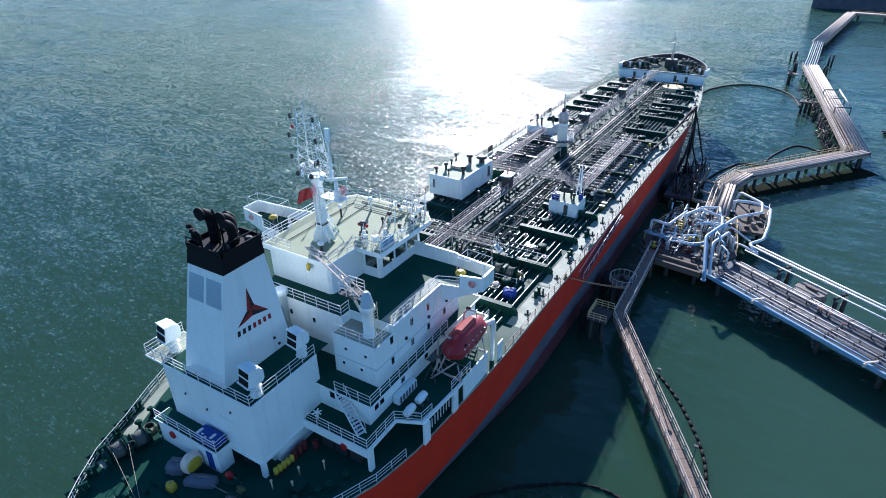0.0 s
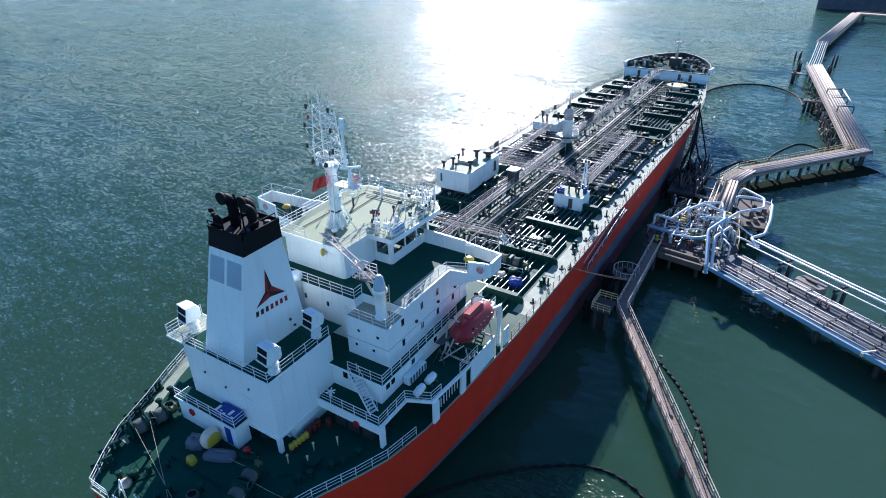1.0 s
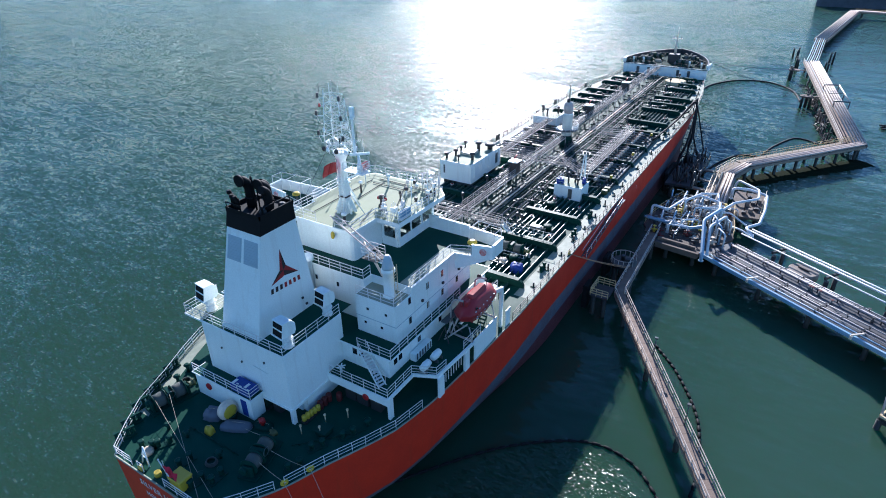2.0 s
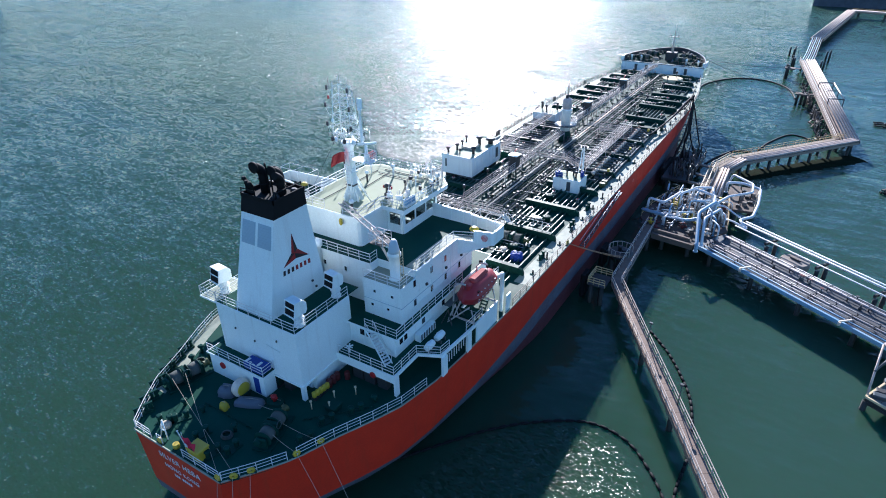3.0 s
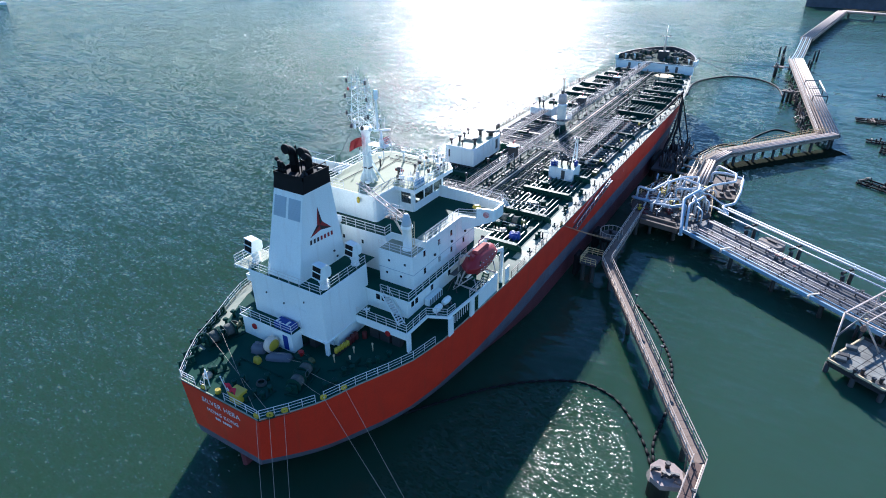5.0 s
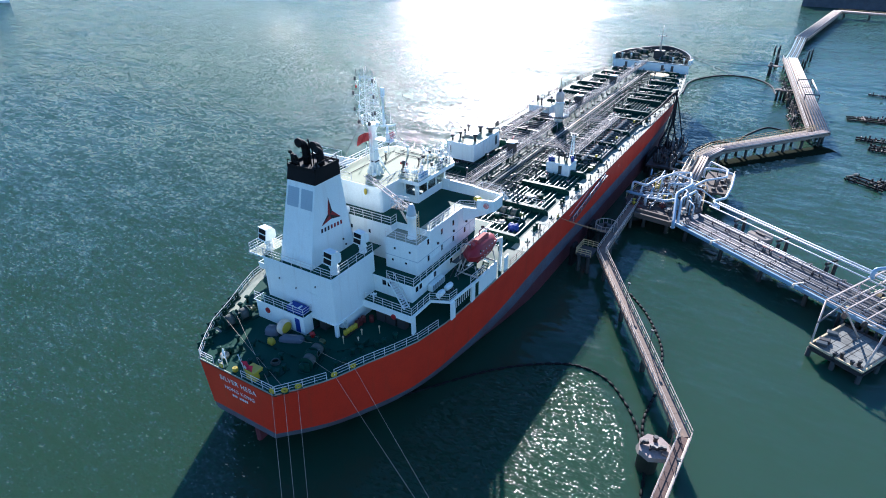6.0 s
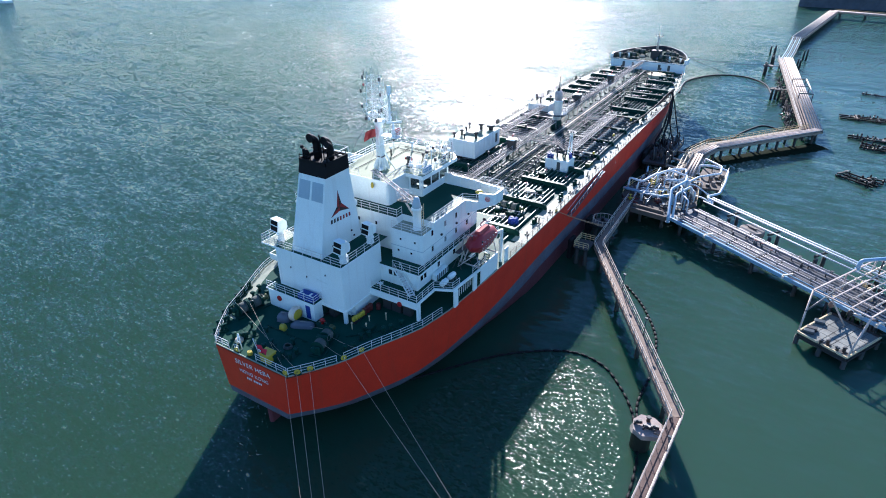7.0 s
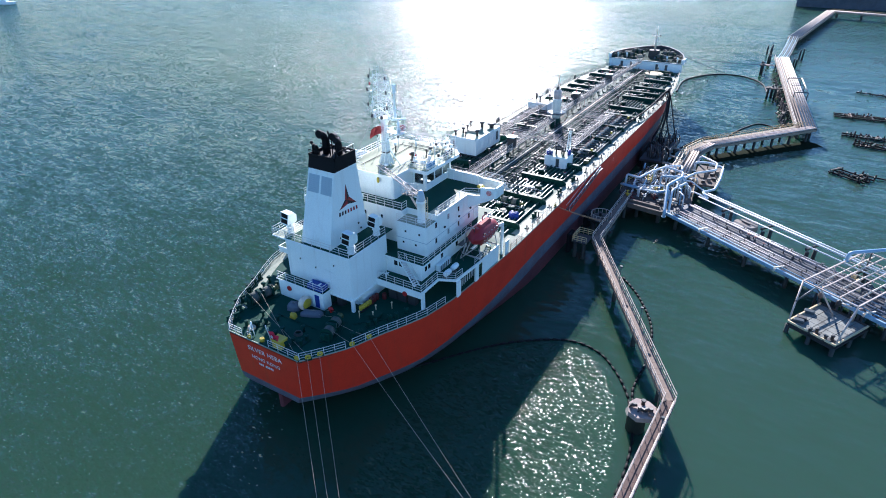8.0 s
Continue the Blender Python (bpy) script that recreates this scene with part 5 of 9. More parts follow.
dv = thing("lifeboat_davit", (12.6, 37, A), "weathered white steel gravity davit with crossed struts and wire falls", "davit")
for y in (35.2, 40.2):
    part("arm", Mesh().tube([(12.2, y, A), (12.5, y, A + 3.9), (13.0, y, A + 4.5), (13.9, y, A + 4.5)], 0.10, 8), WALKPAINT, dv)
    part("cradle", Mesh().tube([(11.9, y, A), (15.2, y - 0.4, A + 0.2), (14.6, y, A + 1.5)], 0.085, 8), WALKPAINT, dv)
    part("strut", Mesh().tube([(12.4, y - 1.4, A), (14.4, y, A + 1.8)], 0.08, 6), WALKPAINT, dv)
    part("fall_wire", Mesh().tube([(13.9, y, A + 4.5), (13.9, y, 17.4)], 0.04, 5), DARK, dv)
    part("sheave", Mesh().spin([(0.25, -0.08), (0.25, 0.08)], (13.0, y, A + 4.6), 10, "y"), DARK, dv)
for k in range(9):                                   # falls, links and blocks round the boat's ends
    y_ = (33.2, 34.2, 34.9, 35.6, 39.4, 40.2, 40.8, 41.6, 42.0)[k]
    part("link", Mesh().tube([(12.0 + 0.25 * (k % 4), y_, A), (12.5 + 0.5 * (k % 3), y_ + 0.6 - 0.3 * (k % 4), A + 1.6 + 0.5 * (k % 3)), (13.2 + 0.2 * (k % 2), y_ + 0.2, A + 0.9 * (k % 3))], 0.06, 5), WALKPAINT if k % 3 else DARK, dv)
part("winch", Mesh().spin([(0.45, -0.5), (0.45, -0.4), (0.25, -0.4), (0.25, 0.4), (0.45, 0.4), (0.45, 0.5)], (12.0, 37.6, A + 0.7), 12, "y"), STEEL, dv)
part("platform", Mesh().box(11.8, 34.0, A + 1.9, 12.6, 41.2, A + 1.96), STEEL, dv)
railing([(12.6, 41.5, A), (12.6, 45.6, A)])
railing([(15.0, 33.4, A), (15.1, 36.8, A)])
post = thing("boat_platform_arm", (14.9, 42.5, M), "white cranked steel post beside the lifeboat", "post")
part("post", Mesh().box(14.6, 42.0, M, 15.0, 42.4, M + 5.4, 0.05), WHITE, post)
part("arm", Mesh().bar((14.9, 42.25, M + 5.2), (13.4, 40.8, M + 4.6), 0.35, 0.45), WHITE, post)
part("link", Mesh().tube([(13.4, 40.8, M + 4.6), (13.2, 41.5, A)], 0.08, 6), WHITE, post)
for y in (28.4, 30.3):
    rf = thing("life_raft", (13.4, y, A), "white life raft canister lying in a cradle", "life raft", "life rafts")
    part("canister", Mesh().spin([(0.2, -0.7), (0.34, -0.62), (0.38, -0.25), (0.41, -0.04), (0.41, 0.04), (0.38, 0.25), (0.34, 0.62), (0.2, 0.7)], (13.4, y + 0.3, A + 0.62), 14, "y"), WHITE, rf)
    for k in (-0.4, 0.4):
        part("cradle", Mesh().box(12.9, y + 0.3 + k - 0.06, A, 13.9, y + 0.3 + k + 0.06, A + 0.35), STEEL, rf)
# deck fittings on the poop deck and small boxes
ob = thing("deck_locker", (11.9, 31.6, A), "white slatted deck locker beside the house", "locker")
part("body", Mesh().box(11.2, 29.2, A, 11.9, 32.2, A + 0.9, 0.04), WHITE, ob)
for i in range(6):
    part("batten", Mesh().box(11.9, 29.4 + i * 0.48, A + 0.1, 11.93, 29.6 + i * 0.48, A + 0.85), STEEL, ob)
ob = thing("star_fitting", (6.4, 23.9, A), "white valve stand on the poop deck corner", "fitting")
part("stem", Mesh().tube([(6.5, 24.2, A), (6.5, 24.2, A + 0.7)], 0.1, 8), WHITE, ob)
for k in range(3):
    a = math.pi * k / 3
    part("spoke", Mesh().tube([(6.5 - 0.45 * math.cos(a), 24.2 - 0.45 * math.sin(a), A + 0.75), (6.5 + 0.45 * math.cos(a), 24.2 + 0.45 * math.sin(a), A + 0.75)], 0.07, 5), WHITE, ob)

# ---- stern mooring deck ----
def winch(at, turn, label):
    ob = local_thing("mooring_winch", at, label, "winch", "mooring winches", turn)
    part("bed", Mesh().box(-2.3, -0.9, 0, 2.3, 0.9, 0.18), GREEN, ob)
    for x in (-1.15, 0.75):
        drum = part("drum", Mesh().spin([(0.85, -0.62), (0.85, -0.55), (0.5, -0.55), (0.56, -0.2), (0.52, 0.1), (0.56, 0.4), (0.5, 0.55), (0.85, 0.55), (0.85, 0.62)], (x, 0, 0.95), 18, "x"), GREEN, ob, "rope drum with green flanges")
        part("wound_rope", Mesh().spin([(0.52, -0.53), (0.7, -0.5), (0.66, -0.1), (0.72, 0.2), (0.68, 0.5), (0.52, 0.53)], (x, 0, 0.95), 16, "x"), OLDROPE, drum, "pale rope wound on the drum")
    part("gear_box", Mesh().box(-0.45, -0.6, 0.15, 0.05, 0.7, 1.6, 0.08), GREEN, ob)
    part("motor", Mesh().spin([(0.32, 0), (0.36, 0.1), (0.36, 0.8), (0.2, 0.9)], (-2.35, 0.3, 0.9), 12, "x"), GREEN, ob)
    for x in (-1.95, 1.6):
        part("bearing_stand", Mesh().box(x - 0.12, -0.5, 0.15, x + 0.12, 0.5, 1.3, 0.05), GREEN, ob)
    part("warping_end", Mesh().spin([(0.42, 0), (0.26, 0.2), (0.26, 0.5), (0.45, 0.65)], (1.75, 0, 0.95), 14, "x"), OLIVE, ob, "worn olive warping drum end")
    part("brake_wheel", Mesh().tube([(0.4 * math.cos(a) - 0.2, -0.85, 1.5 + 0.4 * math.sin(a)) for a in np.linspace(0, 2 * math.pi, 13)], 0.03, 5, False), STEEL, ob)
    return ob


winch((-7.4, 14.6, M), 78, "green mooring winch wound with pale rope on the stern deck")
winch((5.7, 13.9, M), 106, "green mooring winch wound with pale rope on the stern deck")


def bollard(at, turn=0.0, m=None, label="green twin-post mooring bollard on a base plate"):
    ob = local_thing("bollard", at, label, "bollard", "mooring bollards", turn)
    part("base", Mesh().box(-0.9, -0.35, 0, 0.9, 0.35, 0.1), m or GREEN, ob)
    for x in (-0.5, 0.5):
        part("post", Mesh().spin([(0.24, 0.1), (0.22, 0.2), (0.22, 0.65), (0.3, 0.7), (0.3, 0.8), (0.2, 0.86)], (x, 0, 0), 12), m or GREEN, ob)
    return ob


for x, y, a in ((2.9, 9.3, 80), (4.0, 10.5, 90), (0.2, 10.2, 80), (-4.2, 9.6, 30), (-8.0, 18.5, 80), (9.0, 17.5, 60), (10.5, 20.0, 60), (-3.2, 10.6, 60), (8.8, 14.8, 60)):
    bollard((x, y, M), a)


def fairlead(at, turn, m=None, label="yellow roller fairlead at the deck edge"):
    ob = local_thing("fairlead", at, label, "fairlead", "mooring fairleads", turn)
    ring = [(0.24 * math.cos(a), 0, 0.36 + 0.22 * math.sin(a)) for a in np.linspace(0, 2 * math.pi, 15)]
    part("chock", Mesh().tube(ring, 0.13, 7, False), m or YELLOW, ob)
    part("foot", Mesh().box(-0.45, -0.16, 0, 0.45, 0.16, 0.14), GREEN, ob)
    return ob


LEADS = ((5.55, 7.6, 0), (6.6, 8.4, 40), (7.4, 9.6, 50), (9.45, 13.0, 65), (10.3, 15.2, 65), (-2.3, 7.7, 0))
for x, y, a in LEADS:
    fairlead((x, y, M), a)
for x, y, a in ((-10.9, 16.0, 70), (-10.2, 14.4, 62), (-9.3, 12.5, 62), (-8.0, 10.6, 55), (-7.0, 9.3, 50), (-11.6, 17.6, 68)):
    ob = local_thing("roller_chock", (x, y, M), "dark green multi-roller chock on the bulwark line", "fairlead", "dark roller chocks", a + 90 - 68)
    part("frame", Mesh().box(-0.9, -0.3, 0, 0.9, 0.3, 0.22).box(-0.9, -0.12, 0.9, 0.9, 0.12, 1.0), GREEN, ob)
    for k in (-0.7, -0.25, 0.25, 0.7):
        part("roller", Mesh().spin([(0.2, 0.2), (0.15, 0.35), (0.15, 0.75), (0.2, 0.92)], (k, 0, 0), 10), GREEN, ob)


def simple(name, label, category, at, pieces, group=""):
    """A thing of a few plain parts: (part name, mesh, material)."""
    ob = thing(name, at, label, category, group)
    for nm, m, mt in pieces:
        part(nm, m, mt, ob)
    return ob


simple("rescue_reel", "white hose reel with a yellow flange on the stern deck", "reel", (-0.7, 15.8, M),
       [("drum", Mesh().spin([(0.45, -0.5), (0.9, -0.4), (0.98, 0.0), (0.9, 0.35), (0.45, 0.4)], (-0.7, 15.9, M + 1.05), 20, "x"), PIPEWHITE),
        ("flange", Mesh().spin([(0.5, 0.36), (0.72, 0.36), (0.72, 0.44), (0.5, 0.44)], (-0.7, 15.9, M + 1.05), 20, "x"), YELLOW),
        ("stand", Mesh().box(-1.3, 15.5, M, -0.1, 16.3, M + 0.5), GREEN)])


def lump(at, sx, sy, sz, seed, m, name, label, category, turn=0.0):
    """A tied heap under canvas: a rounded box pushed about by noise."""
    ob = local_thing(name, at, label, category, "", turn)
    v, f = [], []
    nu, nv = 16, 7
    for j in range(nv):
        e = (math.pi / 2) * j / (nv - 1)
        for i in range(nu):
            a = 2 * math.pi * i / nu
            ca, sa = math.cos(a), math.sin(a)
            k = 1 / max(abs(ca), abs(sa)) ** 0.55
            d = 1 + 0.16 * noise.noise(Vector((ca * 1.7 + seed, sa * 1.7, j * 0.5)))
            v.append((sx / 2 * ca * k * d * math.cos(e) ** 0.45, sy / 2 * sa * k * d * math.cos(e) ** 0.45, sz * math.sin(e) ** 0.8 * d))
    f = [(j * nu + i, j * nu + (i + 1) % nu, (j + 1) * nu + (i + 1) % nu, (j + 1) * nu + i) for j in range(nv - 1) for i in range(nu)]
    part("canvas", Mesh().add(v, f, True), m, ob)
    part("lashing", Mesh().tube([(-sx * 0.52, 0.1, 0.05), (-sx * 0.3, 0.1, sz * 0.95), (0, 0.1, sz * 1.06), (sx * 0.3, 0.1, sz * 0.95), (sx * 0.52, 0.1, 0.05)], 0.03, 4), ROPE, ob)
    return ob


GREYCANVAS = material("grey_canvas", (0.16, 0.17, 0.2), 0.85, second=(0.1, 0.11, 0.13), bump=0.05, grain=4)
lump((-2.2, 15.3, M), 1.8, 1.5, 0.9, 1.0, GREYCANVAS, "covered_heap", "grey canvas-covered rope heap on the stern deck", "heap", 20)
lump((0.8, 15.4, M), 3.0, 1.3, 0.6, 4.0, GREYCANVAS, "covered_heap", "long low grey canvas-covered bundle on deck", "heap", 25)
lump((-0.8, 13.7, M), 0.85, 0.75, 0.75, 7.0, YELLOW, "yellow_bag", "bright yellow lumpy bag on the stern deck", "bag")
lump((2.9, 16.8, M), 1.9, 1.1, 0.45, 9.0, GREEN, "hose_heap", "green heap of netting beside the casing", "heap", 10)
simple("red_hydrant", "red fire hydrant and hose box on deck", "hydrant", (3.0, 16.9, M),
       [("valve", Mesh().spin([(0.2, 0), (0.15, 0.4), (0.3, 0.5), (0.3, 0.75), (0.1, 0.9)], (3.0, 16.7, M + 0.3), 10), REDPAINT), ("outlet", Mesh().tube([(2.6, 16.7, M + 0.9), (3.4, 16.7, M + 0.9)], 0.12, 8), REDPAINT)])
simple("yellow_bin", "bright yellow covered garbage bin at the stern rail", "bin", (1.9, 8.5, M),
       [("body", Mesh().box(1.2, 7.95, M, 2.7, 9.2, M + 1.05, 0.1), YELLOW), ("lid", Mesh().box(1.15, 7.9, M + 1.05, 2.75, 9.25, M + 1.2, 0.06), YELLOW), ("handle", Mesh().tube([(1.7, 8.0, M + 1.25), (2.2, 8.0, M + 1.25)], 0.04, 5), DARK)])
simple("yellow_box", "small yellow fitting beside the stern rail", "fitting", (-0.6, 8.1, M), [("drum", Mesh().spin([(0.28, 0), (0.32, 0.25), (0.28, 0.5)], (-0.6, 8.1, M), 10), YELLOW)])
ens = thing("ensign_staff", (0.9, 8.2, M), "raked white ensign staff at the stern", "flagstaff")
part("staff", Mesh().tube([(0.95, 8.3, M), (0.75, 7.9, M + 2.9)], 0.05, 6), RAIL, ens)
part("truck", Mesh().spin([(0.05, 0), (0.1, 0.06), (0.04, 0.14)], (0.75, 7.9, M + 2.9), 8), RAIL, ens)
ensign = flag((0.85, 8.1, M + 1.25), -1.5, 1.0, material("crimson_bunting", (0.55, 0.02, 0.06), 0.8), "crimson ensign with a pale flower emblem at the stern", 0.35)
bloom = Mesh()
for k in range(5):
    a = 2 * math.pi * k / 5 + 0.3
    bloom.spin([(0.03, -0.02), (0.1, 0.0), (0.03, 0.02)], (1.55 + 0.14 * math.cos(a), 7.86, M + 1.68 + 0.14 * math.sin(a)), 8, "y")
part("emblem", bloom, LETTER, ensign, "pale five-petalled emblem")
af = thing("a_frame_davit", (-2.6, 8.4, M), "white A-shaped stores davit at the stern", "davit")
for s in (-0.5, 0.5):
    part("leg", Mesh().tube([(-2.6 + s, 8.3, M), (-2.6, 8.5, M + 2.0)], 0.07, 6), WHITE, af)
part("crossbar", Mesh().tube([(-2.9, 8.37, M + 0.9), (-2.3, 8.37, M + 0.9)], 0.05, 6), WHITE, af)
simple("rope_store", "coil of pale rope on a green stand", "rope coil", (-3.4, 8.9, M), [("coil", Mesh().spin([(0.25, 0), (0.5, 0.05), (0.55, 0.25), (0.45, 0.45), (0.25, 0.45)], (-3.6, 9.2, M), 14), ROPE)])
# gear stowed under the poop deck
for i in range(5):
    simple("yellow_drum", "yellow plastic drum stowed beside the casing", "drum", (5.9 + 0.1 * i, 19.2 + 0.42 * i, M), [("barrel", Mesh().spin([(0.2, 0), (0.24, 0.1), (0.24, 0.55), (0.12, 0.65)], (5.9 + 0.05 * i, 19.2 + 0.42 * i, M + 0.3), 10), YELLOW), ("shelf", Mesh().box(5.6, 19.0 + 0.42 * i, M, 6.2, 19.4 + 0.42 * i, M + 0.3), DARK)], "yellow drums")
for i in range(4):
    simple("red_drum", "red steel drum stowed beside the casing", "drum", (5.9, 21.4 + 0.6 * i, M), [("barrel", Mesh().spin([(0.28, 0), (0.3, 0.05), (0.3, 0.8), (0.26, 0.88)], (5.9 + (i > 2) * 0.8, 21.4 + 0.62 * i, M), 12), DULLRED)], "red drums")
for i, (x, w) in enumerate(((7.6, 1.3), (9.1, 1.4), (10.7, 1.2))):
    simple("grey_locker", "dark grey steel locker under the deck overhang", "locker", (x, 24.4, M), [("body", Mesh().box(x - w / 2, 23.9, M, x + w / 2, 24.7, M + 1.4, 0.04), DARK), ("lid", Mesh().box(x - w / 2 - 0.03, 23.85, M + 1.4, x + w / 2 + 0.03, 24.72, M + 1.46), STEEL)], "grey lockers")
simple("red_ring", "red life ring on the poop front", "life ring", (10.2, 23.6, M + 1.6), [("ring", Mesh().spin([(0.2, -0.05), (0.36, -0.05), (0.36, 0.05), (0.2, 0.05)], (10.0, 23.4, A - 0.9), 12, "y"), REDPAINT)])
for x, y in ((7.6, 20.2), (9.0, 21.8), (8.2, 18.8), (6.6, 18.0)):
    simple("air_pipe", "pale yellow air pipe standing on deck", "pipe", (x, y, M), [("pipe", Mesh().tube([(x, y, M), (x, y, M + 0.9)], 0.06, 6), CREAM), ("head", Mesh().spin([(0.1, 0), (0.12, 0.2)], (x, y, M + 0.9), 8), CREAM)], "air pipes")
pack = thing("power_pack", (1.2, 18.9, M), "dark green hydraulic power pack under the casing", "machine")
part("tank", Mesh().box(0.1, 18.6, M + 0.15, 1.6, 20.2, M + 1.25, 0.08), GREEN, pack)
part("skid", Mesh().box(0.0, 18.5, M, 1.75, 20.3, M + 0.15), DARK, pack)
part("motor", Mesh().spin([(0.25, 0), (0.32, 0.1), (0.32, 0.7), (0.2, 0.8)], (0.4, 19.3, M + 1.5), 12, "x"), GREEN, pack)
part("pump_pipe", Mesh().tube([(1.3, 19.2, M + 1.2), (1.3, 19.2, M + 1.7), (0.9, 19.2, M + 1.7)], 0.06, 6), DARK, pack)
pack = thing("control_stand", (2.6, 19.4, M), "dark winch control stand with pipes beside the casing", "machine")
part("cabinet", Mesh().box(2.1, 18.9, M, 3.1, 19.9, M + 1.3, 0.06), DARK, pack)
part("lever", Mesh().tube([(2.4, 18.95, M + 1.25), (2.4, 18.8, M + 1.7)], 0.03, 5), STEEL, pack)
part("lever", Mesh().tube([(2.75, 18.95, M + 1.25), (2.75, 18.75, M + 1.65)], 0.03, 5), STEEL, pack)
coil = thing("rope_coil", (-8.4, 17.0, M), "coiled grimy mooring rope lying on the stern deck", "rope coil")
for k in range(4):
    part("turn", Mesh().tube([((-8.4 + (0.62 - 0.05 * k) * math.cos(a)), (17.0 + (0.62 - 0.05 * k) * math.sin(a)), M + 0.07 + 0.11 * k) for a in np.linspace(0, 2 * math.pi, 17)], 0.06, 6, False), OLDROPE, coil)
coil = thing("rope_coil", (2.2, 11.4, M), "coiled grimy mooring rope lying on the stern deck", "rope coil")
for k in range(3):
    part("turn", Mesh().tube([((2.2 + (0.55 - 0.06 * k) * math.cos(a)), (11.4 + (0.5 - 0.05 * k) * math.sin(a)), M + 0.07 + 0.11 * k) for a in np.linspace(0, 2 * math.pi, 17)], 0.06, 6, False), OLDROPE, coil)
for k, (x0, y0, x1, y1) in enumerate(((-9.2, 19.6, -4.0, 19.6), (6.9, 16.4, 11.6, 21.4), (-3.0, 13.2, 3.6, 13.2))):
    pr = thing("hydraulic_pipe", (x0, y0, M), "thin dark green hydraulic pipe along the deck", "pipe", "hydraulic pipes")
    part("run", Mesh().tube([(x0, y0, M + 0.14), (x1, y1, M + 0.14)], 0.05, 6), GREEN, pr)
    for t in (0.1, 0.5, 0.9):
        part("clip", Mesh().box(x0 + (x1 - x0) * t - 0.08, y0 + (y1 - y0) * t - 0.08, M, x0 + (x1 - x0) * t + 0.08, y0 + (y1 - y0) * t + 0.08, M + 0.2), GREEN, pr)
simple("deck_hatch", "green steel hatch on the mooring deck", "hatch", (8.3, 19.2, M), [("coaming", Mesh().box(7.7, 18.6, M, 8.9, 19.8, M + 0.5, 0.05), GREEN), ("cover", Mesh().box(7.62, 18.52, M + 0.5, 8.98, 19.88, M + 0.58), GREEN)])
for x, y, h in ((-4.5, 12.0, 0.6), (-2.2, 12.3, 0.5), (2.4, 12.2, 0.7), (1.2, 9.2, 0.6), (-9.0, 16.5, 1.0), (-9.8, 18.3, 0.8), (11.2, 22.0, 0.6)):
    simple("mushroom_vent", "green mushroom ventilator on the stern deck", "ventilator", (x, y, M), [("stem", Mesh().tube([(x, y, M), (x, y, M + h)], 0.16, 8), GREEN), ("cap", Mesh().spin([(0.32, 0), (0.36, 0.1), (0.2, 0.25)], (x, y, M + h), 12), GREEN)], "mushroom ventilators")


# ---- ropes ----
def rope(p, q, sag, label="taut pale mooring rope", r=0.018, m=None, group="mooring ropes"):
    p, q = Vector(p), Vector(q)
    ob = thing("mooring_rope", tuple(p), label, "rope", group)
    part("line", Mesh().tube([p.lerp(q, t) - Vector((0, 0, sag * 4 * t * (1 - t))) for t in np.linspace(0, 1, 13)], r, 5), m or ROPE, ob)
    return ob


for (x, y), e in (((5.6, 7.5), (46.6, -28.6, 3.0)), ((6.7, 8.2), (47.3, -28.8, 3.0)), ((7.5, 9.4), (48.0, -29.0, 3.0)), ((9.6, 12.9), (41.8, -0.5, 3.6)), ((10.5, 15.1), (42.4, -1.2, 3.6))):
    rope((x, y, M + 0.35), e, 0.5)
for p, q in (((-6.9, 14.2, M + 1.5), (5.5, 7.7, M + 0.4)), ((-7.2, 12.9, M + 1.5), (6.6, 8.5, M + 0.4)), ((5.2, 15.2, M + 1.4), (0.9, 15.6, M + 0.2)), ((6.6, 14.4, M + 1.2), (9.9, 15.1, M + 0.4)), ((6.4, 13.0, M + 1.2), (9.4, 13.0, M + 0.4))):
    rope(p, q, 0.15, "pale mooring rope led across the stern deck")
rope((11.5, 183.0, FC + 1.0), (37.0, 202.4, 3.7), 0.6, "dark mooring wire from the bow", 0.06, DARK)
rope((11.0, 184.0, FC + 1.0), (30.6, 239.4, 3.7), 0.6, "dark mooring wire from the bow", 0.06, DARK)
for e in ((21.0, 74.5, 3.9), (21.2, 75.0, 3.9)):
    rope((15.7, 62.0, M + 0.2), e, 0.25, "pale orange spring line to the breasting dolphin", 0.05, material("tan_rope", (0.42, 0.25, 0.14), 0.9))
fairlead((15.5, 62.0, M), 90)


# ---- writing on the transom ----
def lettering(text, size, at, m, parent):
    cu = bpy.data.curves.new("lettering", "FONT")
    cu.body, cu.size, cu.extrude, cu.align_x, cu.space_character = text, size, 0.012, "CENTER", 1.12
    ob = new("lettering", cu)
    cu.materials.append(m)
    ob.parent = parent
    s = ROOT[parent.name]
    ob.matrix_basis = pose(at[0] - s[0], at[1] - s[1], at[2] - s[2], 90, 0, 0)
    return ob


lettering("SILVER HEBA", 0.92, (0.1, 7.46, 9.25), LETTER, hull)
lettering("HONG KONG", 0.70, (0.1, 7.46, 8.1), LETTER, hull)
for i in range(9):
    if i != 3:
        part("marking_bar", Mesh().box(-1.2 + i * 0.28, 7.455, 7.35, -1.03 + i * 0.28, 7.49, 7.65), LETTER, hull)

# ---- cargo deck: girders and stiffeners ----
GIRDERS = (51.0, 62.0, 71.6, 80.5, 90.0, 99.5, 109.0, 119.0, 126.3, 137.4, 143.2, 149.4, 159.4, 165.2, 172.4)


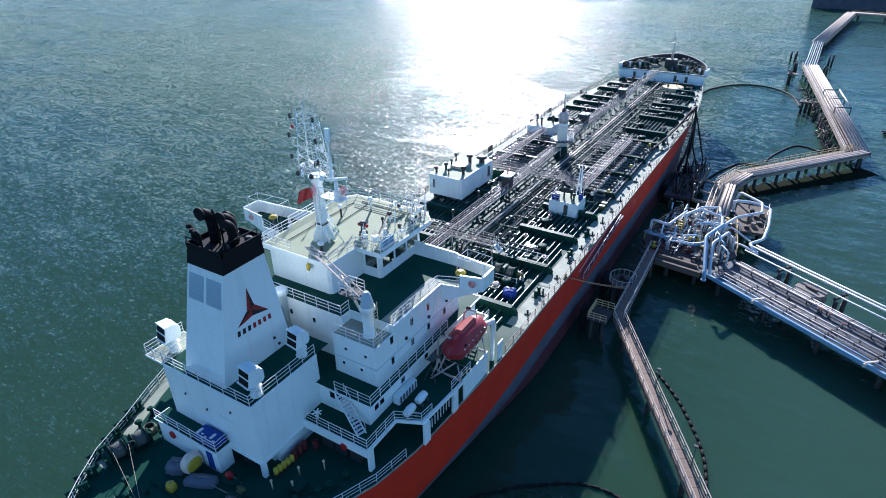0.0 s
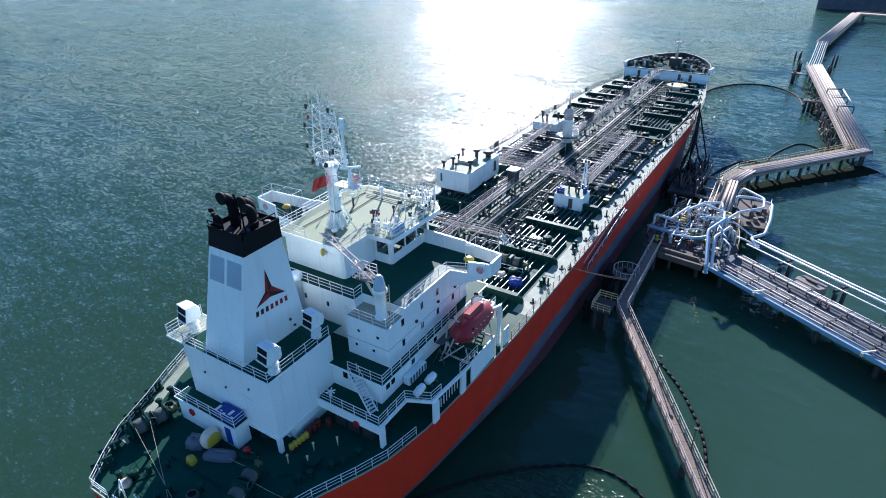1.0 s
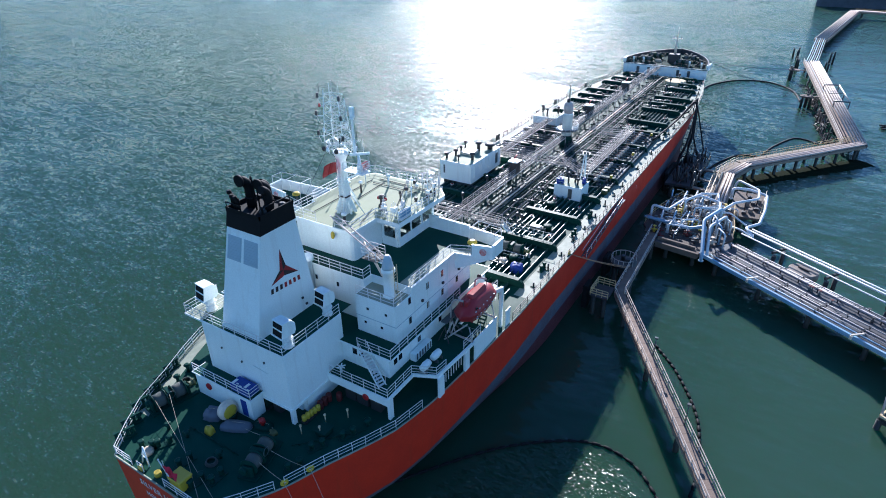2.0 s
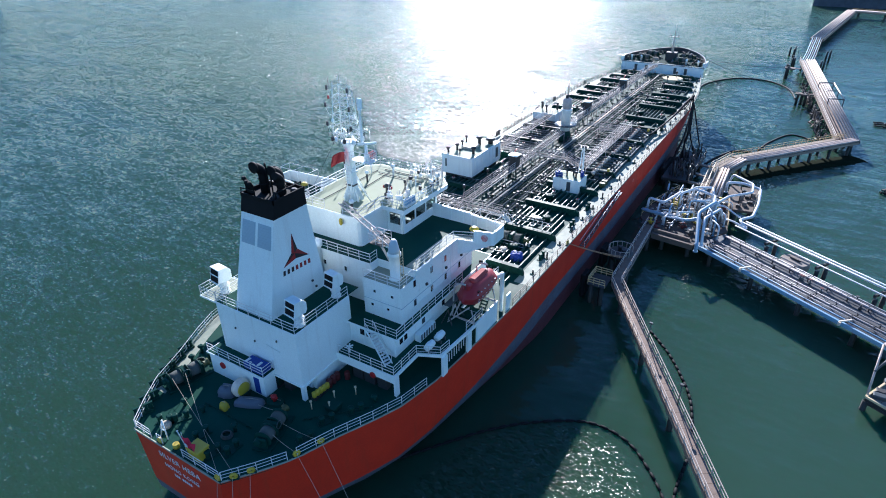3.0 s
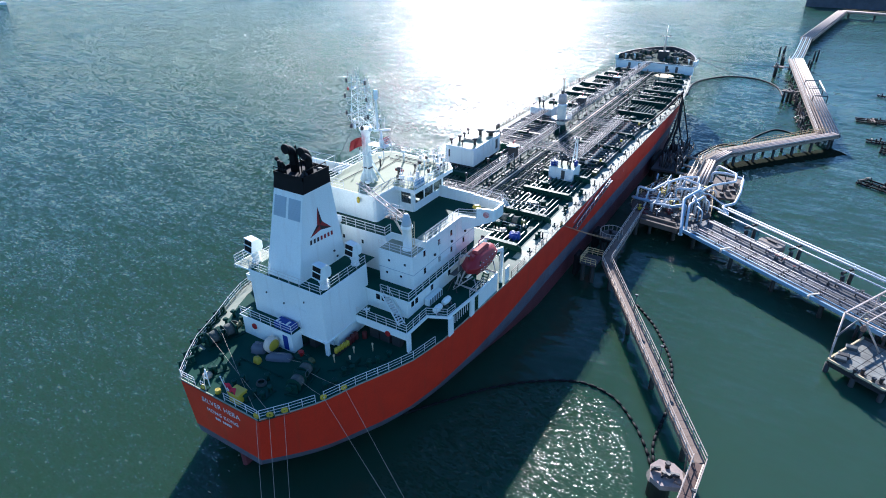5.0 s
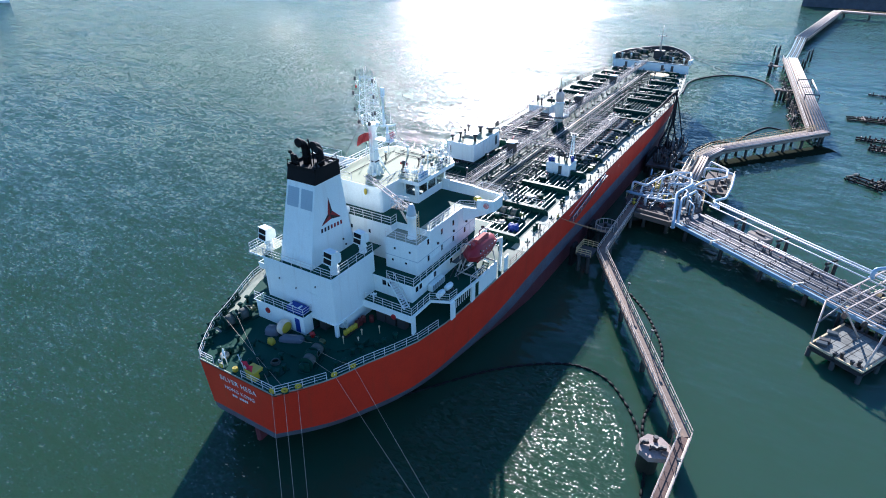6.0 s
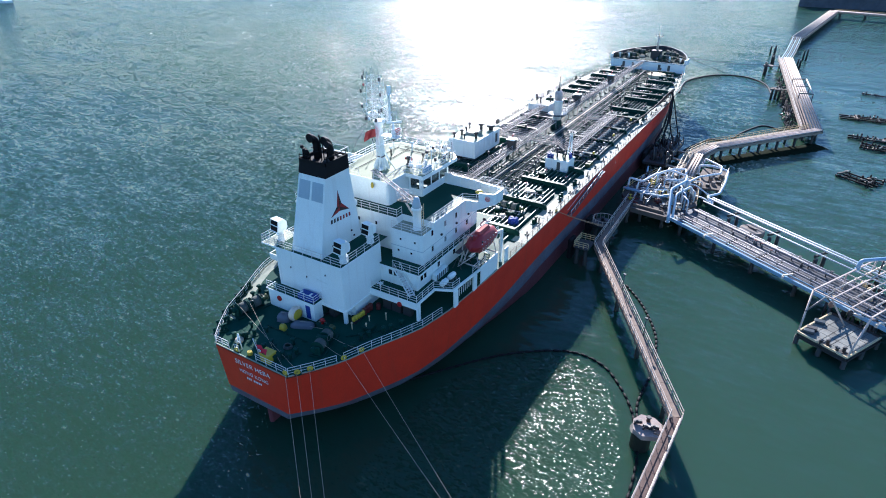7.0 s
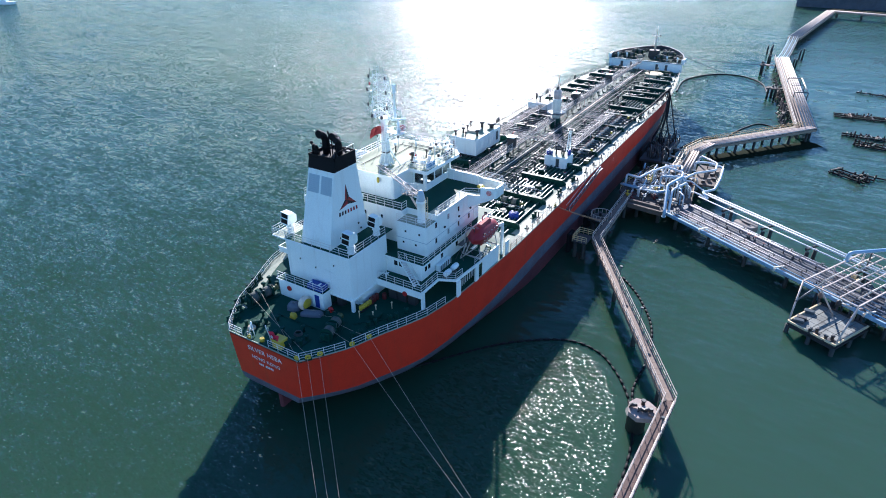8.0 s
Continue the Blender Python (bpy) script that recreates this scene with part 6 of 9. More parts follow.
def girder(y, x0, x1, h=1.05):
    """A deck transverse: upright web with a flange on top and a sloped, rounded outer end."""
    m = Mesh()
    s = 1 if x1 > 0 else -1
    prof = [(x0, 0), (x1, 0), (x1, h * 0.35), (x1 - s * 0.25, h * 0.78), (x1 - s * 0.7, h), (x0, h)]
    n = len(prof)
    for t in (0.2,):
        v = [(x, y - t, M + z) for x, z in prof] + [(x, y + t, M + z) for x, z in prof]
        f = [tuple(range(n)), tuple(range(2 * n - 1, n - 1, -1))] + [(i + n, (i + 1) % n + n, (i + 1) % n, i) for i in range(n)]
        if s < 0:
            f = [q[::-1] for q in f]
        m.add(v, f)
    m.box(min(x0, x1 - s * 0.7), y - 0.36, M + h, max(x0, x1 - s * 0.7), y + 0.36, M + h + 0.05)
    return m


for y in GIRDERS:
    w = min(13.7, half_deck(y) - 1.7)
    for s in (1, -1):
        part("deck_girder", girder(y, s * 4.6, s * w), GREEN, deck, "dark green transverse deck girder")
UNIT = Mesh().box(-0.02, 0, 0, 0.02, 1, 0.42).box(-0.04, 0, 0.42, 0.04, 1, 0.45).data("deck_stiffener", FLANGE)
rnd = random.Random(5)
stops = (47.5,) + GIRDERS + (175.5,)
for y0, y1 in zip(stops[:-1], stops[1:]):
    for s in (1, -1):
        for i in range(10):
            x = 5.1 + i * 0.82
            if x > half_deck(y1) - 2.4 or rnd.random() < 0.12:
                continue
            ob = again("deck_stiffener", UNIT, (s * x, y0 + 0.4, M), deck)
            ob.scale = (1, (y1 - y0 - 0.8) * (1.0 if rnd.random() < 0.75 else rnd.uniform(0.5, 0.9)), 1)


# ---- pipelines along the deck ----
def line(name, pts, r, mt, label, n=8, flange=0.0, group="deck pipelines", saddle=0.0):
    ob = thing(name, tuple(pts[0]), label, "pipe", group)
    r *= 0.72
    part("run", Mesh().tube(pts, r, n), mt, ob)
    if flange > 0:
        k = 0
        for p in along(pts, flange)[1:-1]:
            a = Vector(pts[1]) - Vector(pts[0])
            ax = "y" if abs(a.y) > abs(a.x) else "x"
            part("flange", Mesh().spin([(r * 1.55, -0.05), (r * 1.55, 0.05)], tuple(p), 10, ax), mt, ob)
    if saddle > 0:
        for p in along(pts, saddle)[::1]:
            part("saddle", Mesh().box(p.x - r * 1.2, p.y - 0.08, M, p.x + r * 1.2, p.y + 0.08, p.z - r * 0.5), GREEN, ob)
    return ob


lanes = []
rnd = random.Random(41)
for i in range(15):
    x = -1.05 + i * 0.39
    lanes.append((x, 11.5 + 0.14 * (i % 2), (0.12, 0.08, 0.1, 0.14, 0.08)[i % 5], 47.5 + rnd.uniform(0, 9), rnd.choice((118, 128, 150, 168, 173))))
for i in range(7):
    lanes.append((0.2 + i * 0.62, 12.15, (0.12, 0.17, 0.17, 0.09, 0.13, 0.08, 0.1)[i], 55 + rnd.uniform(0, 8), 160 + rnd.uniform(0, 13) - (30 if i > 3 else 0)))
for i in range(6):
    lanes.append((-3.1 - i * 0.4, 11.5 + 0.15 * (i % 2), (0.1, 0.15, 0.09)[i % 3], 49 + rnd.uniform(0, 6), rnd.choice((120, 140, 150, 165))))
for i, (x, z, r, y0, y1) in enumerate(lanes):
    pts = [(x, y0, z - 0.5), (x, y0 + 0.6, z), (x, (y0 + y1) / 2, z), (x, y1 - 0.6, z), (x, y1, z - 0.5)]
    if i % 3 == 2:
        ym = y0 + (y1 - y0) * 0.45
        pts = [(x, y0, z), (x, ym, z), (x + 0.25, ym + 0.6, z), (x + 0.25, ym + 2.6, z), (x, ym + 3.2, z), (x, y1, z)]
    line("cargo_pipe", pts, r, PIPEWHITE if i in (16, 8) else (STEEL if i % 2 else GREEN), "painted steel cargo pipe running along the deck", 8, 16.0, saddle=15.0)
for y in np.arange(50, 172, 4.0):
    part("pipe_support", Mesh().box(-1.3, y - 0.12, 11.75, 4.7, y + 0.12, 11.95), GREEN, deck)
    part("pipe_support", Mesh().box(-1.1, y - 0.1, M, -0.95, y + 0.1, 12.0).box(4.4, y - 0.1, M, 4.55, y + 0.1, 12.0).box(-1.1, y - 0.09, 11.25, 4.55, y + 0.09, 11.38), GREEN, deck)
# branch pipes across the bays
rnd = random.Random(11)
for y in (54.0, 57.5, 66.0, 75.5, 85.0, 122.0, 131.5, 140.5, 146.5, 154.5, 162.0):
    for s in (1, -1):
        x1 = s * rnd.uniform(7.5, 11.5)
        x0 = 3.9 if s > 0 else -4.9
        z = 11.35 + rnd.random() * 0.3
        line("branch_pipe", [(x0, y, z), (x1, y, z), (x1, y + s * 0.4, z), (x1, y + s * 0.4, M)], 0.11, STEEL, "grey branch pipe across the cargo deck", 7, 0, "branch pipes")

# ---- tank hatches, vents and small posts over the deck ----
hatch_m = [("coaming", Mesh().spin([(0.62, 0), (0.62, 0.75), (0.7, 0.8), (0.7, 0.86)], (0, 0, 0), 16), GREEN), ("lid", Mesh().spin([(0.68, 0.86), (0.72, 0.92), (0.5, 1.0), (0.1, 1.02)], (0, 0, 0), 16), GREEN), ("wheel", Mesh().tube([(0.25 * math.cos(a), 0.25 * math.sin(a), 1.12) for a in np.linspace(0, 2 * math.pi, 11)], 0.03, 5, False), DARK)]
first = local_thing("tank_hatch", (9.6, 56.5, M), "round green tank hatch with a dark lid", "hatch", "tank hatches")
for nm, m, mt in hatch_m:
    part(nm, m, mt, first)
pv = local_thing("pressure_vent", (6.6, 65.2, M), "slim grey pressure-vacuum vent post with a cap", "vent", "pressure vents")
part("stem", Mesh().tube([(0, 0, 0), (0, 0, 2.3)], 0.1, 8), STEEL, pv)
part("head", Mesh().spin([(0.16, 2.2), (0.28, 2.35), (0.28, 2.7), (0.14, 2.85)], (0, 0, 0), 10), DARK, pv)
tc = local_thing("tank_cleaning_hatch", (11.2, 65.0, M), "small capped deck opening with a valve wheel", "hatch", "deck openings")
part("neck", Mesh().spin([(0.25, 0), (0.22, 0.1), (0.22, 0.5), (0.32, 0.52), (0.32, 0.6)], (0, 0, 0), 10), PIPEWHITE, tc)
part("cap", Mesh().spin([(0.2, 0.6), (0.1, 0.75)], (0, 0, 0), 8), REDPAINT, tc)
rnd = random.Random(21)
for y0, y1 in zip(stops[1:-1], stops[2:]):
    for s in (1, -1):
        if y1 - y0 > 4:
            x, y = s * rnd.uniform(6.5, 10.0), (y0 + y1) / 2 + rnd.uniform(-1, 1)
            copy_thing(first, pose(x, y, M, 0, 0, rnd.uniform(0, 90)))
            copy_thing(pv, pose(s * rnd.uniform(4.9, 6.3), y + rnd.uniform(-2, 2), M))
            for k in range(2):
                copy_thing(tc, pose(s * rnd.uniform(5.5, 12.3), y + rnd.uniform(-2.8, 2.8), M))


# ---- walkways above the deck ----
def catwalk(p, q, w=1.2, z=13.2, label="raised grey steel walkway with white rails over the cargo deck"):
    p, q = Vector((*p, z)), Vector((*q, z))
    ob = thing("catwalk", (p.x, p.y, M), label, "walkway", "deck walkways")
    a = (q - p).normalized()
    s = Vector((a.y, -a.x, 0)) * w / 2
    g = Mesh()
    for c in along([p, q], 0.28):
        g.bar(c - s * 0.96, c + s * 0.96, 0.07, 0.04)
    part("grating", g, GRATING, ob, "open grey grating floor")
    for k in (s, -s):
        part("side_beam", Mesh().bar(p + k - Vector((0, 0, 0.12)), q + k - Vector((0, 0, 0.12)), 0.06, 0.2), WALKPAINT, ob)
    for c in along([p, q], 6.0):
        for k in (s, -s):
            part("leg", Mesh().tube([(c.x + k.x, c.y + k.y, M), (c.x + k.x, c.y + k.y, z)], 0.06, 6), WALKPAINT, ob)
    e = a * 0.3
    for k in (s, -s):
        railing([tuple(p + k + e), tuple(q + k - e)], "weathered white handrail of a raised deck walkway", 1.8, group="walkway rails", paint=WALKPAINT, stick=POST_WALK)
    return ob


catwalk((-2.1, 47.0), (-2.1, 61.6))
catwalk((-2.1, 63.2), (-2.0, 88.8))
catwalk((-2.0, 90.4), (-2.0, 103.0))
catwalk((-2.9, 107.5), (-2.0, 142.0))
catwalk((-2.0, 142.0), (-1.6, 176.6))
catwalk((-8.2, 62.4), (4.8, 62.4), 1.2, 12.9)
catwalk((-9.0, 89.6), (4.4, 89.6), 1.2, 12.9)
catwalk((8.5, 86.5), (8.5, 115.0), 1.3, 13.0)
catwalk((3.4, 110.5), (7.8, 110.5), 1.2, 13.0)
catwalk((3.6, 90.5), (7.8, 86.9), 1.1, 12.9)
catwalk((-9.2, 90.5), (-9.2, 116.0), 1.2, 13.0)
stair((4.8, 62.4, 12.9), (7.0, 62.4, M + 0.02))
stair((-1.9, 47.0, 13.2), (-1.9, 45.6, M + 3.3), 0.9, 4)
# monitor platforms: dark drums under a white square top
for x, y in ((-2.1, 80.6), (-2.9, 120.5), (-2.0, 145.0)):
    ob = thing("foam_monitor_box", (x, y, 13.2), "dark square monitor cabinet with a white lid on the walkway", "cabinet", "monitor cabinets")
    part("cabinet", Mesh().box(x - 0.75, y - 0.75, 13.24, x + 0.75, y + 0.75, 15.3), DARK, ob)
    part("lid", Mesh().box(x - 0.9, y - 0.9, 15.3, x + 0.9, y + 0.9, 15.45, 0.03), WHITE, ob)
    part("nozzle", Mesh().tube([(x, y, 15.45), (x, y, 15.9), (x, y + 0.9, 16.2)], 0.09, 7), REDPAINT, ob)

# ---- deck houses ----
dh = thing("tank_deckhouse", (-11, 81, M), "white rectangular deckhouse standing on short dark legs", "deckhouse")
body = part("body", Mesh().box(-14.15, 75.5, 11.6, -7.9, 86.6, 15.1, 0.05), WHITE, dh)
part("underframe", Mesh().box(-13.7, 76.0, M, -8.4, 86.0, 11.6), DARK, dh, "dark open underframe")
part("roof_plating", Mesh().box(-14.0, 75.65, 15.1, -8.05, 86.45, 15.115), ROOFDECK, body, "pale green roof with sun glare")
for i in range(8):
    part("stiffener", Mesh().box(-7.9, 76.8 + i * 1.3, 12.4, -7.84, 76.9 + i * 1.3, 14.9), WHITE, body)
part("side_door", Mesh().box(-7.9, 84.6, 12.5, -7.83, 85.5, 14.4, 0.02), STEEL, body)
part("ladder_mark", Mesh().box(-13.4, 75.42, 12.8, -13.1, 75.5, 14.3), STEEL, body)
for x, y, h, r in ((-13.4, 76.6, 0.9, 0.34), (-12.6, 78.4, 1.1, 0.34), (-9.0, 78.0, 1.2, 0.42), (-10.4, 82.8, 1.5, 0.5), (-9.0, 84.6, 0.9, 0.8), (-13.3, 83.0, 1.2, 0.25), (-11.0, 76.6, 0.9, 0.2), (-12.8, 80.6, 1.0, 0.24)):
    ob = thing("roof_vent", (x, y, 15.1), "dark mushroom ventilator on the deckhouse roof", "ventilator", "deckhouse roof vents")
    part("stem", Mesh().tube([(x, y, 15.1), (x, y, 15.1 + h)], r * 0.6, 10), DARK, ob)
    part("cap", Mesh().spin([(r * 1.1, 0), (r * 1.25, 0.1), (r * 1.1, 0.3), (r * 0.5, 0.42)], (x, y, 15.1 + h - 0.2), 12), DARK, ob)
ob = thing("roof_hatch", (-11.6, 81, 15.1), "raised pale hatch on the deckhouse roof", "hatch")
part("coaming", Mesh().box(-12.3, 79.6, 15.1, -10.0, 82.0, 15.5, 0.06), PIPEWHITE, ob)
part("lid", Mesh().box(-12.4, 79.5, 15.5, -9.9, 82.1, 15.58, 0.03), PIPEWHITE, ob)

d2 = thing("hose_deckhouse", (8.2, 81.5, M), "small white deckhouse with blue drums on its roof", "deckhouse")
body = part("body", Mesh().box(5.8, 79.7, M, 10.55, 83.4, 13.1, 0.05), WHITE, d2)
part("roof_plating", Mesh().box(5.95, 79.85, 13.1, 10.4, 83.25, 13.115), ROOFDECK, body)
part("door", Mesh().box(8.3, 79.64, M + 0.2, 9.0, 79.7, M + 1.9, 0.02), STEEL, body)
for x, y in ((6.3, 80.2), (6.9, 80.5), (6.4, 80.9), (9.9, 82.7), (10.1, 82.0)):
    simple("blue_drum", "blue plastic drum on the deckhouse roof", "drum", (x, y, 13.1), [("barrel", Mesh().spin([(0.27, 0), (0.3, 0.1), (0.3, 0.8), (0.2, 0.9)], (x, y, 13.115), 12), BLUE)], "blue drums")
for x, y, h in ((7.7, 81.2, 1.6), (8.6, 82.0, 1.1), (9.4, 81.0, 0.9)):
    simple("roof_vent", "dark goose-neck vent on the small deckhouse", "ventilator", (x, y, 13.1), [("stem", Mesh().tube([(x, y, 13.1), (x, y, 13.1 + h)], 0.16, 8), DARK), ("cap", Mesh().spin([(0.3, 0), (0.34, 0.15), (0.15, 0.35)], (x, y, 13.1 + h), 10), DARK)], "small deckhouse vents")
railing([(6.0, 83.2, 13.1), (6.0, 79.95, 13.1), (8.0, 79.95, 13.1)], bars=(0.5, 0.9))
lp = thing("deck_light_post", (8.9, 85.0, 13.0), "white braced light post with a small top platform", "lamp post")
for a, b in ((-0.5, -0.4), (0.5, -0.4), (0.0, 0.5)):
    part("leg", Mesh().tube([(8.9 + a, 85.2 + b, M), (8.9 + a * 0.3, 85.2 + b * 0.3, 17.2)], 0.09, 6), WHITE, lp)
for k in range(5):
    z = 12.2 + k * 1.0
    part("brace", Mesh().tube([(8.5, 84.9, z), (9.3, 84.9, z + 0.6)], 0.05, 5), WHITE, lp)
part("platform", Mesh().box(8.2, 84.6, 17.2, 9.6, 85.8, 17.28), WHITE, lp)
for s in (-0.5, 0.1, 0.6):
    part("lamp", Mesh().box(8.8 + s - 0.2, 84.5, 17.3, 8.8 + s + 0.2, 84.8, 17.75, 0.04), STEEL, lp)

d3 = thing("port_deckhouse", (-10.8, 116, M), "white deckhouse beside the port manifold", "deckhouse")
body = part("body", Mesh().box(-13.4, 114.0, M + 0.3, -8.0, 118.6, 13.2, 0.05), WHITE, d3)
part("roof_plating", Mesh().box(-13.25, 114.15, 13.2, -8.15, 118.45, 13.215), ROOFDECK, body)
part("door", Mesh().box(-10.6, 113.94, M + 0.4, -9.8, 114.0, M + 2.1, 0.02), STEEL, body)
part("plinth", Mesh().box(-13.2, 114.2, M, -8.2, 118.4, M + 0.3), DARK, d3)
for x, y in ((-12.6, 117.4), (-10.6, 115.2), (-9.0, 117.8)):
    simple("roof_vent", "dark vent on the port deckhouse roof", "ventilator", (x, y, 13.2), [("stem", Mesh().tube([(x, y, 13.2), (x, y, 14.6)], 0.2, 8), DARK), ("cap", Mesh().spin([(0.35, 0), (0.4, 0.15), (0.15, 0.4)], (x, y, 14.5), 10), DARK)], "port deckhouse vents")

# ---- hose-handling crane amidships ----
cr = thing("deck_crane", (-2.1, 105.2, M), "white pedestal deck crane with a railed ring platform", "crane")
part("base", Mesh().spin([(1.5, 0), (1.35, 0.4), (1.2, 1.6), (1.05, 2.2)], (-2.1, 105.2, M), 18), GREEN, cr, "green crane foot")
part("pedestal", Mesh().spin([(1.0, 2.2), (1.0, 6.4), (1.12, 6.5), (1.12, 6.8)], (-2.1, 105.2, M), 20), WHITE, cr)
part("slew_house", Mesh().spin([(0.95, 6.8), (0.95, 8.4), (0.8, 8.8), (0.35, 9.1)], (-2.1, 105.2, M), 18), WALKPAINT, cr, "grey weathered slewing head")
part("top_mast", Mesh().tube([(-2.1, 105.2, M + 9.0), (-2.1, 105.2, M + 12.4)], 0.22, 8, True, 0.12), PIPEWHITE, cr)
part("head_sheave", Mesh().spin([(0.45, -0.25), (0.45, 0.25)], (-2.1, 105.0, M + 9.3), 12, "x"), DARK, cr)
part("ring_platform", Mesh().spin([(1.05, 3.4), (2.3, 3.4), (2.3, 3.48), (1.05, 3.48)], (-2.1, 105.2, M), 18), STEEL, cr)
rp = [(-2.1 + 2.25 * math.cos(a), 105.2 + 2.25 * math.sin(a), M + 3.48) for a in np.linspace(-2.2, 2.6, 12)]
railing(rp, "white curved rail round the crane platform", 1.2)

# ---- manifolds: rows of crossing pipes with valves ----
mf = local_thing("manifold_pipe", (9.0, 88.0, M), "crossing manifold pipe with valve wheel and blank flange", "manifold", "manifold pipes")
part("run", Mesh().tube([(-4.2, 0, 1.0), (3.2, 0, 1.0)], 0.17, 8), STEEL, mf)
part("valve_body", Mesh().spin([(0.24, -0.35), (0.36, -0.1), (0.36, 0.1), (0.24, 0.35)], (1.2, 0, 1.0), 10, "x"), PIPEWHITE, mf)
part("valve_wheel", Mesh().tube([(1.2 + 0.3 * math.cos(a), 0.3 * math.sin(a), 1.75) for a in np.linspace(0, 2 * math.pi, 11)], 0.04, 5, False), DULLRED, mf)
part("spindle", Mesh().tube([(1.2, 0, 1.2), (1.2, 0, 1.75)], 0.05, 5), STEEL, mf)
part("end_flange", Mesh().spin([(0.34, 0), (0.34, 0.14)], (3.2, 0, 1.0), 12, "x"), DARK, mf)
part("saddle", Mesh().box(2.3, -0.12, 0, 2.6, 0.12, 0.9).box(-2.6, -0.12, 0, -2.3, 0.12, 0.9), GREEN, mf)
for i in range(1, 21):
    if i not in (7, 14):
        copy_thing(mf, pose(9.0, 88.0 + i * 1.45, M))
for i in range(16):
    if i not in (5, 11):
        copy_thing(mf, pose(-9.4, 92.0 + i * 1.4, M, 0, 0, 180))
for s, x0, x1, y0, y1 in ((1, 10.6, 13.2, 87.0, 118.5), (-1, -13.4, -10.8, 91.0, 113.5)):
    tr = thing("drip_tray", ((x0 + x1) / 2, (y0 + y1) / 2, M), "shallow grey drip tray under the manifold ends", "tray", "drip trays")
    part("floor", Mesh().box(x0, y0, M + 0.25, x1, y1, M + 0.3), STEEL, tr)
    for a, b, c, d in ((x0, y0, x1, y0 + 0.08), (x0, y1 - 0.08, x1, y1), (x0, y0, x0 + 0.08, y1), (x1 - 0.08, y0, x1, y1)):
        part("lip", Mesh().box(a, b, M + 0.02, c, d, M + 0.65), STEEL, tr)
# header pipes along the manifold
for x in (5.2, 5.9, 6.8, -6.0, -6.9):
    line("header_pipe", [(x, 86, 11.5), (x, 118, 11.5)], 0.2, STEEL, "grey header pipe feeding the manifold", 8, 6.0, "header pipes")
for i in range(9):
    y = 89 + i * 3.3
    simple("gauge_stand", "yellow and grey gauge stand beside the manifold", "gauge", (12.6, y, M + 0.3), [("post", Mesh().tube([(12.6, y, M), (12.6, y, M + 1.5)], 0.05, 5), STEEL), ("box", Mesh().box(12.4, y - 0.2, M + 1.4, 12.8, y + 0.2, M + 1.9, 0.03), YELLOW if i % 4 == 0 else STEEL)], "gauge stands")
for y in (85.0, 86.3):
    simple("yellow_bin", "worn olive-yellow absorbent bin beside the rail", "bin", (12.9, y, M), [("body", Mesh().box(12.4, y - 0.4, M, 13.4, y + 0.4, M + 0.7, 0.06), OLIVE)], "yellow spill bins")

# ---- forward of the bridge: winch, tarpaulin, hydrants ----
winch((8.6, 58.4, M), 0, "green mooring winch standing on the cargo deck")
lump((11.0, 54.4, M), 1.9, 1.6, 1.1, 3.0, BLUE, "blue_heap", "blue tarpaulin-covered heap on the cargo deck", "heap", 15)
lump((8.4, 55.6, M), 1.3, 1.0, 0.6, 6.0, PIPEWHITE, "white_bag", "white canvas bundle on the cargo deck", "bag")
railing([(5.6, 57.0, M), (10.8, 57.0, M)], bars=(0.5, 1.0))
railing([(5.2, 62.9, M + 1.1), (12.6, 62.9, M + 1.1)], "white rail along the top of a girder", bars=(0.5, 1.0))
simple("valve_cluster", "yellow and grey valve cluster between the stiffeners", "valve", (8.2, 67.0, M), [("body", Mesh().box(7.4, 66.5, M + 0.2, 9.2, 67.3, M + 0.7, 0.1), PIPEWHITE), ("wheel", Mesh().spin([(0.3, 0), (0.3, 0.08)], (8.0, 66.8, M + 1.0), 10), YELLOW), ("stem", Mesh().tube([(8.0, 66.8, M), (8.0, 66.8, M + 1.05)], 0.06, 5), STEEL)])
for x, y, m2 in ((13.9, 56.5, None), (13.9, 68.0, None), (13.9, 75.0, None), (-13.9, 68.0, None), (13.6, 150, None), (-13.6, 152, None), (13.9, 122.0, None)):
    bollard((x, y, M), 90, m2)
rnd = random.Random(8)
for i in range(26):
    y = 52 + i * 4.7
    if 86 < y < 118 and i % 2:
        continue
    x = min(14.6, half_deck(y) - 1.1)
    simple("deck_edge_fitting", "small dark fitting at the deck edge", "fitting", (x, y, M), [("post", Mesh().tube([(x, y, M), (x, y, M + rnd.uniform(0.5, 1.1))], 0.12, 7), DARK), ("foot", Mesh().box(x - 0.3, y - 0.3, M, x + 0.3, y + 0.3, M + 0.15), GREEN)], "deck edge fittings")
for y in (93.0, 100.5, 121.0, 124.5, 132.0, 152.0):
    x = -half_deck(y) + 0.35
    simple("rail_board", "dark board fixed on the port rail", "board", (x, y, M), [("panel", Mesh().box(x - 0.05, y - 0.7, M + 0.2, x + 0.05, y + 0.7, M + 1.5), DARK), ("stay", Mesh().tube([(x, y, M + 1.4), (x + 0.6, y, M)], 0.04, 5), DARK)], "rail boards")
# winching circle near the bow: low cream disc
wc = thing("winching_circle", (5.6, 167.4, M), "round cream-painted landing disc on the foredeck", "deck marking")
part("disc", Mesh().spin([(2.75, 0.0), (2.75, 1.12), (2.6, 1.18)], (5.6, 167.4, M), 28), CREAM, wc)

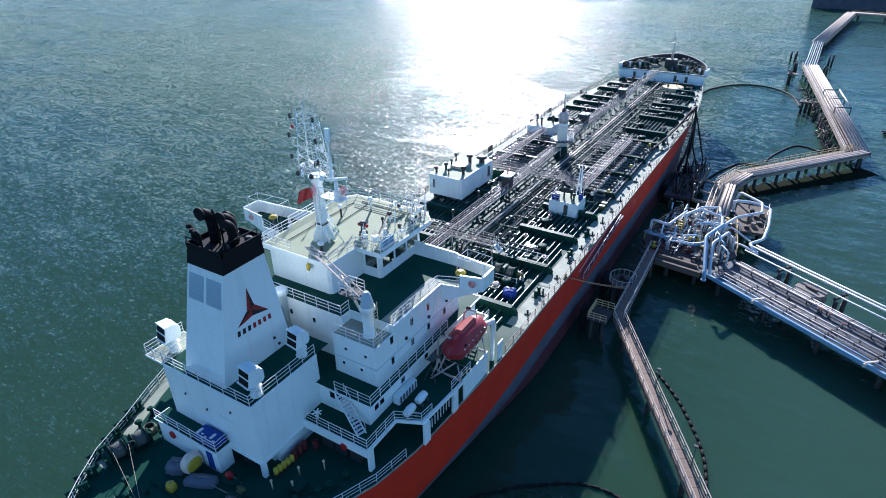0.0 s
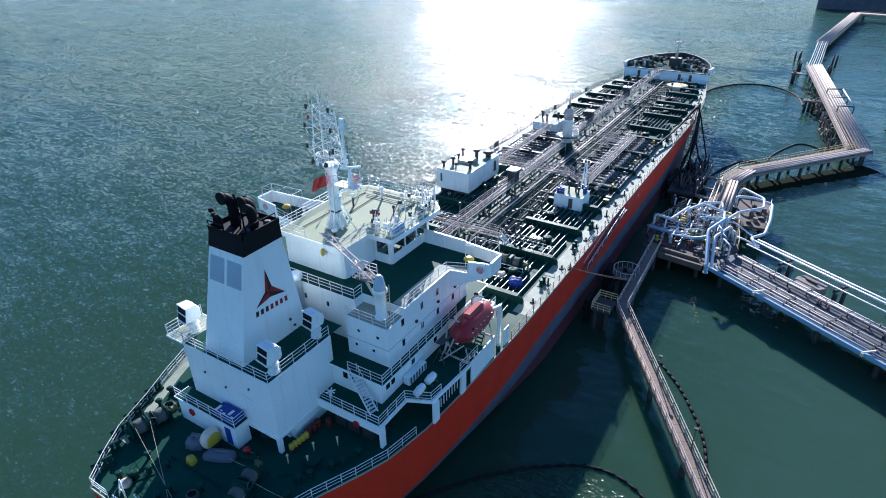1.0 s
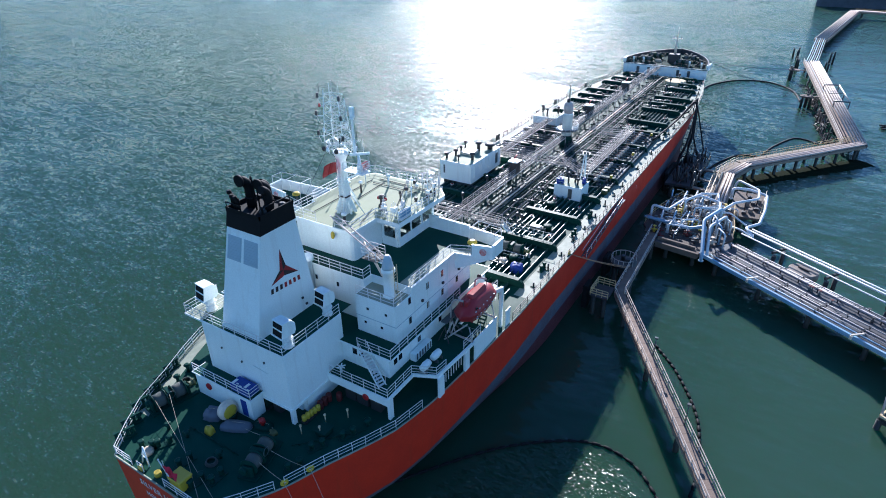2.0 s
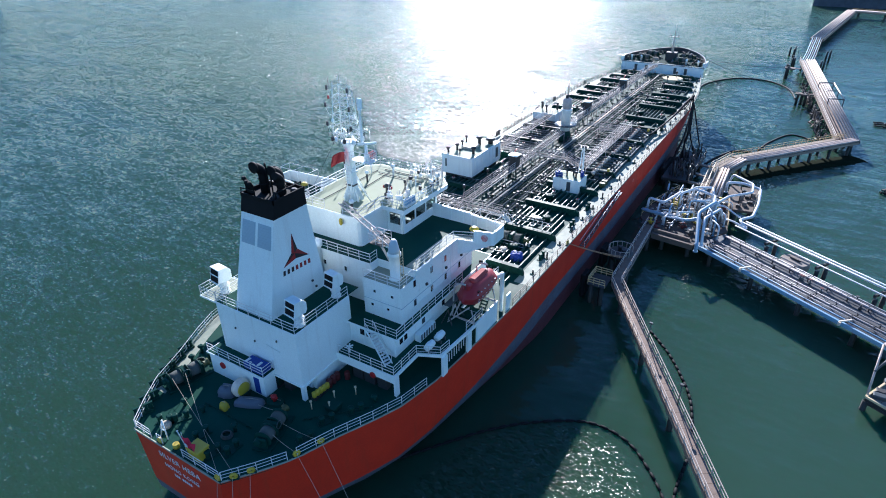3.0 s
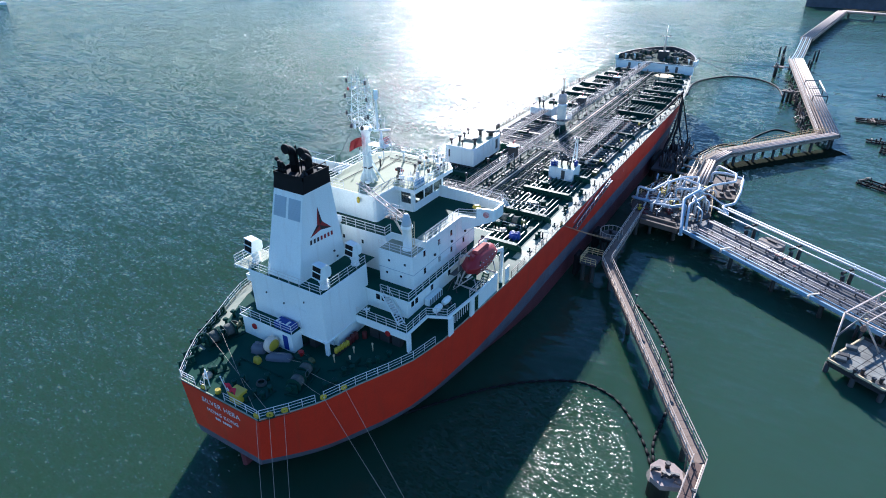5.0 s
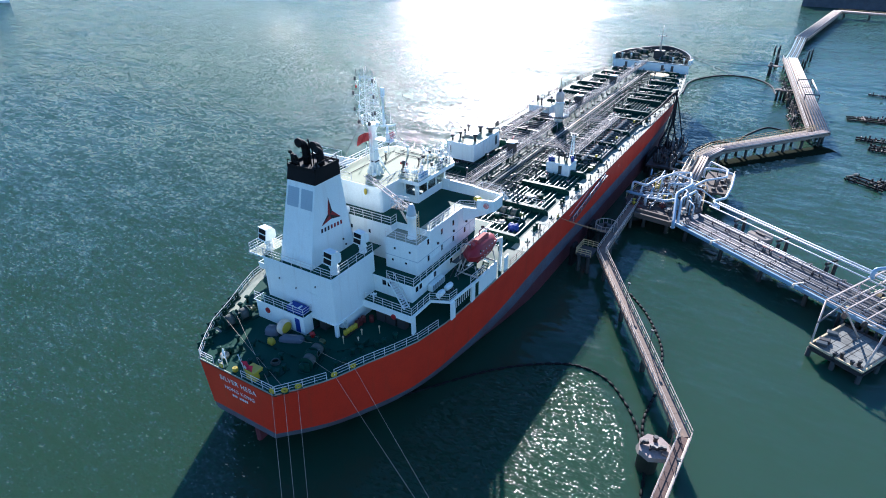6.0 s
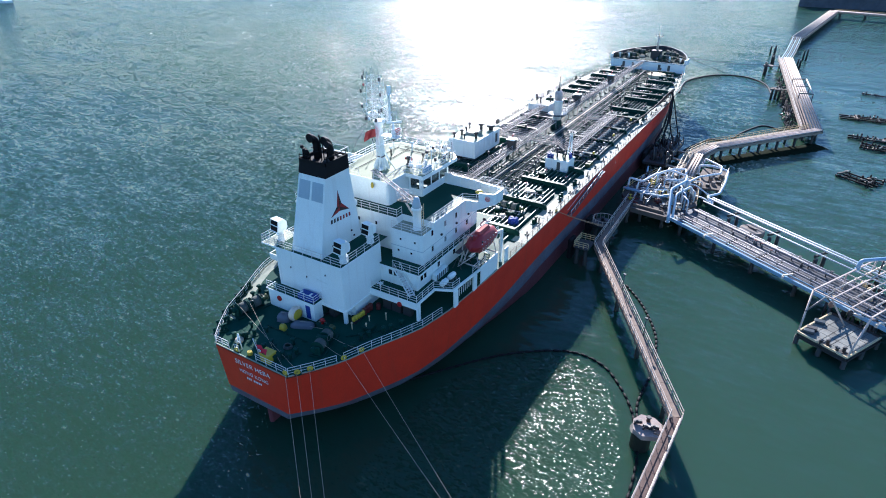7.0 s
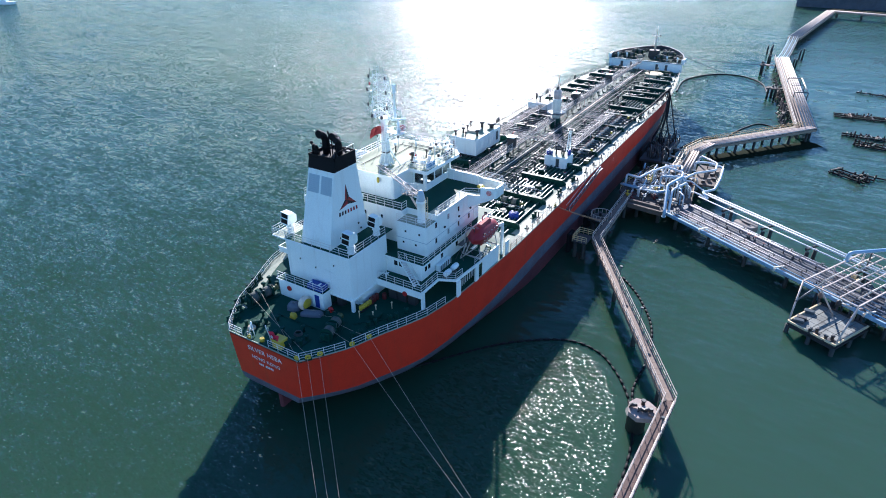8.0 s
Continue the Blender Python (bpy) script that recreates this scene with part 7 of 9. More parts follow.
# ---- accommodation ladder along the side ----
al = thing("accommodation_ladder", (16.1, 76, 8), "aluminium gangway ladder stowed along the red hull", "gangway")
p, q = Vector((16.15, 67.0, 8.2)), Vector((16.15, 83.4, 10.4))
for k in (-0.35, 0.35):
    part("stringer", Mesh().bar(p + Vector((k, 0, 0)), q + Vector((k, 0, 0)), 0.08, 0.3), STEEL, al)
    part("handrail", Mesh().tube([p + Vector((k, 0, 1.0)), q + Vector((k, 0, 1.0))], 0.04, 5), RAIL, al)
for i in range(34):
    c = p.lerp(q, (i + 0.5) / 34)
    part("tread", Mesh().box(c.x - 0.35, c.y - 0.12, c.z, c.x + 0.35, c.y + 0.12, c.z + 0.04), STEEL, al)
for i in range(9):
    c = p.lerp(q, i / 8)
    part("post", Mesh().tube([c + Vector((0.35, 0, 0)), c + Vector((0.35, 0, 1.0))], 0.03, 5), RAIL, al)
part("upper_platform", Mesh().box(15.4, 83.2, 10.4, 16.6, 85.0, 10.5), STEEL, al)
part("hanger", Mesh().tube([(15.7, 76, M + 0.6), (16.15, 76, 9.5)], 0.05, 5), STEEL, al)
for y in (43.0,):
    part("draught_mark", Mesh().box(15.42, y, 7.0, 15.5, y + 0.5, 7.3).box(15.42, y + 0.1, 7.5, 15.5, y + 0.4, 8.2), LETTER, hull)

# ---- forecastle gear ----
winch((5.0, 186.5, FC), 10, "green anchor windlass on the forecastle deck")
winch((-5.0, 186.5, FC), -10, "green anchor windlass on the forecastle deck")
winch((4.6, 180.2, FC), 0, "dark mooring winch on the forecastle deck")
winch((-6.2, 180.4, FC), 0, "dark mooring winch on the forecastle deck")
for x, y, a in ((8.4, 184.5, 60), (-8.4, 184.5, -60), (3.5, 192.5, 20), (-3.5, 192.5, -20), (9.5, 180, 80), (-9.5, 180, -80)):
    bollard((x, y, FC), a)
bm = thing("fore_mast", (0.9, 184.0, FC), "slender white foremast with a crosstree on a dark housing", "mast")
part("housing", Mesh().box(-0.7, 182.6, FC, 2.5, 185.0, FC + 2.3, 0.1), DARK, bm)
part("pole", Mesh().tube([(0.9, 184, FC + 2.2), (0.9, 184, FC + 6.8)], 0.4, 10, True, 0.26), PIPEWHITE, bm)
part("topmast", Mesh().tube([(0.9, 184, FC + 6.8), (0.9, 184, FC + 9.9)], 0.12, 8, True, 0.05), PIPEWHITE, bm)
part("crosstree", Mesh().box(-0.5, 183.7, FC + 6.6, 2.3, 184.3, FC + 6.75), PIPEWHITE, bm)
for s in (-1.1, 1.1):
    part("lamp", Mesh().spin([(0.14, 0), (0.18, 0.3), (0.1, 0.45)], (0.9 + s, 184, FC + 6.75), 8), DARK, bm)
rnd = random.Random(31)
for i in range(54):
    t = rnd.uniform(0.04, 0.9)
    y = BREAK + 1 + 18 * t
    s = 1 if i % 2 else -1
    x = s * max(0.3, half_fc(y) - rnd.uniform(0.7, 3.5))
    h = rnd.uniform(0.4, 1.2)
    simple("forecastle_fitting", "dark mooring fitting on the forecastle", "fitting", (x, y, FC), [("stem", Mesh().spin([(rnd.uniform(0.2, 0.4), 0), (0.2, 0.1), (0.18, h), (0.32, h + 0.1), (0.2, h + 0.2)], (x, y, FC), 10), DARK if i % 3 else GREEN)], "forecastle fittings")
lump((2.8, 181.0, FC), 2.2, 1.6, 0.8, 12.0, GREYCANVAS, "rope_heap", "heap of dark mooring rope on the forecastle", "rope")
lump((-3.5, 182.2, FC), 2.4, 1.5, 0.7, 15.0, ROPE, "rope_heap", "heap of pale mooring rope on the forecastle", "rope")
lump((7.6, 187.4, FC), 1.8, 1.2, 0.6, 18.0, DARK, "rope_heap", "heap of dark mooring rope on the forecastle", "rope")
railing([(-11.6, 176.8, FC), (-2.6, 176.8, FC)], "thin brown rail on the forecastle edge", 1.8, (0.5, 1.0), 0.02, paint=RUST_BACKLIT, stick=POST_RUST_BACKLIT)
railing([(-0.7, 176.8, FC), (11.6, 176.8, FC)], "thin brown rail on the forecastle edge", 1.8, (0.5, 1.0), 0.02, paint=RUST_BACKLIT, stick=POST_RUST_BACKLIT)
for x, y in ((-9.6, 178.6), (9.8, 178.4), (-6.8, 179.0), (6.4, 178.8)):
    simple("forecastle_vent", "white goose-neck ventilator on the forecastle", "ventilator", (x, y, FC), [("trunk", Mesh().tube([(x, y, FC), (x, y, FC + 1.2), (x, y - 0.4, FC + 1.5)], 0.26, 10), WHITE)], "forecastle vents")

# ---- valves and fittings among the deck pipes ----
rnd = random.Random(55)
vl = local_thing("pipe_valve", (1.0, 53.0, 11.6), "small dark valve with a hand wheel among the deck pipes", "valve", "deck pipe valves")
part("body", Mesh().spin([(0.16, 0), (0.24, 0.15), (0.24, 0.35), (0.08, 0.5), (0.06, 0.8)], (0, 0, 0), 9), DARK, vl)
part("wheel", Mesh().spin([(0.24, 0.8), (0.24, 0.86), (0.14, 0.86)], (0, 0, 0), 10), DARK, vl)
for i in range(90):
    copy_thing(vl, pose(rnd.choice((rnd.uniform(-1.0, 4.6), rnd.uniform(-5.0, -3.0))), rnd.uniform(50, 172), 11.55, 0, 0, rnd.uniform(0, 180)))
cl = local_thing("deck_clamp", (9.0, 64.0, M), "small pale deck bracket between the stiffeners", "bracket", "deck brackets")
part("plate", Mesh().box(-0.25, -0.06, 0, 0.25, 0.06, 0.6), PIPEWHITE, cl)
part("foot", Mesh().box(-0.3, -0.2, 0, 0.3, 0.2, 0.06), GREEN, cl)
for i in range(70):
    y = rnd.uniform(48, 172)
    copy_thing(cl, pose(rnd.choice((-1, 1)) * rnd.uniform(5, min(13, half_deck(y) - 2)), y, M, 0, 0, rnd.uniform(0, 180)))

# ---- jetty: all parts stand on piles ----
J = 3.4
PILE_M = Mesh().tube([(0, 0, -3), (0, 0, J - 0.35)], 0.34, 10).data("pile", PILE)
TIMBER_PILE = Mesh().tube([(0, 0, -3), (0.1, 0, 2.6), (0.12, 0, 4.2)], 0.42, 9, True, 0.3).data("timber_post", PILE)
TAN = material("tan_rail_paint", (0.62, 0.47, 0.22), 0.55, second=(0.5, 0.38, 0.2))
WALKDECK = material("rusty_brown_walkway_deck", (0.17, 0.125, 0.095), 0.85, second=(0.27, 0.20, 0.15), patch=1.0, patch_scale=0.7, bump=0.03, grain=12)
WALKRAIL = material("weathered_tan_walkway_steel", (0.60, 0.51, 0.42), 0.6, second=(0.44, 0.34, 0.26))
WALKPOST = Mesh().tube([(0, 0, 0), (0, 0, 1.1)], 0.045, 5).data("post", WALKRAIL)
YPOST = Mesh().tube([(0, 0, 0), (0, 0, 1.1)], 0.045, 5).data("post", TAN)


def strip(m, p, q, w, z0, z1, off=0.0):
    p, q = Vector((*p, 0)), Vector((*q, 0))
    a = (q - p).normalized()
    s = Vector((a.y, -a.x, 0))
    p, q = p + s * off, q + s * off
    s = s * w / 2
    return m.prism([(v.x, v.y) for v in (p + s, q + s, q - s, p - s)], z0, z1)


def offset(p, q, off):
    a = (Vector(q) - Vector(p)).normalized()
    s = Vector((a.y, -a.x))
    return tuple(Vector(p) + s * off), tuple(Vector(q) + s * off)


def hand_rail(pts, parent, mt, post, bars=(0.55, 1.1), step=2.0):
    for p in along(pts, step):
        again("post", post, p, parent)
    for h in bars:
        part("rail", Mesh().tube([(x, y, z + h) for x, y, z in pts], 0.055, 5), mt, parent)


def span(name, label, p, q, w, deckm, pipes=(), rails=(), railm=None, step=8.0, planks=0.0, beam=0.55, z=J, pile_off=None):
    """A straight stretch of jetty: deck, edge beams, planks or slabs, pipes at (offset, height, radius, material), rails at offsets, piles."""
    ob = thing(name, (*p, 0), label, "jetty", "jetty spans")
    part("deck", strip(Mesh(), p, q, w, z - 0.18, z), deckm, ob)
    for k in (-w / 2 + 0.12, w / 2 - 0.12):
        part("edge_beam", strip(Mesh(), p, q, 0.24, z - beam, z - 0.16, k), PALEDECK if deckm is not BLUESTEEL else BLUESTEEL, ob)
    length = (Vector(q) - Vector(p)).length
    a = (Vector(q) - Vector(p)).normalized()
    ang = math.degrees(math.atan2(a.y, a.x))
    if planks > 0:
        n = int(length / planks)
        me = Mesh().box(0.01, -w / 2 + 0.05, 0, planks - 0.02, w / 2 - 0.05, 0.05).data("plank", deckm)
        for i in range(min(n, 240)):
            c = Vector(p) + a * planks * i
            again("plank", me, (c.x, c.y, z), ob, ang)
    for off, h, r, mt in pipes:
        (x0, y0), (x1, y1) = offset(p, q, off)
        pp = part("pipe", Mesh().tube([(x0, y0, z + h), (x1, y1, z + h)], r, 10), mt, ob)
        for c in along([(x0, y0, z + h), (x1, y1, z + h)], 6.0):
            part("cradle", Mesh().box(c.x - r, c.y - r, z, c.x + r, c.y + r, z + h - r * 0.6), DARK, pp)
    for off in rails:
        (x0, y0), (x1, y1) = offset(p, q, off)
        hand_rail([(x0, y0, z), (x1, y1, z)], ob, railm or TAN, YPOST if railm is None or railm is TAN else (WALKPOST if railm is WALKRAIL else POST))
    n = max(1, round(length / step))
    for i in range(n + 1):
        c = Vector(p).lerp(Vector(q), (i + 0.3) / (n + 0.6))
        for k in (pile_off or (-w * 0.32, w * 0.32)):
            s = Vector((a.y, -a.x)) * k
            again("pier_leg", PILE_M, (c.x + s.x, c.y + s.y, 0), ob)
        part("cap_beam", strip(Mesh(), tuple(c - Vector((a.y, -a.x)) * w * 0.45), tuple(c + Vector((a.y, -a.x)) * w * 0.45), 0.6, z - beam - 0.35, z - 0.3), CONCRETE, ob)
    return ob


# mooring walkways
span("mooring_walkway", "narrow pale steel walkway with rails leading from the jetty head", (21.2, 90.5), (21.9, 67.6), 1.5, WALKDECK, (), (-0.7, 0.7), WALKRAIL, 22, 1.2)
span("mooring_walkway", "long narrow concrete walkway on single piles to a mooring dolphin", (21.9, 67.6), (43.6, 31.6), 1.5, WALKDECK, ((0.55, 0.15, 0.09, PIPEWHITE),), (-0.7, 0.72), WALKRAIL, 14, 1.2, pile_off=(0.0,))
span("mooring_walkway", "rust-stained walkway with a row of pale pipe brackets", (43.6, 31.6), (42.2, -6.0), 1.35, material("rust_brown_walkway_deck", (0.085, 0.05, 0.04), 0.85, second=(0.15, 0.10, 0.08), patch=1.0, patch_scale=0.7, bump=0.03, grain=12), ((-0.45, 0.15, 0.07, PIPEWHITE),), (-0.65, 0.65), WALKRAIL, 14, 1.2, pile_off=(0.0,))
# head platform
head = thing("jetty_platform", (25, 97, 0), "weathered jetty head platform crowded with valves and pipes", "jetty")
ring = [(18.6, 92.5), (22.4, 86.4), (29.6, 85.6), (33.5, 94.0), (31.5, 108.0), (22.0, 108.6), (19.0, 98.0)]
part("deck", Mesh().prism(ring, J - 0.5, J), ASPHALT, head)
for x, y in ((20.5, 91.5), (24, 88), (28.5, 87.5), (31.5, 94), (30, 101), (29.5, 106.5), (23.5, 106.5), (21, 99.5), (25.5, 97)):
    again("pier_leg", PILE_M, (x, y, 0), head)
part("skirt_beam", strip(Mesh(), (22.3, 86.5), (29.4, 85.5), 0.5, J - 0.85, J + 0.1), TIMBER, head)
part("skirt_beam", strip(Mesh(), (22.4, 87.6), (28.6, 86.8), 0.4, J + 0.0, J + 0.5), TIMBER, head)
for i in range(9):
    part("slab", Mesh().box(19.6 + 1.25 * i, 89.5, J, 20.75 + 1.25 * i, 98.5, J + 0.05), ASPHALT, head)
hand_rail([(18.8, 92.6, J), (19.2, 98.0, J), (22.0, 108.2, J)], head, TAN, YPOST)
hand_rail([(31.6, 107.0, J), (33.3, 95.0, J)], head, TAN, YPOST)


JETTYWHITE = material("bluish_white_pipe_jacket", (0.70, 0.75, 0.78), 0.45, second=(0.55, 0.56, 0.56), patch=0.7, streak=0.25, bump=0.006)


def bend(name, pts, r, mt, label="large white insulated pipe with rounded bends", group="jetty bends"):
    """A pipe with its corners rounded."""
    P = [Vector(p) for p in pts]
    out = [P[0]]
    for a, b, c in zip(P[:-2], P[1:-1], P[2:]):
        k = min(0.6, (b - a).length * 0.45, (c - b).length * 0.45)
        u, w = b + (a - b).normalized() * k, b + (c - b).normalized() * k
        out += [u.lerp(b, t).lerp(b.lerp(w, t), t) for t in (0.0, 0.25, 0.5, 0.75, 1.0)]
    out.append(P[-1])
    r *= 0.68
    mt = JETTYWHITE if mt == PIPEWHITE else mt
    ob = thing(name, tuple(P[0]), label, "pipe", group)
    part("run", Mesh().tube(out, r, 12), mt, ob)
    for p in (P[0], P[-1]):
        part("flange", Mesh().spin([(r * 1.4, -0.08), (r * 1.4, 0.08)], tuple(p), 12, "z"), mt, ob)
    for a, b in zip(P[:-1], P[1:]):
        if abs(a.z - b.z) < 0.3 and (b - a).length > 4:
            c = a.lerp(b, 0.5)
            part("support", Mesh().tube([(c.x, c.y, J), (c.x, c.y, c.z)], 0.12, 6), DARK, ob)
    return ob


bend("jetty_pipe", [(29.0, 92.0, J), (29.0, 92.0, 5.6), (26.6, 92.0, 4.6), (19.0, 93.4, 4.4), (18.6, 94.4, 4.0)], 0.42, BLUESTEEL, "large pale blue pipe along the jetty head edge")
bend("jetty_pipe", [(19.2, 94.6, 4.0), (19.2, 94.9, 6.3), (22.0, 94.5, 6.1), (23.6, 101.5, 6.0), (23.6, 101.5, J)], 0.32, PIPEWHITE)
bend("jetty_pipe", [(24.0, 99.0, J), (24.0, 99.0, 6.6), (25.6, 102.6, 6.6), (29.6, 101.4, 6.4), (30.0, 98.2, 6.2), (30.0, 98.2, J)], 0.34, PIPEWHITE)
bend("jetty_pipe", [(25.4, 104.0, J), (25.4, 104.0, 6.3), (28.5, 105.6, 6.3), (29.0, 103.2, 6.3), (29.0, 103.2, J)], 0.3, PIPEWHITE)
bend("jetty_pipe", [(30.2, 83.6, J), (30.2, 83.6, 4.4), (28.6, 91.2, 7.0), (30.4, 97.5, 7.0), (30.4, 97.5, J)], 0.42, BLUESTEEL, "large pale blue riser pipe arching onto the pier")
bend("jetty_pipe", [(30.8, 84.6, 4.2), (29.8, 90.6, 6.4), (31.5, 96.0, 6.4), (32.2, 97.0, J)], 0.34, PIPEWHITE)
bend("jetty_pipe", [(30.4, 100.6, J), (30.4, 100.6, 5.6), (31.6, 104.4, 5.6), (35.2, 108.6, 5.6), (34.8, 113.0, 5.6), (30.6, 117.0, 5.4), (30.0, 117.0, J)], 0.34, PIPEWHITE, "white expansion loop pipe standing over the water")
bend("jetty_pipe", [(30.3, 112.0, J), (30.3, 112.0, 5.5), (33.0, 112.8, 5.5), (36.4, 111.4, 5.4), (36.8, 105.4, 4.8), (36.6, 100.6, 4.2), (34.8, 97.4, 4.4), (36.0, 95.0, 4.4)], 0.38, PIPEWHITE, "white expansion loop pipe round the side platform")
bend("jetty_pipe", [(28.0, 98.5, J), (28.0, 98.5, 5.2), (31.5, 101.0, 5.0), (34.6, 98.6, 4.4)], 0.22, PIPEWHITE)
for i, (x, y, h, dx, dy) in enumerate(((26.2, 96.2, 3.4, 2.6, 0.8), (27.0, 98.0, 3.0, 2.8, 0.6), (29.2, 95.0, 3.6, 1.4, -2.6), (30.0, 93.2, 3.2, 1.6, -2.4), (31.0, 91.2, 2.8, 1.5, -2.2), (28.2, 100.4, 2.4, 2.2, 1.4), (26.4, 103.0, 2.6, 1.0, 2.4), (31.4, 97.0, 2.2, 1.2, -1.6))):
    bend("jetty_pipe", [(x, y, J), (x, y, J + h), (x + dx, y + dy, J + h), (x + dx, y + dy, J)], 0.2, PIPEWHITE if i % 3 else BLUESTEEL, "white upright pipe arch on the jetty head", "upright pipe arches")
bend("jetty_pipe", [(32.8, 97.0, J + 0.8), (34.0, 96.4, 4.3), (36.2, 94.6, 4.3)], 0.26, PIPEWHITE)
bend("jetty_pipe", [(24.8, 93.4, J), (24.8, 93.4, 5.2), (27.4, 95.0, 5.2), (27.4, 95.0, J)], 0.24, PIPEWHITE)
rnd = random.Random(17)
for i in range(84):
    x, y = rnd.uniform(20.2, 31.5), rnd.uniform(88.5, 107.0)
    h = rnd.uniform(0.5, 1.5)
    mt = (STEEL, DARK, PIPEWHITE, DARK, YELLOW)[i % 5] if i % 10 != 9 else DULLRED
    simple("jetty_valve", "valve with a hand wheel on the jetty head", "valve", (x, y, J), [("body", Mesh().spin([(0.2, 0), (0.3, h * 0.3), (0.3, h * 0.5), (0.12, h * 0.6), (0.08, h)], (x, y, J), 10), mt), ("wheel", Mesh().spin([(0.32, 0), (0.32, 0.06), (0.22, 0.06)], (x, y, J + h), 12), mt), ("spool", Mesh().tube([(x - 0.7, y, J + h * 0.4), (x + 0.7, y + 0.2, J + h * 0.4)], 0.13, 7), mt)], "jetty valves")
rnd = random.Random(29)
for i in range(46):
    x, y = rnd.uniform(20.4, 29.5), rnd.uniform(89.0, 105.5)
    z = J + rnd.uniform(0.5, 2.0)
    if i % 2:
        x1, y1 = x + rnd.uniform(1.4, 4.2), y + rnd.uniform(-0.4, 0.4)
    else:
        x1, y1 = x + rnd.uniform(-0.4, 0.4), y + rnd.uniform(1.6, 5.0)
    mt = (JETTYWHITE, PIPEWHITE, JETTYWHITE, STEEL, BLUESTEEL, PIPEWHITE)[i % 6]
    bend("jetty_pipe", [(x, y, J), (x, y, z), (x1, y1, z), (x1, y1, J)], rnd.uniform(0.11, 0.22), mt, "thin white spool pipe between the jetty valves", "thin spool pipes")
for i, (x0, y0, x1, y1) in enumerate(((20.8, 97.5, 27.5, 97.0), (21.5, 103.5, 28.5, 103.0), (24.6, 89.0, 25.2, 96.0))):
    hr = thing("guard_rail", (x0, y0, J), "pale handrail between the jetty valves", "railing", "jetty head rails")
    hand_rail([(x0, y0, J), (x1, y1, J)], hr, RAIL, POST)
ob = thing("yellow_stair", (23.3, 98.5, J), "yellow steel access stand among the jetty valves", "stand")
for i in range(5):
    part("step", Mesh().box(23.0, 97.2 + i * 0.35, J + 0.2 + i * 0.3, 23.9, 97.5 + i * 0.35, J + 0.25 + i * 0.3), YELLOW, ob)
for k in (23.0, 23.9):
    part("side", Mesh().tube([(k, 97.2, J), (k, 99.0, J + 2.6)], 0.06, 5), YELLOW, ob)
    part("rail", Mesh().tube([(k, 97.2, J + 1.0), (k, 98.8, J + 2.8)], 0.05, 5), YELLOW, ob)
    part("leg", Mesh().tube([(k, 98.9, J), (k, 98.9, J + 2.7)], 0.05, 5), YELLOW, ob)
sp = thing("side_platform", (34.5, 109, 0), "low timber and concrete side platform with mooring hooks", "platform")
part("deck", Mesh().prism([(32.6, 104.0), (36.4, 104.6), (36.2, 116.4), (30.6, 116.4), (30.8, 110.0)], J - 0.45, J), TIMBER, sp)
for x, y in ((33.3, 105), (35.7, 105.4), (35.4, 110), (35.4, 115), (31.6, 115)):
    again("pier_leg", PILE_M, (x, y, 0), sp)
for i in range(7):
    simple("platform_clutter", "pale weathered fitting on the side platform", "fitting", (33.4 + (i % 3) * 0.9, 105.5 + i * 1.3, J), [("block", Mesh().box(33.1 + (i % 3) * 0.9, 105.2 + i * 1.3, J, 33.9 + (i % 3) * 0.9, 106.0 + i * 1.3, J + 0.5 + 0.2 * (i % 2), 0.08), CONCRETE if i % 2 else DARK)], "platform fittings")
hand_rail([(36.2, 104.8, J), (36.0, 116.2, J)], sp, TAN, YPOST)

# the pier to the shore, with its pipelines
P0, P1 = (29.5, 86.0), (29.5 + 0.856 * 62, 86.0 - 0.517 * 62)


def pier_at(u, v):
    return (29.5 + 0.856 * u + 0.517 * v, 86.0 - 0.517 * u + 0.856 * v)


c0, c1 = pier_at(0, 3.9), pier_at(62, 3.9)
pier = span("pipe_pier", "long pipe-carrying pier with a pale blue edge girder", c0, c1, 7.6, material("blue_grey_worn_pier_deck", (0.095, 0.10, 0.11), 0.55, specular=0.35, second=(0.07, 0.06, 0.055), patch=0.9, bump=0.03, grain=10), (), (), None, 9.0, 1.5)
part("edge_girder", strip(Mesh(), pier_at(0, 0.1), pier_at(62, 0.1), 0.35, J - 0.45, J + 0.15), BLUESTEEL, pier, "pale blue painted edge girder")
PIERPIPE = material("weathered_grey_pipe_paint", (0.30, 0.31, 0.33), 0.45, second=(0.20, 0.19, 0.19), patch=0.9, streak=0.3, bump=0.006)
PINKPIPE = material("pinkish_pipe_paint", (0.52, 0.46, 0.46), 0.5, second=(0.36, 0.32, 0.31), patch=0.9, streak=0.2)
pipes = ((0.75, 0.3, 0.12, BLUESTEEL), (1.4, 0.45, 0.09, PIERPIPE), (2.0, 0.55, 0.13, PINKPIPE), (2.6, 0.45, 0.09, STEEL), (3.2, 0.6, 0.14, PIERPIPE), (5.7, 0.75, 0.24, PINKPIPE), (6.4, 0.6, 0.12, STEEL), (7.0, 0.5, 0.16, PIERPIPE))
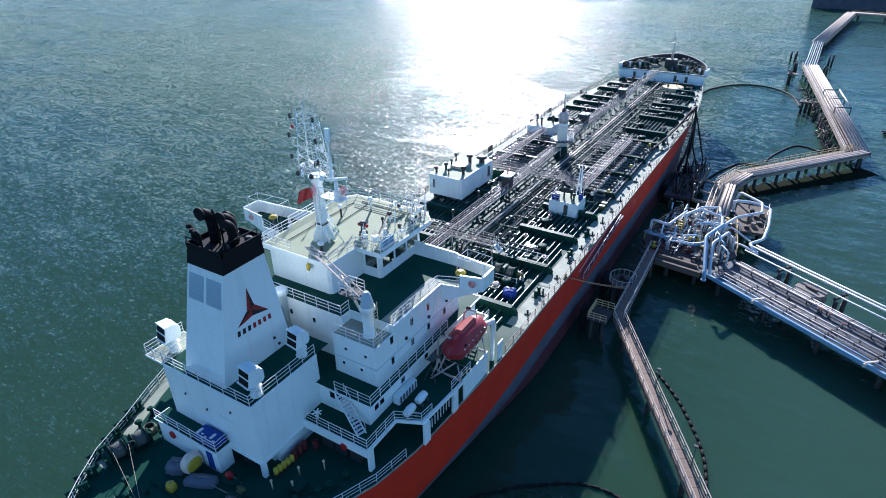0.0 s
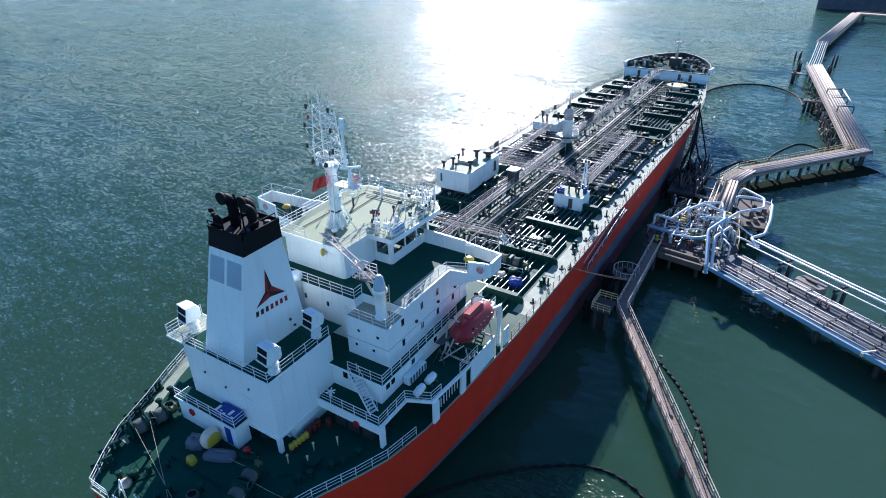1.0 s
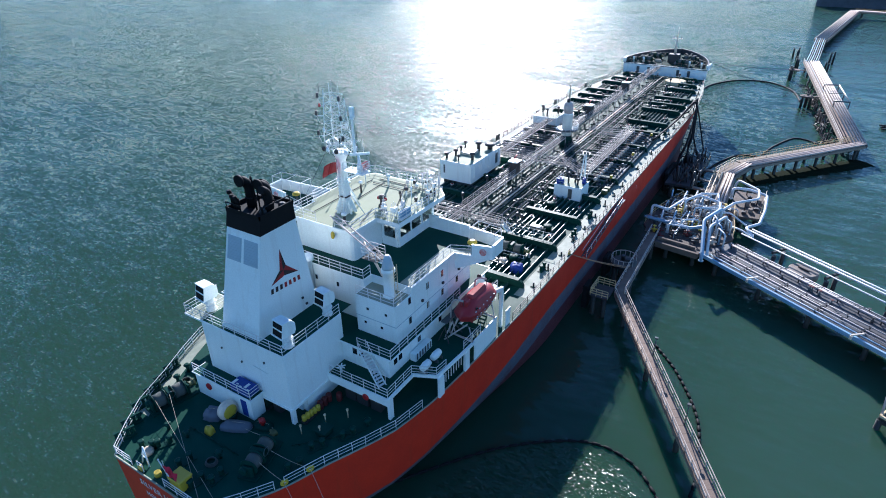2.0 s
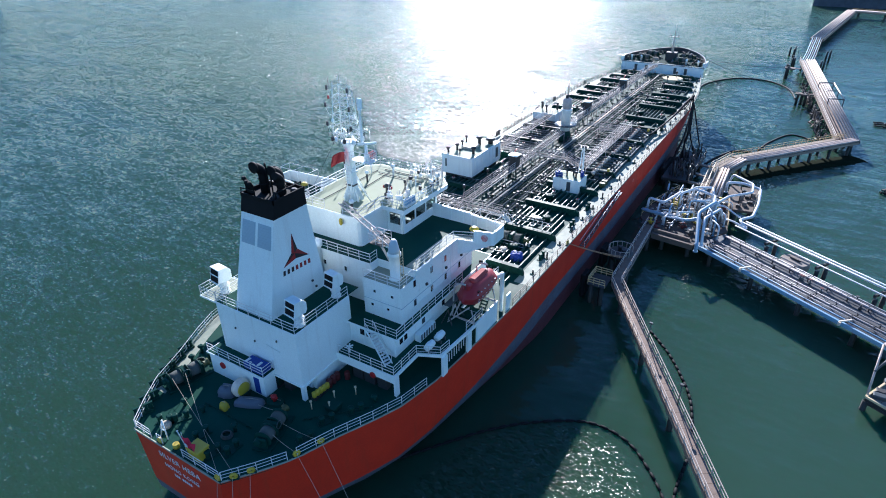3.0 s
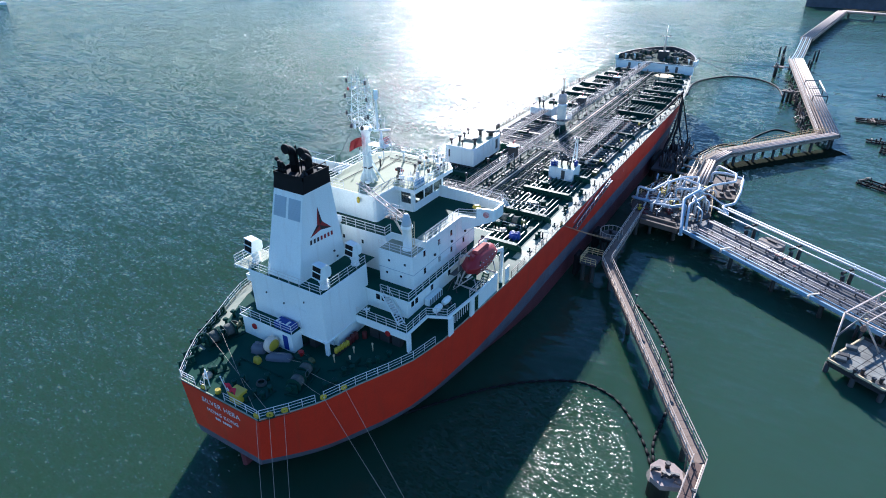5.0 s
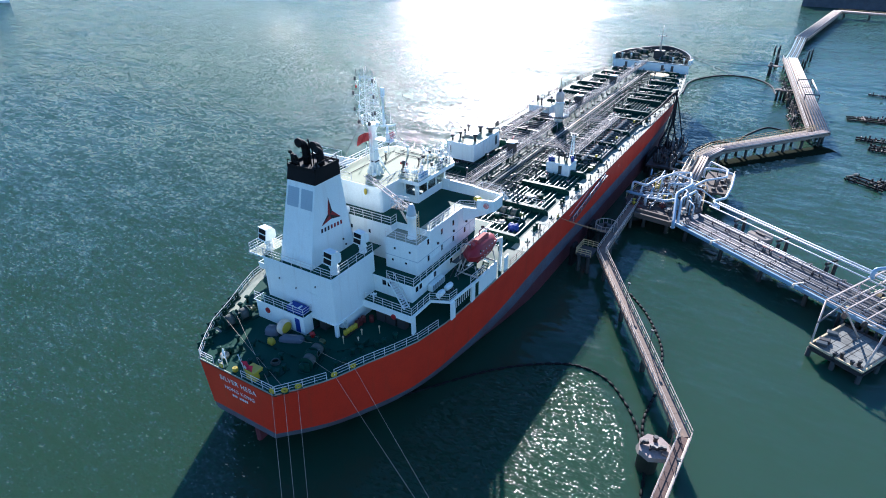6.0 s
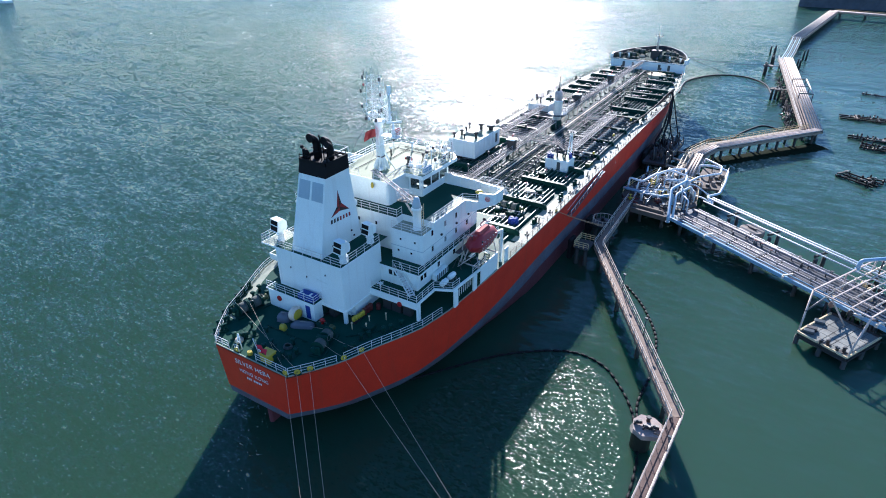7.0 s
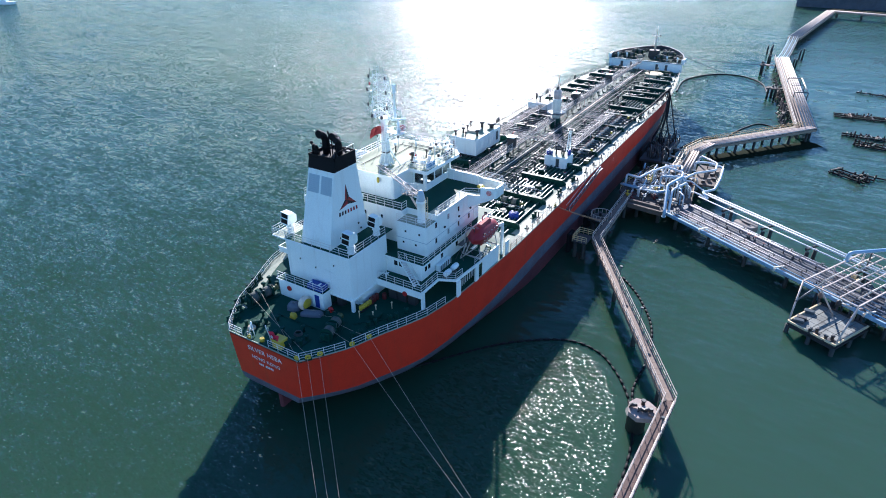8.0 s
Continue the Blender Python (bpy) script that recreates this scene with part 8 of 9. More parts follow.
for v, h, r, mt in pipes:
    a, b = pier_at(1.5, v), pier_at(62, v)
    ob = line("pier_pipe", [(*a, J + h), (*b, J + h)], r, mt, "weathered steel pipeline carried along the pier", 10, 7.0, "pier pipelines")
    for c in along([(*a, J + h), (*b, J + h)], 3.0 if r > 0.12 else 6.0):
        part("support", Mesh().box(c.x - 0.09, c.y - 0.09, J + 0.04, c.x + 0.09, c.y + 0.09, J + h - r * 0.4).bar((c.x - 0.16, c.y, J + h + r * 0.45), (c.x + 0.16, c.y, J + h + r * 0.45), 0.1, r * 0.8), DARK, ob)
for v, h, r in ((10.4, 0.8, 0.16), (12.2, 0.95, 0.25), (13.1, 0.95, 0.2)):
    a, b = pier_at(-0.5, v), pier_at(62, v)
    ob = line("pier_pipe", [(*a, J + h), (*b, J + h)], r, JETTYWHITE, "white pipeline carried beside the pier on brackets", 10, 12.0, "pier pipelines")
for u in np.arange(6, 62, 9.0):
    br = thing("pipe_bent", (*pier_at(u, 11.5), 0), "dark steel pile bent under the outer pipelines", "support", "pipe bents")
    for v in (10.6, 13.0):
        again("pier_leg", PILE_M, (*pier_at(u, v), 0), br)
    part("cap", strip(Mesh(), pier_at(u, 9.9), pier_at(u, 13.5), 0.34, J + 0.1, J + 0.5), DARK, br)
for u in (10, 26, 41):
    ob = thing("pier_bracket", (*pier_at(u, 0.3), J), "white lifting bracket bolted to the pier edge", "bracket", "pier brackets")
    part("arm", Mesh().bar((*pier_at(u - 0.6, -0.3), J + 0.3), (*pier_at(u + 0.2, 1.0), J + 0.6), 0.2, 0.18), PIPEWHITE, ob)
    part("foot", Mesh().bar((*pier_at(u - 0.6, -0.35), J - 0.1), (*pier_at(u - 0.6, 0.2), J - 0.1), 0.3, 0.5), PIPEWHITE, ob)
cx, cy = 44.6, 89.0
dol = thing("round_dolphin", (cx, cy, 0), "round concrete dolphin with dark fittings beside the pier", "dolphin")
part("cap", Mesh().spin([(2.0, 2.0), (2.2, 2.1), (2.2, 3.1), (2.05, 3.2)], (cx, cy, 0), 20), CONCRETE, dol)
for a in range(5):
    again("pier_leg", PILE_M, (cx + 1.4 * math.cos(a * 1.257), cy + 1.4 * math.sin(a * 1.257), -0.6), dol)
part("hook", Mesh().bar((cx - 0.8, cy + 0.6, 3.3), (cx + 0.7, cy - 0.5, 3.4), 0.3, 0.3), DARK, dol)
rnd = random.Random(3)
for i in range(16):
    u, v = rnd.uniform(3, 58), rnd.choice((4.4, 5.2, 1.5, 6.8))
    x, y = pier_at(u, v)
    simple("pier_valve", "small valve standing among the pier pipes", "valve", (x, y, J), [("body", Mesh().spin([(0.18, 0), (0.24, 0.3), (0.1, 0.5), (0.08, 0.9)], (x, y, J), 9), DARK if i % 2 else STEEL), ("wheel", Mesh().spin([(0.26, 0), (0.26, 0.05)], (x, y, J + 0.9), 10), DULLRED if i % 4 == 0 else DARK)], "pier valves")

# northern pipe trestle
TRPIPE = material("weathered_pinkish_pipe_paint", (0.66, 0.56, 0.48), 0.65, specular=0.25, second=(0.40, 0.32, 0.26), patch=0.9, patch_scale=0.8, streak=0.2, bump=0.01)
TR = ((0.4, 0.35, 0.22, TRPIPE), (1.0, 0.35, 0.22, TRPIPE), (1.6, 0.35, 0.22, TRPIPE))
span("pipe_trestle", "pile trestle with white pipes and a tan handrail", (27.9, 107.5), (27.2, 124.6), 4.4, PALEDECK, TR + ((-0.6, 0.3, 0.16, STEEL),), (-1.3, -2.1), TAN, 7.0)
span("pipe_trestle", "pile trestle with white pipes and a tan handrail", (27.2, 124.6), (29.6, 133.0), 4.4, PALEDECK, TR, (-1.3, -2.1), TAN, 7.0)
span("pipe_trestle", "pile trestle with white pipes and a tan handrail", (29.6, 133.0), (51.0, 161.0), 4.6, PALEDECK, ((0.5, 0.3, 0.25, TRPIPE), (1.2, 0.3, 0.25, TRPIPE), (1.9, 0.3, 0.22, TRPIPE)), (-1.2, -2.2), TAN, 7.0)
span("pipe_trestle", "wide pile trestle carrying parallel white pipes", (50.4, 159.6), (35.4, 258.0), 5.4, WALKDECK, tuple((o, 0.3, 0.22, TRPIPE) for o in (-0.3, 0.45, 1.15, 1.8, 2.4)) + ((-1.1, 0.25, 0.12, STEEL), (-1.7, 0.2, 0.1, RUST_BACKLIT)), (-2.6,), WALKRAIL, 9.0, 1.2)
span("pipe_trestle", "far pile trestle carrying parallel white pipes", (35.8, 312.0), (47.2, 417.0), 5.4, PALEDECK, tuple((o, 0.3, 0.28, TRPIPE) for o in (-1.8, -0.9, 0.0, 0.9, 1.8)), (), None, 12.0, beam=1.2)
span("pipe_trestle", "far pile trestle leading ashore", (47.2, 417.0), (130.0, 399.0), 4.6, PALEDECK, tuple((o, 0.3, 0.26, TRPIPE) for o in (-1.2, 0.0, 1.2)), (-2.2,), TAN, 14.0)
for k in range(6):                                   # pipes that drop under water between two trestles
    o = -1.7 + k * 0.75
    bend("sunken_pipe", [(35.3 + o * 0.95, 257.6, J + 0.3), (35.2 + o, 262.0, 2.2), (35.4 + o, 285.0, 1.2), (35.6 + o, 306.0, 2.4), (35.8 + o, 312.5, J + 0.3)], 0.22, STEEL if k % 2 else BLUESTEEL, "sagging pipe crossing between two trestles", "sagging pipes")
loop = thing("pipe_loop", (45, 203, J), "grey pipe hoop frame standing off the trestle", "frame")
lp_ = [(41.2, 213.4), (45.2, 215.2), (48.4, 194.4), (44.6, 193.6)]
for i in range(3):
    part("beam", Mesh().tube([(*lp_[i], J + 1.7), (*lp_[i + 1], J + 1.7)], 0.2, 8), STEEL if i != 1 else PIPEWHITE, loop)
for x, y in lp_ + [(46.8, 205.0)]:
    part("post", Mesh().tube([(x, y, -2), (x, y, J + 1.7)], 0.16, 7), DARK, loop)
part("beam", Mesh().tube([(43.0, 204.0, J + 1.4), (46.8, 205.0, J + 1.7)], 0.14, 7), STEEL, loop)
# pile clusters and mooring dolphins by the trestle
# low strip of weed, coloured near black for the trestle's shade as well
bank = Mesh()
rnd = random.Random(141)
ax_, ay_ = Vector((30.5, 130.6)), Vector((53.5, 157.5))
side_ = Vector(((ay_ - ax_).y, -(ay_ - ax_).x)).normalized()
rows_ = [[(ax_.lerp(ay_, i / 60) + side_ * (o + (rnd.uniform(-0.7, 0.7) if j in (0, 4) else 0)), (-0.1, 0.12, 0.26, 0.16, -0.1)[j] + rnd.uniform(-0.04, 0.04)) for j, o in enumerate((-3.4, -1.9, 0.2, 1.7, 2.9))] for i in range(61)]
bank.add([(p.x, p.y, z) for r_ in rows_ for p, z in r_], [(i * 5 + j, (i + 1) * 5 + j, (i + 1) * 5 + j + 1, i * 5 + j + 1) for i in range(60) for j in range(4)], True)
tagged(new("weed_shade_bank", bank.data("weed_shade_bank", material("weed_with_trestle_shade", (0.010, 0.018, 0.008), 0.95, specular=0.02, second=(0.014, 0.014, 0.008), patch=1.0, patch_scale=0.8, bump=0.15, grain=3))), "weed under the trestle, darkened in colour for its shade", "weed", "", "stuff")
rnd = random.Random(14)
for x, y, n in ((31.1, 240.0, 5), (37.4, 202.7, 5), (28.6, 283.0, 3), (30.6, 262.0, 3), (42.3, 277.0, 2), (41.4, 256.0, 2)):
    ob = thing("pile_cluster", (x, y, 0), "cluster of dark timber mooring piles in the water", "piles", "pile clusters")
    for i in range(n):
        q = again("timber_post", TIMBER_PILE, (x + rnd.uniform(-1.3, 1.3), y + rnd.uniform(-1.6, 1.6), 0), ob, rnd.uniform(0, 360))
        q.scale = (1, 1, rnd.uniform(0.8, 1.15))
    if n > 4:
        part("cap", Mesh().box(x - 1.7, y - 1.4, 3.3, x + 1.7, y + 1.4, 3.7, 0.1), TIMBER, ob, "dark weathered timber cap")
        part("plank", Mesh().bar((x + 1.5, y, 3.6), (x + 3.4, y + 0.4, 3.6), 0.8, 0.12), TIMBER, ob)
        for k in (-0.35, 0.35):
            part("rail", Mesh().tube([(x + 1.5, y + k, 4.6), (x + 3.4, y + 0.4 + k, 4.6)], 0.04, 5), WALKRAIL, ob)

fallen = thing("timber_wreckage", (42.5, 185, 0), "collapsed dark timbers and stumps along the old trestle", "wreckage")
rnd = random.Random(77)
for i in range(70):
    k = rnd.random() ** 1.6
    y = 168 + 62 * k
    x = 49.1 - 0.1524 * (y - 168) - rnd.uniform(2.9, 4.9 - 1.2 * k)
    if i % 3:
        a_, l_ = rnd.uniform(0, 6.28), rnd.uniform(1.2, 3.4)
        z_ = rnd.uniform(0.1, 0.9)
        part("fallen_timber", Mesh().bar((x, y, z_), (x + l_ * 0.6 * math.cos(a_), y + l_ * math.sin(a_), max(-0.2, z_ + rnd.uniform(-0.8, 1.4))), 0.28, 0.24), TIMBER if i % 2 else DARK, fallen)
    else:
        part("stump", Mesh().tube([(x, y, -1.5), (x + rnd.uniform(-0.2, 0.2), y, rnd.uniform(0.6, 2.9))], 0.26, 7, True, 0.2), PILE, fallen)

# dolphins by the hull and at the walkway's end
bd = thing("breasting_dolphin", (19.6, 77, 0), "breasting dolphin with a railed ring platform and dark fender", "dolphin")
part("cap", Mesh().spin([(1.5, 2.9), (2.0, 3.0), (2.05, 3.3), (2.0, 3.4)], (19.7, 77.0, 0), 20), DARK, bd, "dark steel cap with a grated top")
part("grating_ring", Mesh().spin([(1.55, 3.4), (2.05, 3.4), (2.05, 3.46), (1.55, 3.46)], (19.7, 77.0, 0), 20), GRATING, bd)
part("mooring_post", Mesh().spin([(0.35, 3.4), (0.3, 4.1), (0.42, 4.2), (0.3, 4.35)], (19.4, 77.4, 0), 12), DARK, bd)
for a in range(6):
    again("pier_leg", PILE_M, (19.7 + 1.5 * math.cos(a), 77 + 1.5 * math.sin(a), -0.6), bd)
rr = [(19.7 + 2.0 * math.cos(a), 77 + 2.0 * math.sin(a), 3.4) for a in np.linspace(0.6, 5.7, 14)]
hand_rail(rr, bd, WALKRAIL, WALKPOST, (1.05,), 1.5)
part("fender", Mesh().box(16.6, 75.6, 0.5, 17.4, 78.4, 4.0, 0.15), RUBBER, bd)
part("bracket", Mesh().bar((17.4, 77, 2.8), (18.4, 77, 2.8), 1.2, 0.8), DARK, bd)
part("mooring_hook", Mesh().box(19.9, 76.6, 3.4, 21.0, 77.4, 4.1, 0.1), DARK, bd)
ap = thing("access_platform", (19.6, 67, 0), "small tan-railed access platform beside the walkway", "platform")
part("deck", Mesh().box(18.3, 65.0, J - 0.25, 20.9, 68.6, J), DARK, ap)
hand_rail([(20.9, 65.0, J), (18.3, 65.0, J), (18.3, 68.6, J), (20.9, 68.6, J)], ap, TAN, YPOST, (0.4, 0.8, 1.2), 1.0)
for x, y in ((18.8, 65.4), (20.4, 65.4), (19.6, 68.2)):
    again("pier_leg", PILE_M, (x, y, 0), ap)
part("fender", Mesh().box(16.9, 65.6, 0.4, 17.6, 68.0, 4.2, 0.15), RUBBER, ap)
part("strut", Mesh().bar((17.5, 66.8, 2.6), (18.6, 66.8, 2.9), 0.6, 0.6), DARK, ap)
md = thing("mooring_dolphin", (40.9, 28.9, 0), "pale pinkish slab dolphin on a dark column with mooring hooks", "dolphin")
PINKSLAB = material("pale_pink_concrete", (0.46, 0.37, 0.32), 0.85, second=(0.30, 0.24, 0.21), patch=0.9, patch_scale=0.8, bump=0.05, grain=10)
part("cap", Mesh().prism([(39.3, 29.1), (39.7, 27.5), (40.9, 26.9), (42.7, 27.7), (43.0, 29.5), (41.4, 30.5), (39.9, 30.3)], 2.55, 3.2), PINKSLAB, md, "pale pinkish concrete cap")
part("column", Mesh().spin([(1.15, -3.0), (1.15, 2.3), (1.45, 2.55)], (40.6, 28.5, 0), 18), PILE, md, "dark wet steel column")
for x_, y_, a_ in ((40.0, 28.6, 0.4), (41.1, 28.3, -0.3), (41.9, 28.7, 0.1)):
    part("hook", Mesh().bar((x_ - 0.5 * math.cos(a_), y_ - 0.5 * math.sin(a_), 3.45), (x_ + 0.4 * math.cos(a_), y_ + 0.4 * math.sin(a_), 3.6), 0.3, 0.4).tube([(x_ - 0.4, y_ - 0.3, 3.2), (x_ - 0.1, y_ - 0.4, 4.0), (x_ + 0.3, y_ - 0.2, 3.6)], 0.1, 7), DARK, md)
part("bollard", Mesh().spin([(0.25, 3.2), (0.2, 3.65), (0.32, 3.75), (0.28, 3.9)], (40.9, 29.6, 0), 10), DARK, md)
part("hook_base", Mesh().box(41.9, 27.9, 3.2, 42.6, 28.6, 3.45, 0.05), RUST_BACKLIT, md, "rusty hook base plate")
part("lamp_post", Mesh().tube([(42.5, 30.0, 3.2), (42.5, 30.0, 5.2), (42.2, 30.2, 5.5)], 0.06, 6), GRATING, md)
part("gangway", Mesh().bar((42.6, 29.2, 3.25), (43.5, 29.6, 3.35), 1.0, 0.12), TIMBER, md)
part("lamp_post", Mesh().tube([(42.4, 30.6, 3.2), (42.4, 30.6, 5.2)], 0.06, 6), STEEL, md)
for (x, y) in ((30.0, 55.2), (43.9, 25.0), (36.0, 45.3)):
    ob = thing("walkway_lamp", (x, y, J), "slim walkway lamp post", "lamp post", "walkway lamps")
    part("pole", Mesh().tube([(x, y, J), (x, y, J + 3.0)], 0.06, 6), STEEL, ob)
    part("head", Mesh().box(x - 0.2, y - 0.15, J + 2.95, x + 0.2, y + 0.15, J + 3.15), STEEL, ob)

# loading platform with hoses hanging from the ship
lpf = thing("loading_platform", (19.5, 123, 0), "dark steel loading platform between ship and trestle", "platform")
part("deck", Mesh().prism([(17.2, 113.5), (22.6, 114.0), (22.8, 132.0), (18.6, 133.5), (17.0, 126.0)], J - 0.5, J), DARK, lpf)
for x, y in ((18.2, 115), (21.8, 115), (18.2, 122), (22, 122), (19.4, 131.5), (22, 131)):
    again("pier_leg", PILE_M, (x, y, 0), lpf)
hand_rail([(22.6, 114.2, J), (22.7, 131.8, J)], lpf, DARK, YPOST)
part("fender", Mesh().box(16.3, 116.0, 0.4, 17.1, 124.0, 4.6, 0.2), RUBBER, lpf)
for y in (114.5, 120, 126):
    part("link_beam", Mesh().bar((22.6, y, J - 0.3), (25.4, y - 0.5, J - 0.3), 1.0, 0.3), PALEDECK, lpf)
rnd = random.Random(23)
for i in range(44):
    x, y = rnd.uniform(17.6, 22.3), rnd.uniform(114.5, 131.0)
    h = rnd.uniform(0.8, 3.6)
    dx, dy = rnd.uniform(-1.2, 1.2), rnd.uniform(-1.8, 1.8)
    simple("loading_gear", "dark loading gear with crossing struts and pipes", "machinery", (x, y, J), [("post", Mesh().tube([(x, y, J), (x + dx * 0.3, y + dy * 0.3, J + h)], rnd.uniform(0.08, 0.22), 7), DARK), ("arm", Mesh().tube([(x + dx * 0.3, y + dy * 0.3, J + h), (x + dx, y + dy, J + h * rnd.uniform(0.3, 0.8)), (x + dx * 1.2, y + dy * 1.2, J + 0.1)], rnd.uniform(0.06, 0.16), 7), DARK if i % 3 else STEEL)], "loading gear")
for i in range(7):
    x0, y0 = ((13.2, 113.0), (13.4, 116.4), (14.3, 141.0), (14.5, 141.8), (14.2, 142.6), (14.6, 140.2), (14.4, 139.4))[i]
    hs = thing("loading_hose", (x0, y0, M + 1), "thick black rubber loading hose hanging over the ship's side", "hose", "loading hoses")
    pk = Vector((15.75 + 0.06 * i, 141.4 - 0.35 * i, M + 3.2))
    foot = Vector((17.6 + 0.35 * (i % 4), 133.4 - 2.3 * i, 3.8))
    pts = [Vector((x0, y0, M + 1.0)), Vector((x0, y0, M + 1.0)).lerp(pk, 0.5) + Vector((0.2, 0, 0.2 if i > 1 else -0.5)), pk, pk + Vector((0.55, -0.3, -1.2)), (pk + Vector((0.75, 0, -1.4))).lerp(foot, 0.55) + Vector((0.1 * (i % 3), 0, -0.3)), foot + Vector((-0.3, 0.3, 1.8)), foot]
    fine = []
    for k in range(len(pts) - 1):
        for t in (0, 0.34, 0.67):
            a = pts[max(k - 1, 0)]
            b, c, d = pts[k], pts[k + 1], pts[min(k + 2, len(pts) - 1)]
            fine.append(0.5 * ((2 * b) + (c - a) * t + (2 * a - 5 * b + 4 * c - d) * t * t + (3 * b - a - 3 * c + d) * t ** 3))
    fine.append(pts[-1])
    part("hose", Mesh().tube(fine, 0.17, 9), RUBBER, hs)
    part("coupling", Mesh().spin([(0.28, -0.2), (0.28, 0.2)], tuple(pts[0]), 10, "x"), STEEL, hs)
gy = thing("hose_gantry", (15.2, 139.0, M), "dark hose-handling frame leaning over the deck edge", "frame")
for a, b in (((13.4, 128.0, M), (15.9, 141.5, M + 3.2)), ((15.6, 141.9, M), (15.9, 141.5, M + 3.2)), ((14.0, 137.0, M), (15.9, 141.5, M + 3.2))):
    part("strut", Mesh().tube([a, b], 0.12, 7), DARK, gy)
part("hose", Mesh().tube([(15.9, 141.5, M + 3.2), (16.6, 141.3, M + 1.0), (17.2, 139.0, 6.0), (19.6, 133.0, 3.6)], 0.16, 8), RUBBER, gy)
part("hose", Mesh().tube([(15.9, 141.5, M + 3.2), (16.9, 142.0, M), (20.6, 134.2, 4.8), (20.6, 133.8, 3.4)], 0.14, 8), RUBBER, gy)
part("hose", Mesh().tube([(15.9, 141.5, M + 3.2), (15.7, 136.0, M + 1.8), (13.5, 128.5, M + 1.2)], 0.14, 8), RUBBER, gy)

# service platform and its pipe frame by the pier
SLAB = material("grey_weathered_slab", (0.25, 0.26, 0.235), 0.85, second=(0.15, 0.15, 0.135), patch=1.0, patch_scale=0.6, bump=0.04, grain=12, island=0.2)
sv = thing("service_platform", (59.6, 62, 0), "low concrete-slab platform with a yellow kerb on dark piles", "platform")
q = [(54.6, 59.8), (60.8, 56.6), (64.9, 64.3), (58.6, 67.6)]
part("base", Mesh().prism(q, 1.45, 1.75), DARK, sv)
ux, uy = Vector((6.2, -3.2)) / 5, Vector((4.0, 7.7)) / 6
for i in range(5):
    for j in range(6):
        o = Vector(q[0]) + ux * i + uy * j
        ring = [tuple(o + ux * a + uy * b) for a, b in ((0.03, 0.03), (0.97, 0.03), (0.97, 0.97), (0.03, 0.97))]
        part("slab", Mesh().prism(ring, 1.75, 1.84), SLAB, sv)
for i in range(4):
    a, b = q[i], q[(i + 1) % 4]
    part("kerb", Mesh().bar((*a, 2.0), (*b, 2.0), 0.22, 0.28), CREAM if i in (0, 1, 3) else DARK, sv, "weathered yellow kerb beam")
    part("fender_beam", Mesh().bar((*a, 1.3), (*b, 1.3), 0.3, 0.3), DARK, sv)
    again("pier_leg", PILE_M, (a[0] * 0.97 + 59.7 * 0.03, a[1] * 0.97 + 62 * 0.03, -1.6), sv)
    c = (Vector(a) + Vector(b)) / 2
    again("pier_leg", PILE_M, (c.x, c.y, -1.6), sv)
for x, y in ((58.0, 58.6), (60.0, 57.8)):
    bollard((x, y, 1.84), 30, DARK, "dark iron bollard on the service platform")
for k, (x, y) in enumerate(((56.3, 61.6), (57.2, 64.0), (56.0, 60.6))):
    simple("platform_box", "dark steel bin lying on the service platform", "bin", (x, y, 1.84), [("box", Mesh().box(x - 0.7, y - 0.4, 1.84, x + 0.7, y + 0.5, 2.3, 0.08), STEEL if k else DARK)], "platform bins")
fr = thing("pipe_rack", (60, 70, 0), "open white steel pipe rack frame over the service platform", "frame")
FZ = 6.5
fa, fb = Vector((55.2, 65.0)), Vector((62.4, 61.1))
back = Vector((8.2, 15.4))
grid = [[fa.lerp(fb, i / 3) + back * (j / 6) for i in range(4)] for j in range(7)]
for j in range(7):
    part("cross_beam", Mesh().bar((*grid[j][0], FZ), (*grid[j][3], FZ), 0.2 if j in (0, 6) else 0.11, 0.2 if j in (0, 6) else 0.12), TRPIPE, fr)
for i in range(4):
    part("long_beam", Mesh().bar((*grid[0][i], FZ), (*grid[6][i], FZ), 0.2 if i in (0, 3) else 0.16, 0.2), TRPIPE, fr)
for (gx, gy_), (x, y, z) in ((tuple(fa), (54.7, 59.9, 1.8)), (tuple(fb), (60.9, 57.0, 1.8)), (tuple(fb), (62.9, 64.8, 1.8)), (tuple(grid[6][0]), (63.2, 80.0, J)), (tuple(grid[6][3]), (70.4, 76.4, J)), (tuple(grid[3][3]), (66.6, 68.4, 0.0)), (tuple(grid[0][1]), (60.4, 65.2, 1.8)), (tuple(grid[3][0]), (59.4, 72.6, J))):
    part("leg", Mesh().tube([(gx, gy_, FZ), (x, y, z)], 0.13, 8), TRPIPE, fr)
part("brace", Mesh().tube([(54.9, 62.3, 4.2), (58.4, 70.2, 4.6)], 0.13, 7), STEEL, fr)
bend("rack_hoop", [(*grid[4][0], FZ), (*(grid[4][0] + Vector((0.1, 0.2))), FZ + 1.4), (*(grid[6][1] + Vector((1.2, 1.0))), FZ + 1.6), (*(grid[6][1] + Vector((1.3, 1.0))), J)], 0.44, BLUESTEEL, "pale blue pipe hoop rising over the rack")
for i in range(3):
    a, b = grid[1][i].lerp(grid[1][i + 1], 0.5), grid[6][i].lerp(grid[6][i + 1], 0.5)
    line("rack_pipe", [(*a, FZ - 0.35), (*b, FZ - 0.35)], 0.18, PIPEWHITE, "white pipe carried in the rack", 8, 0, "rack pipes")
rnd = random.Random(77)
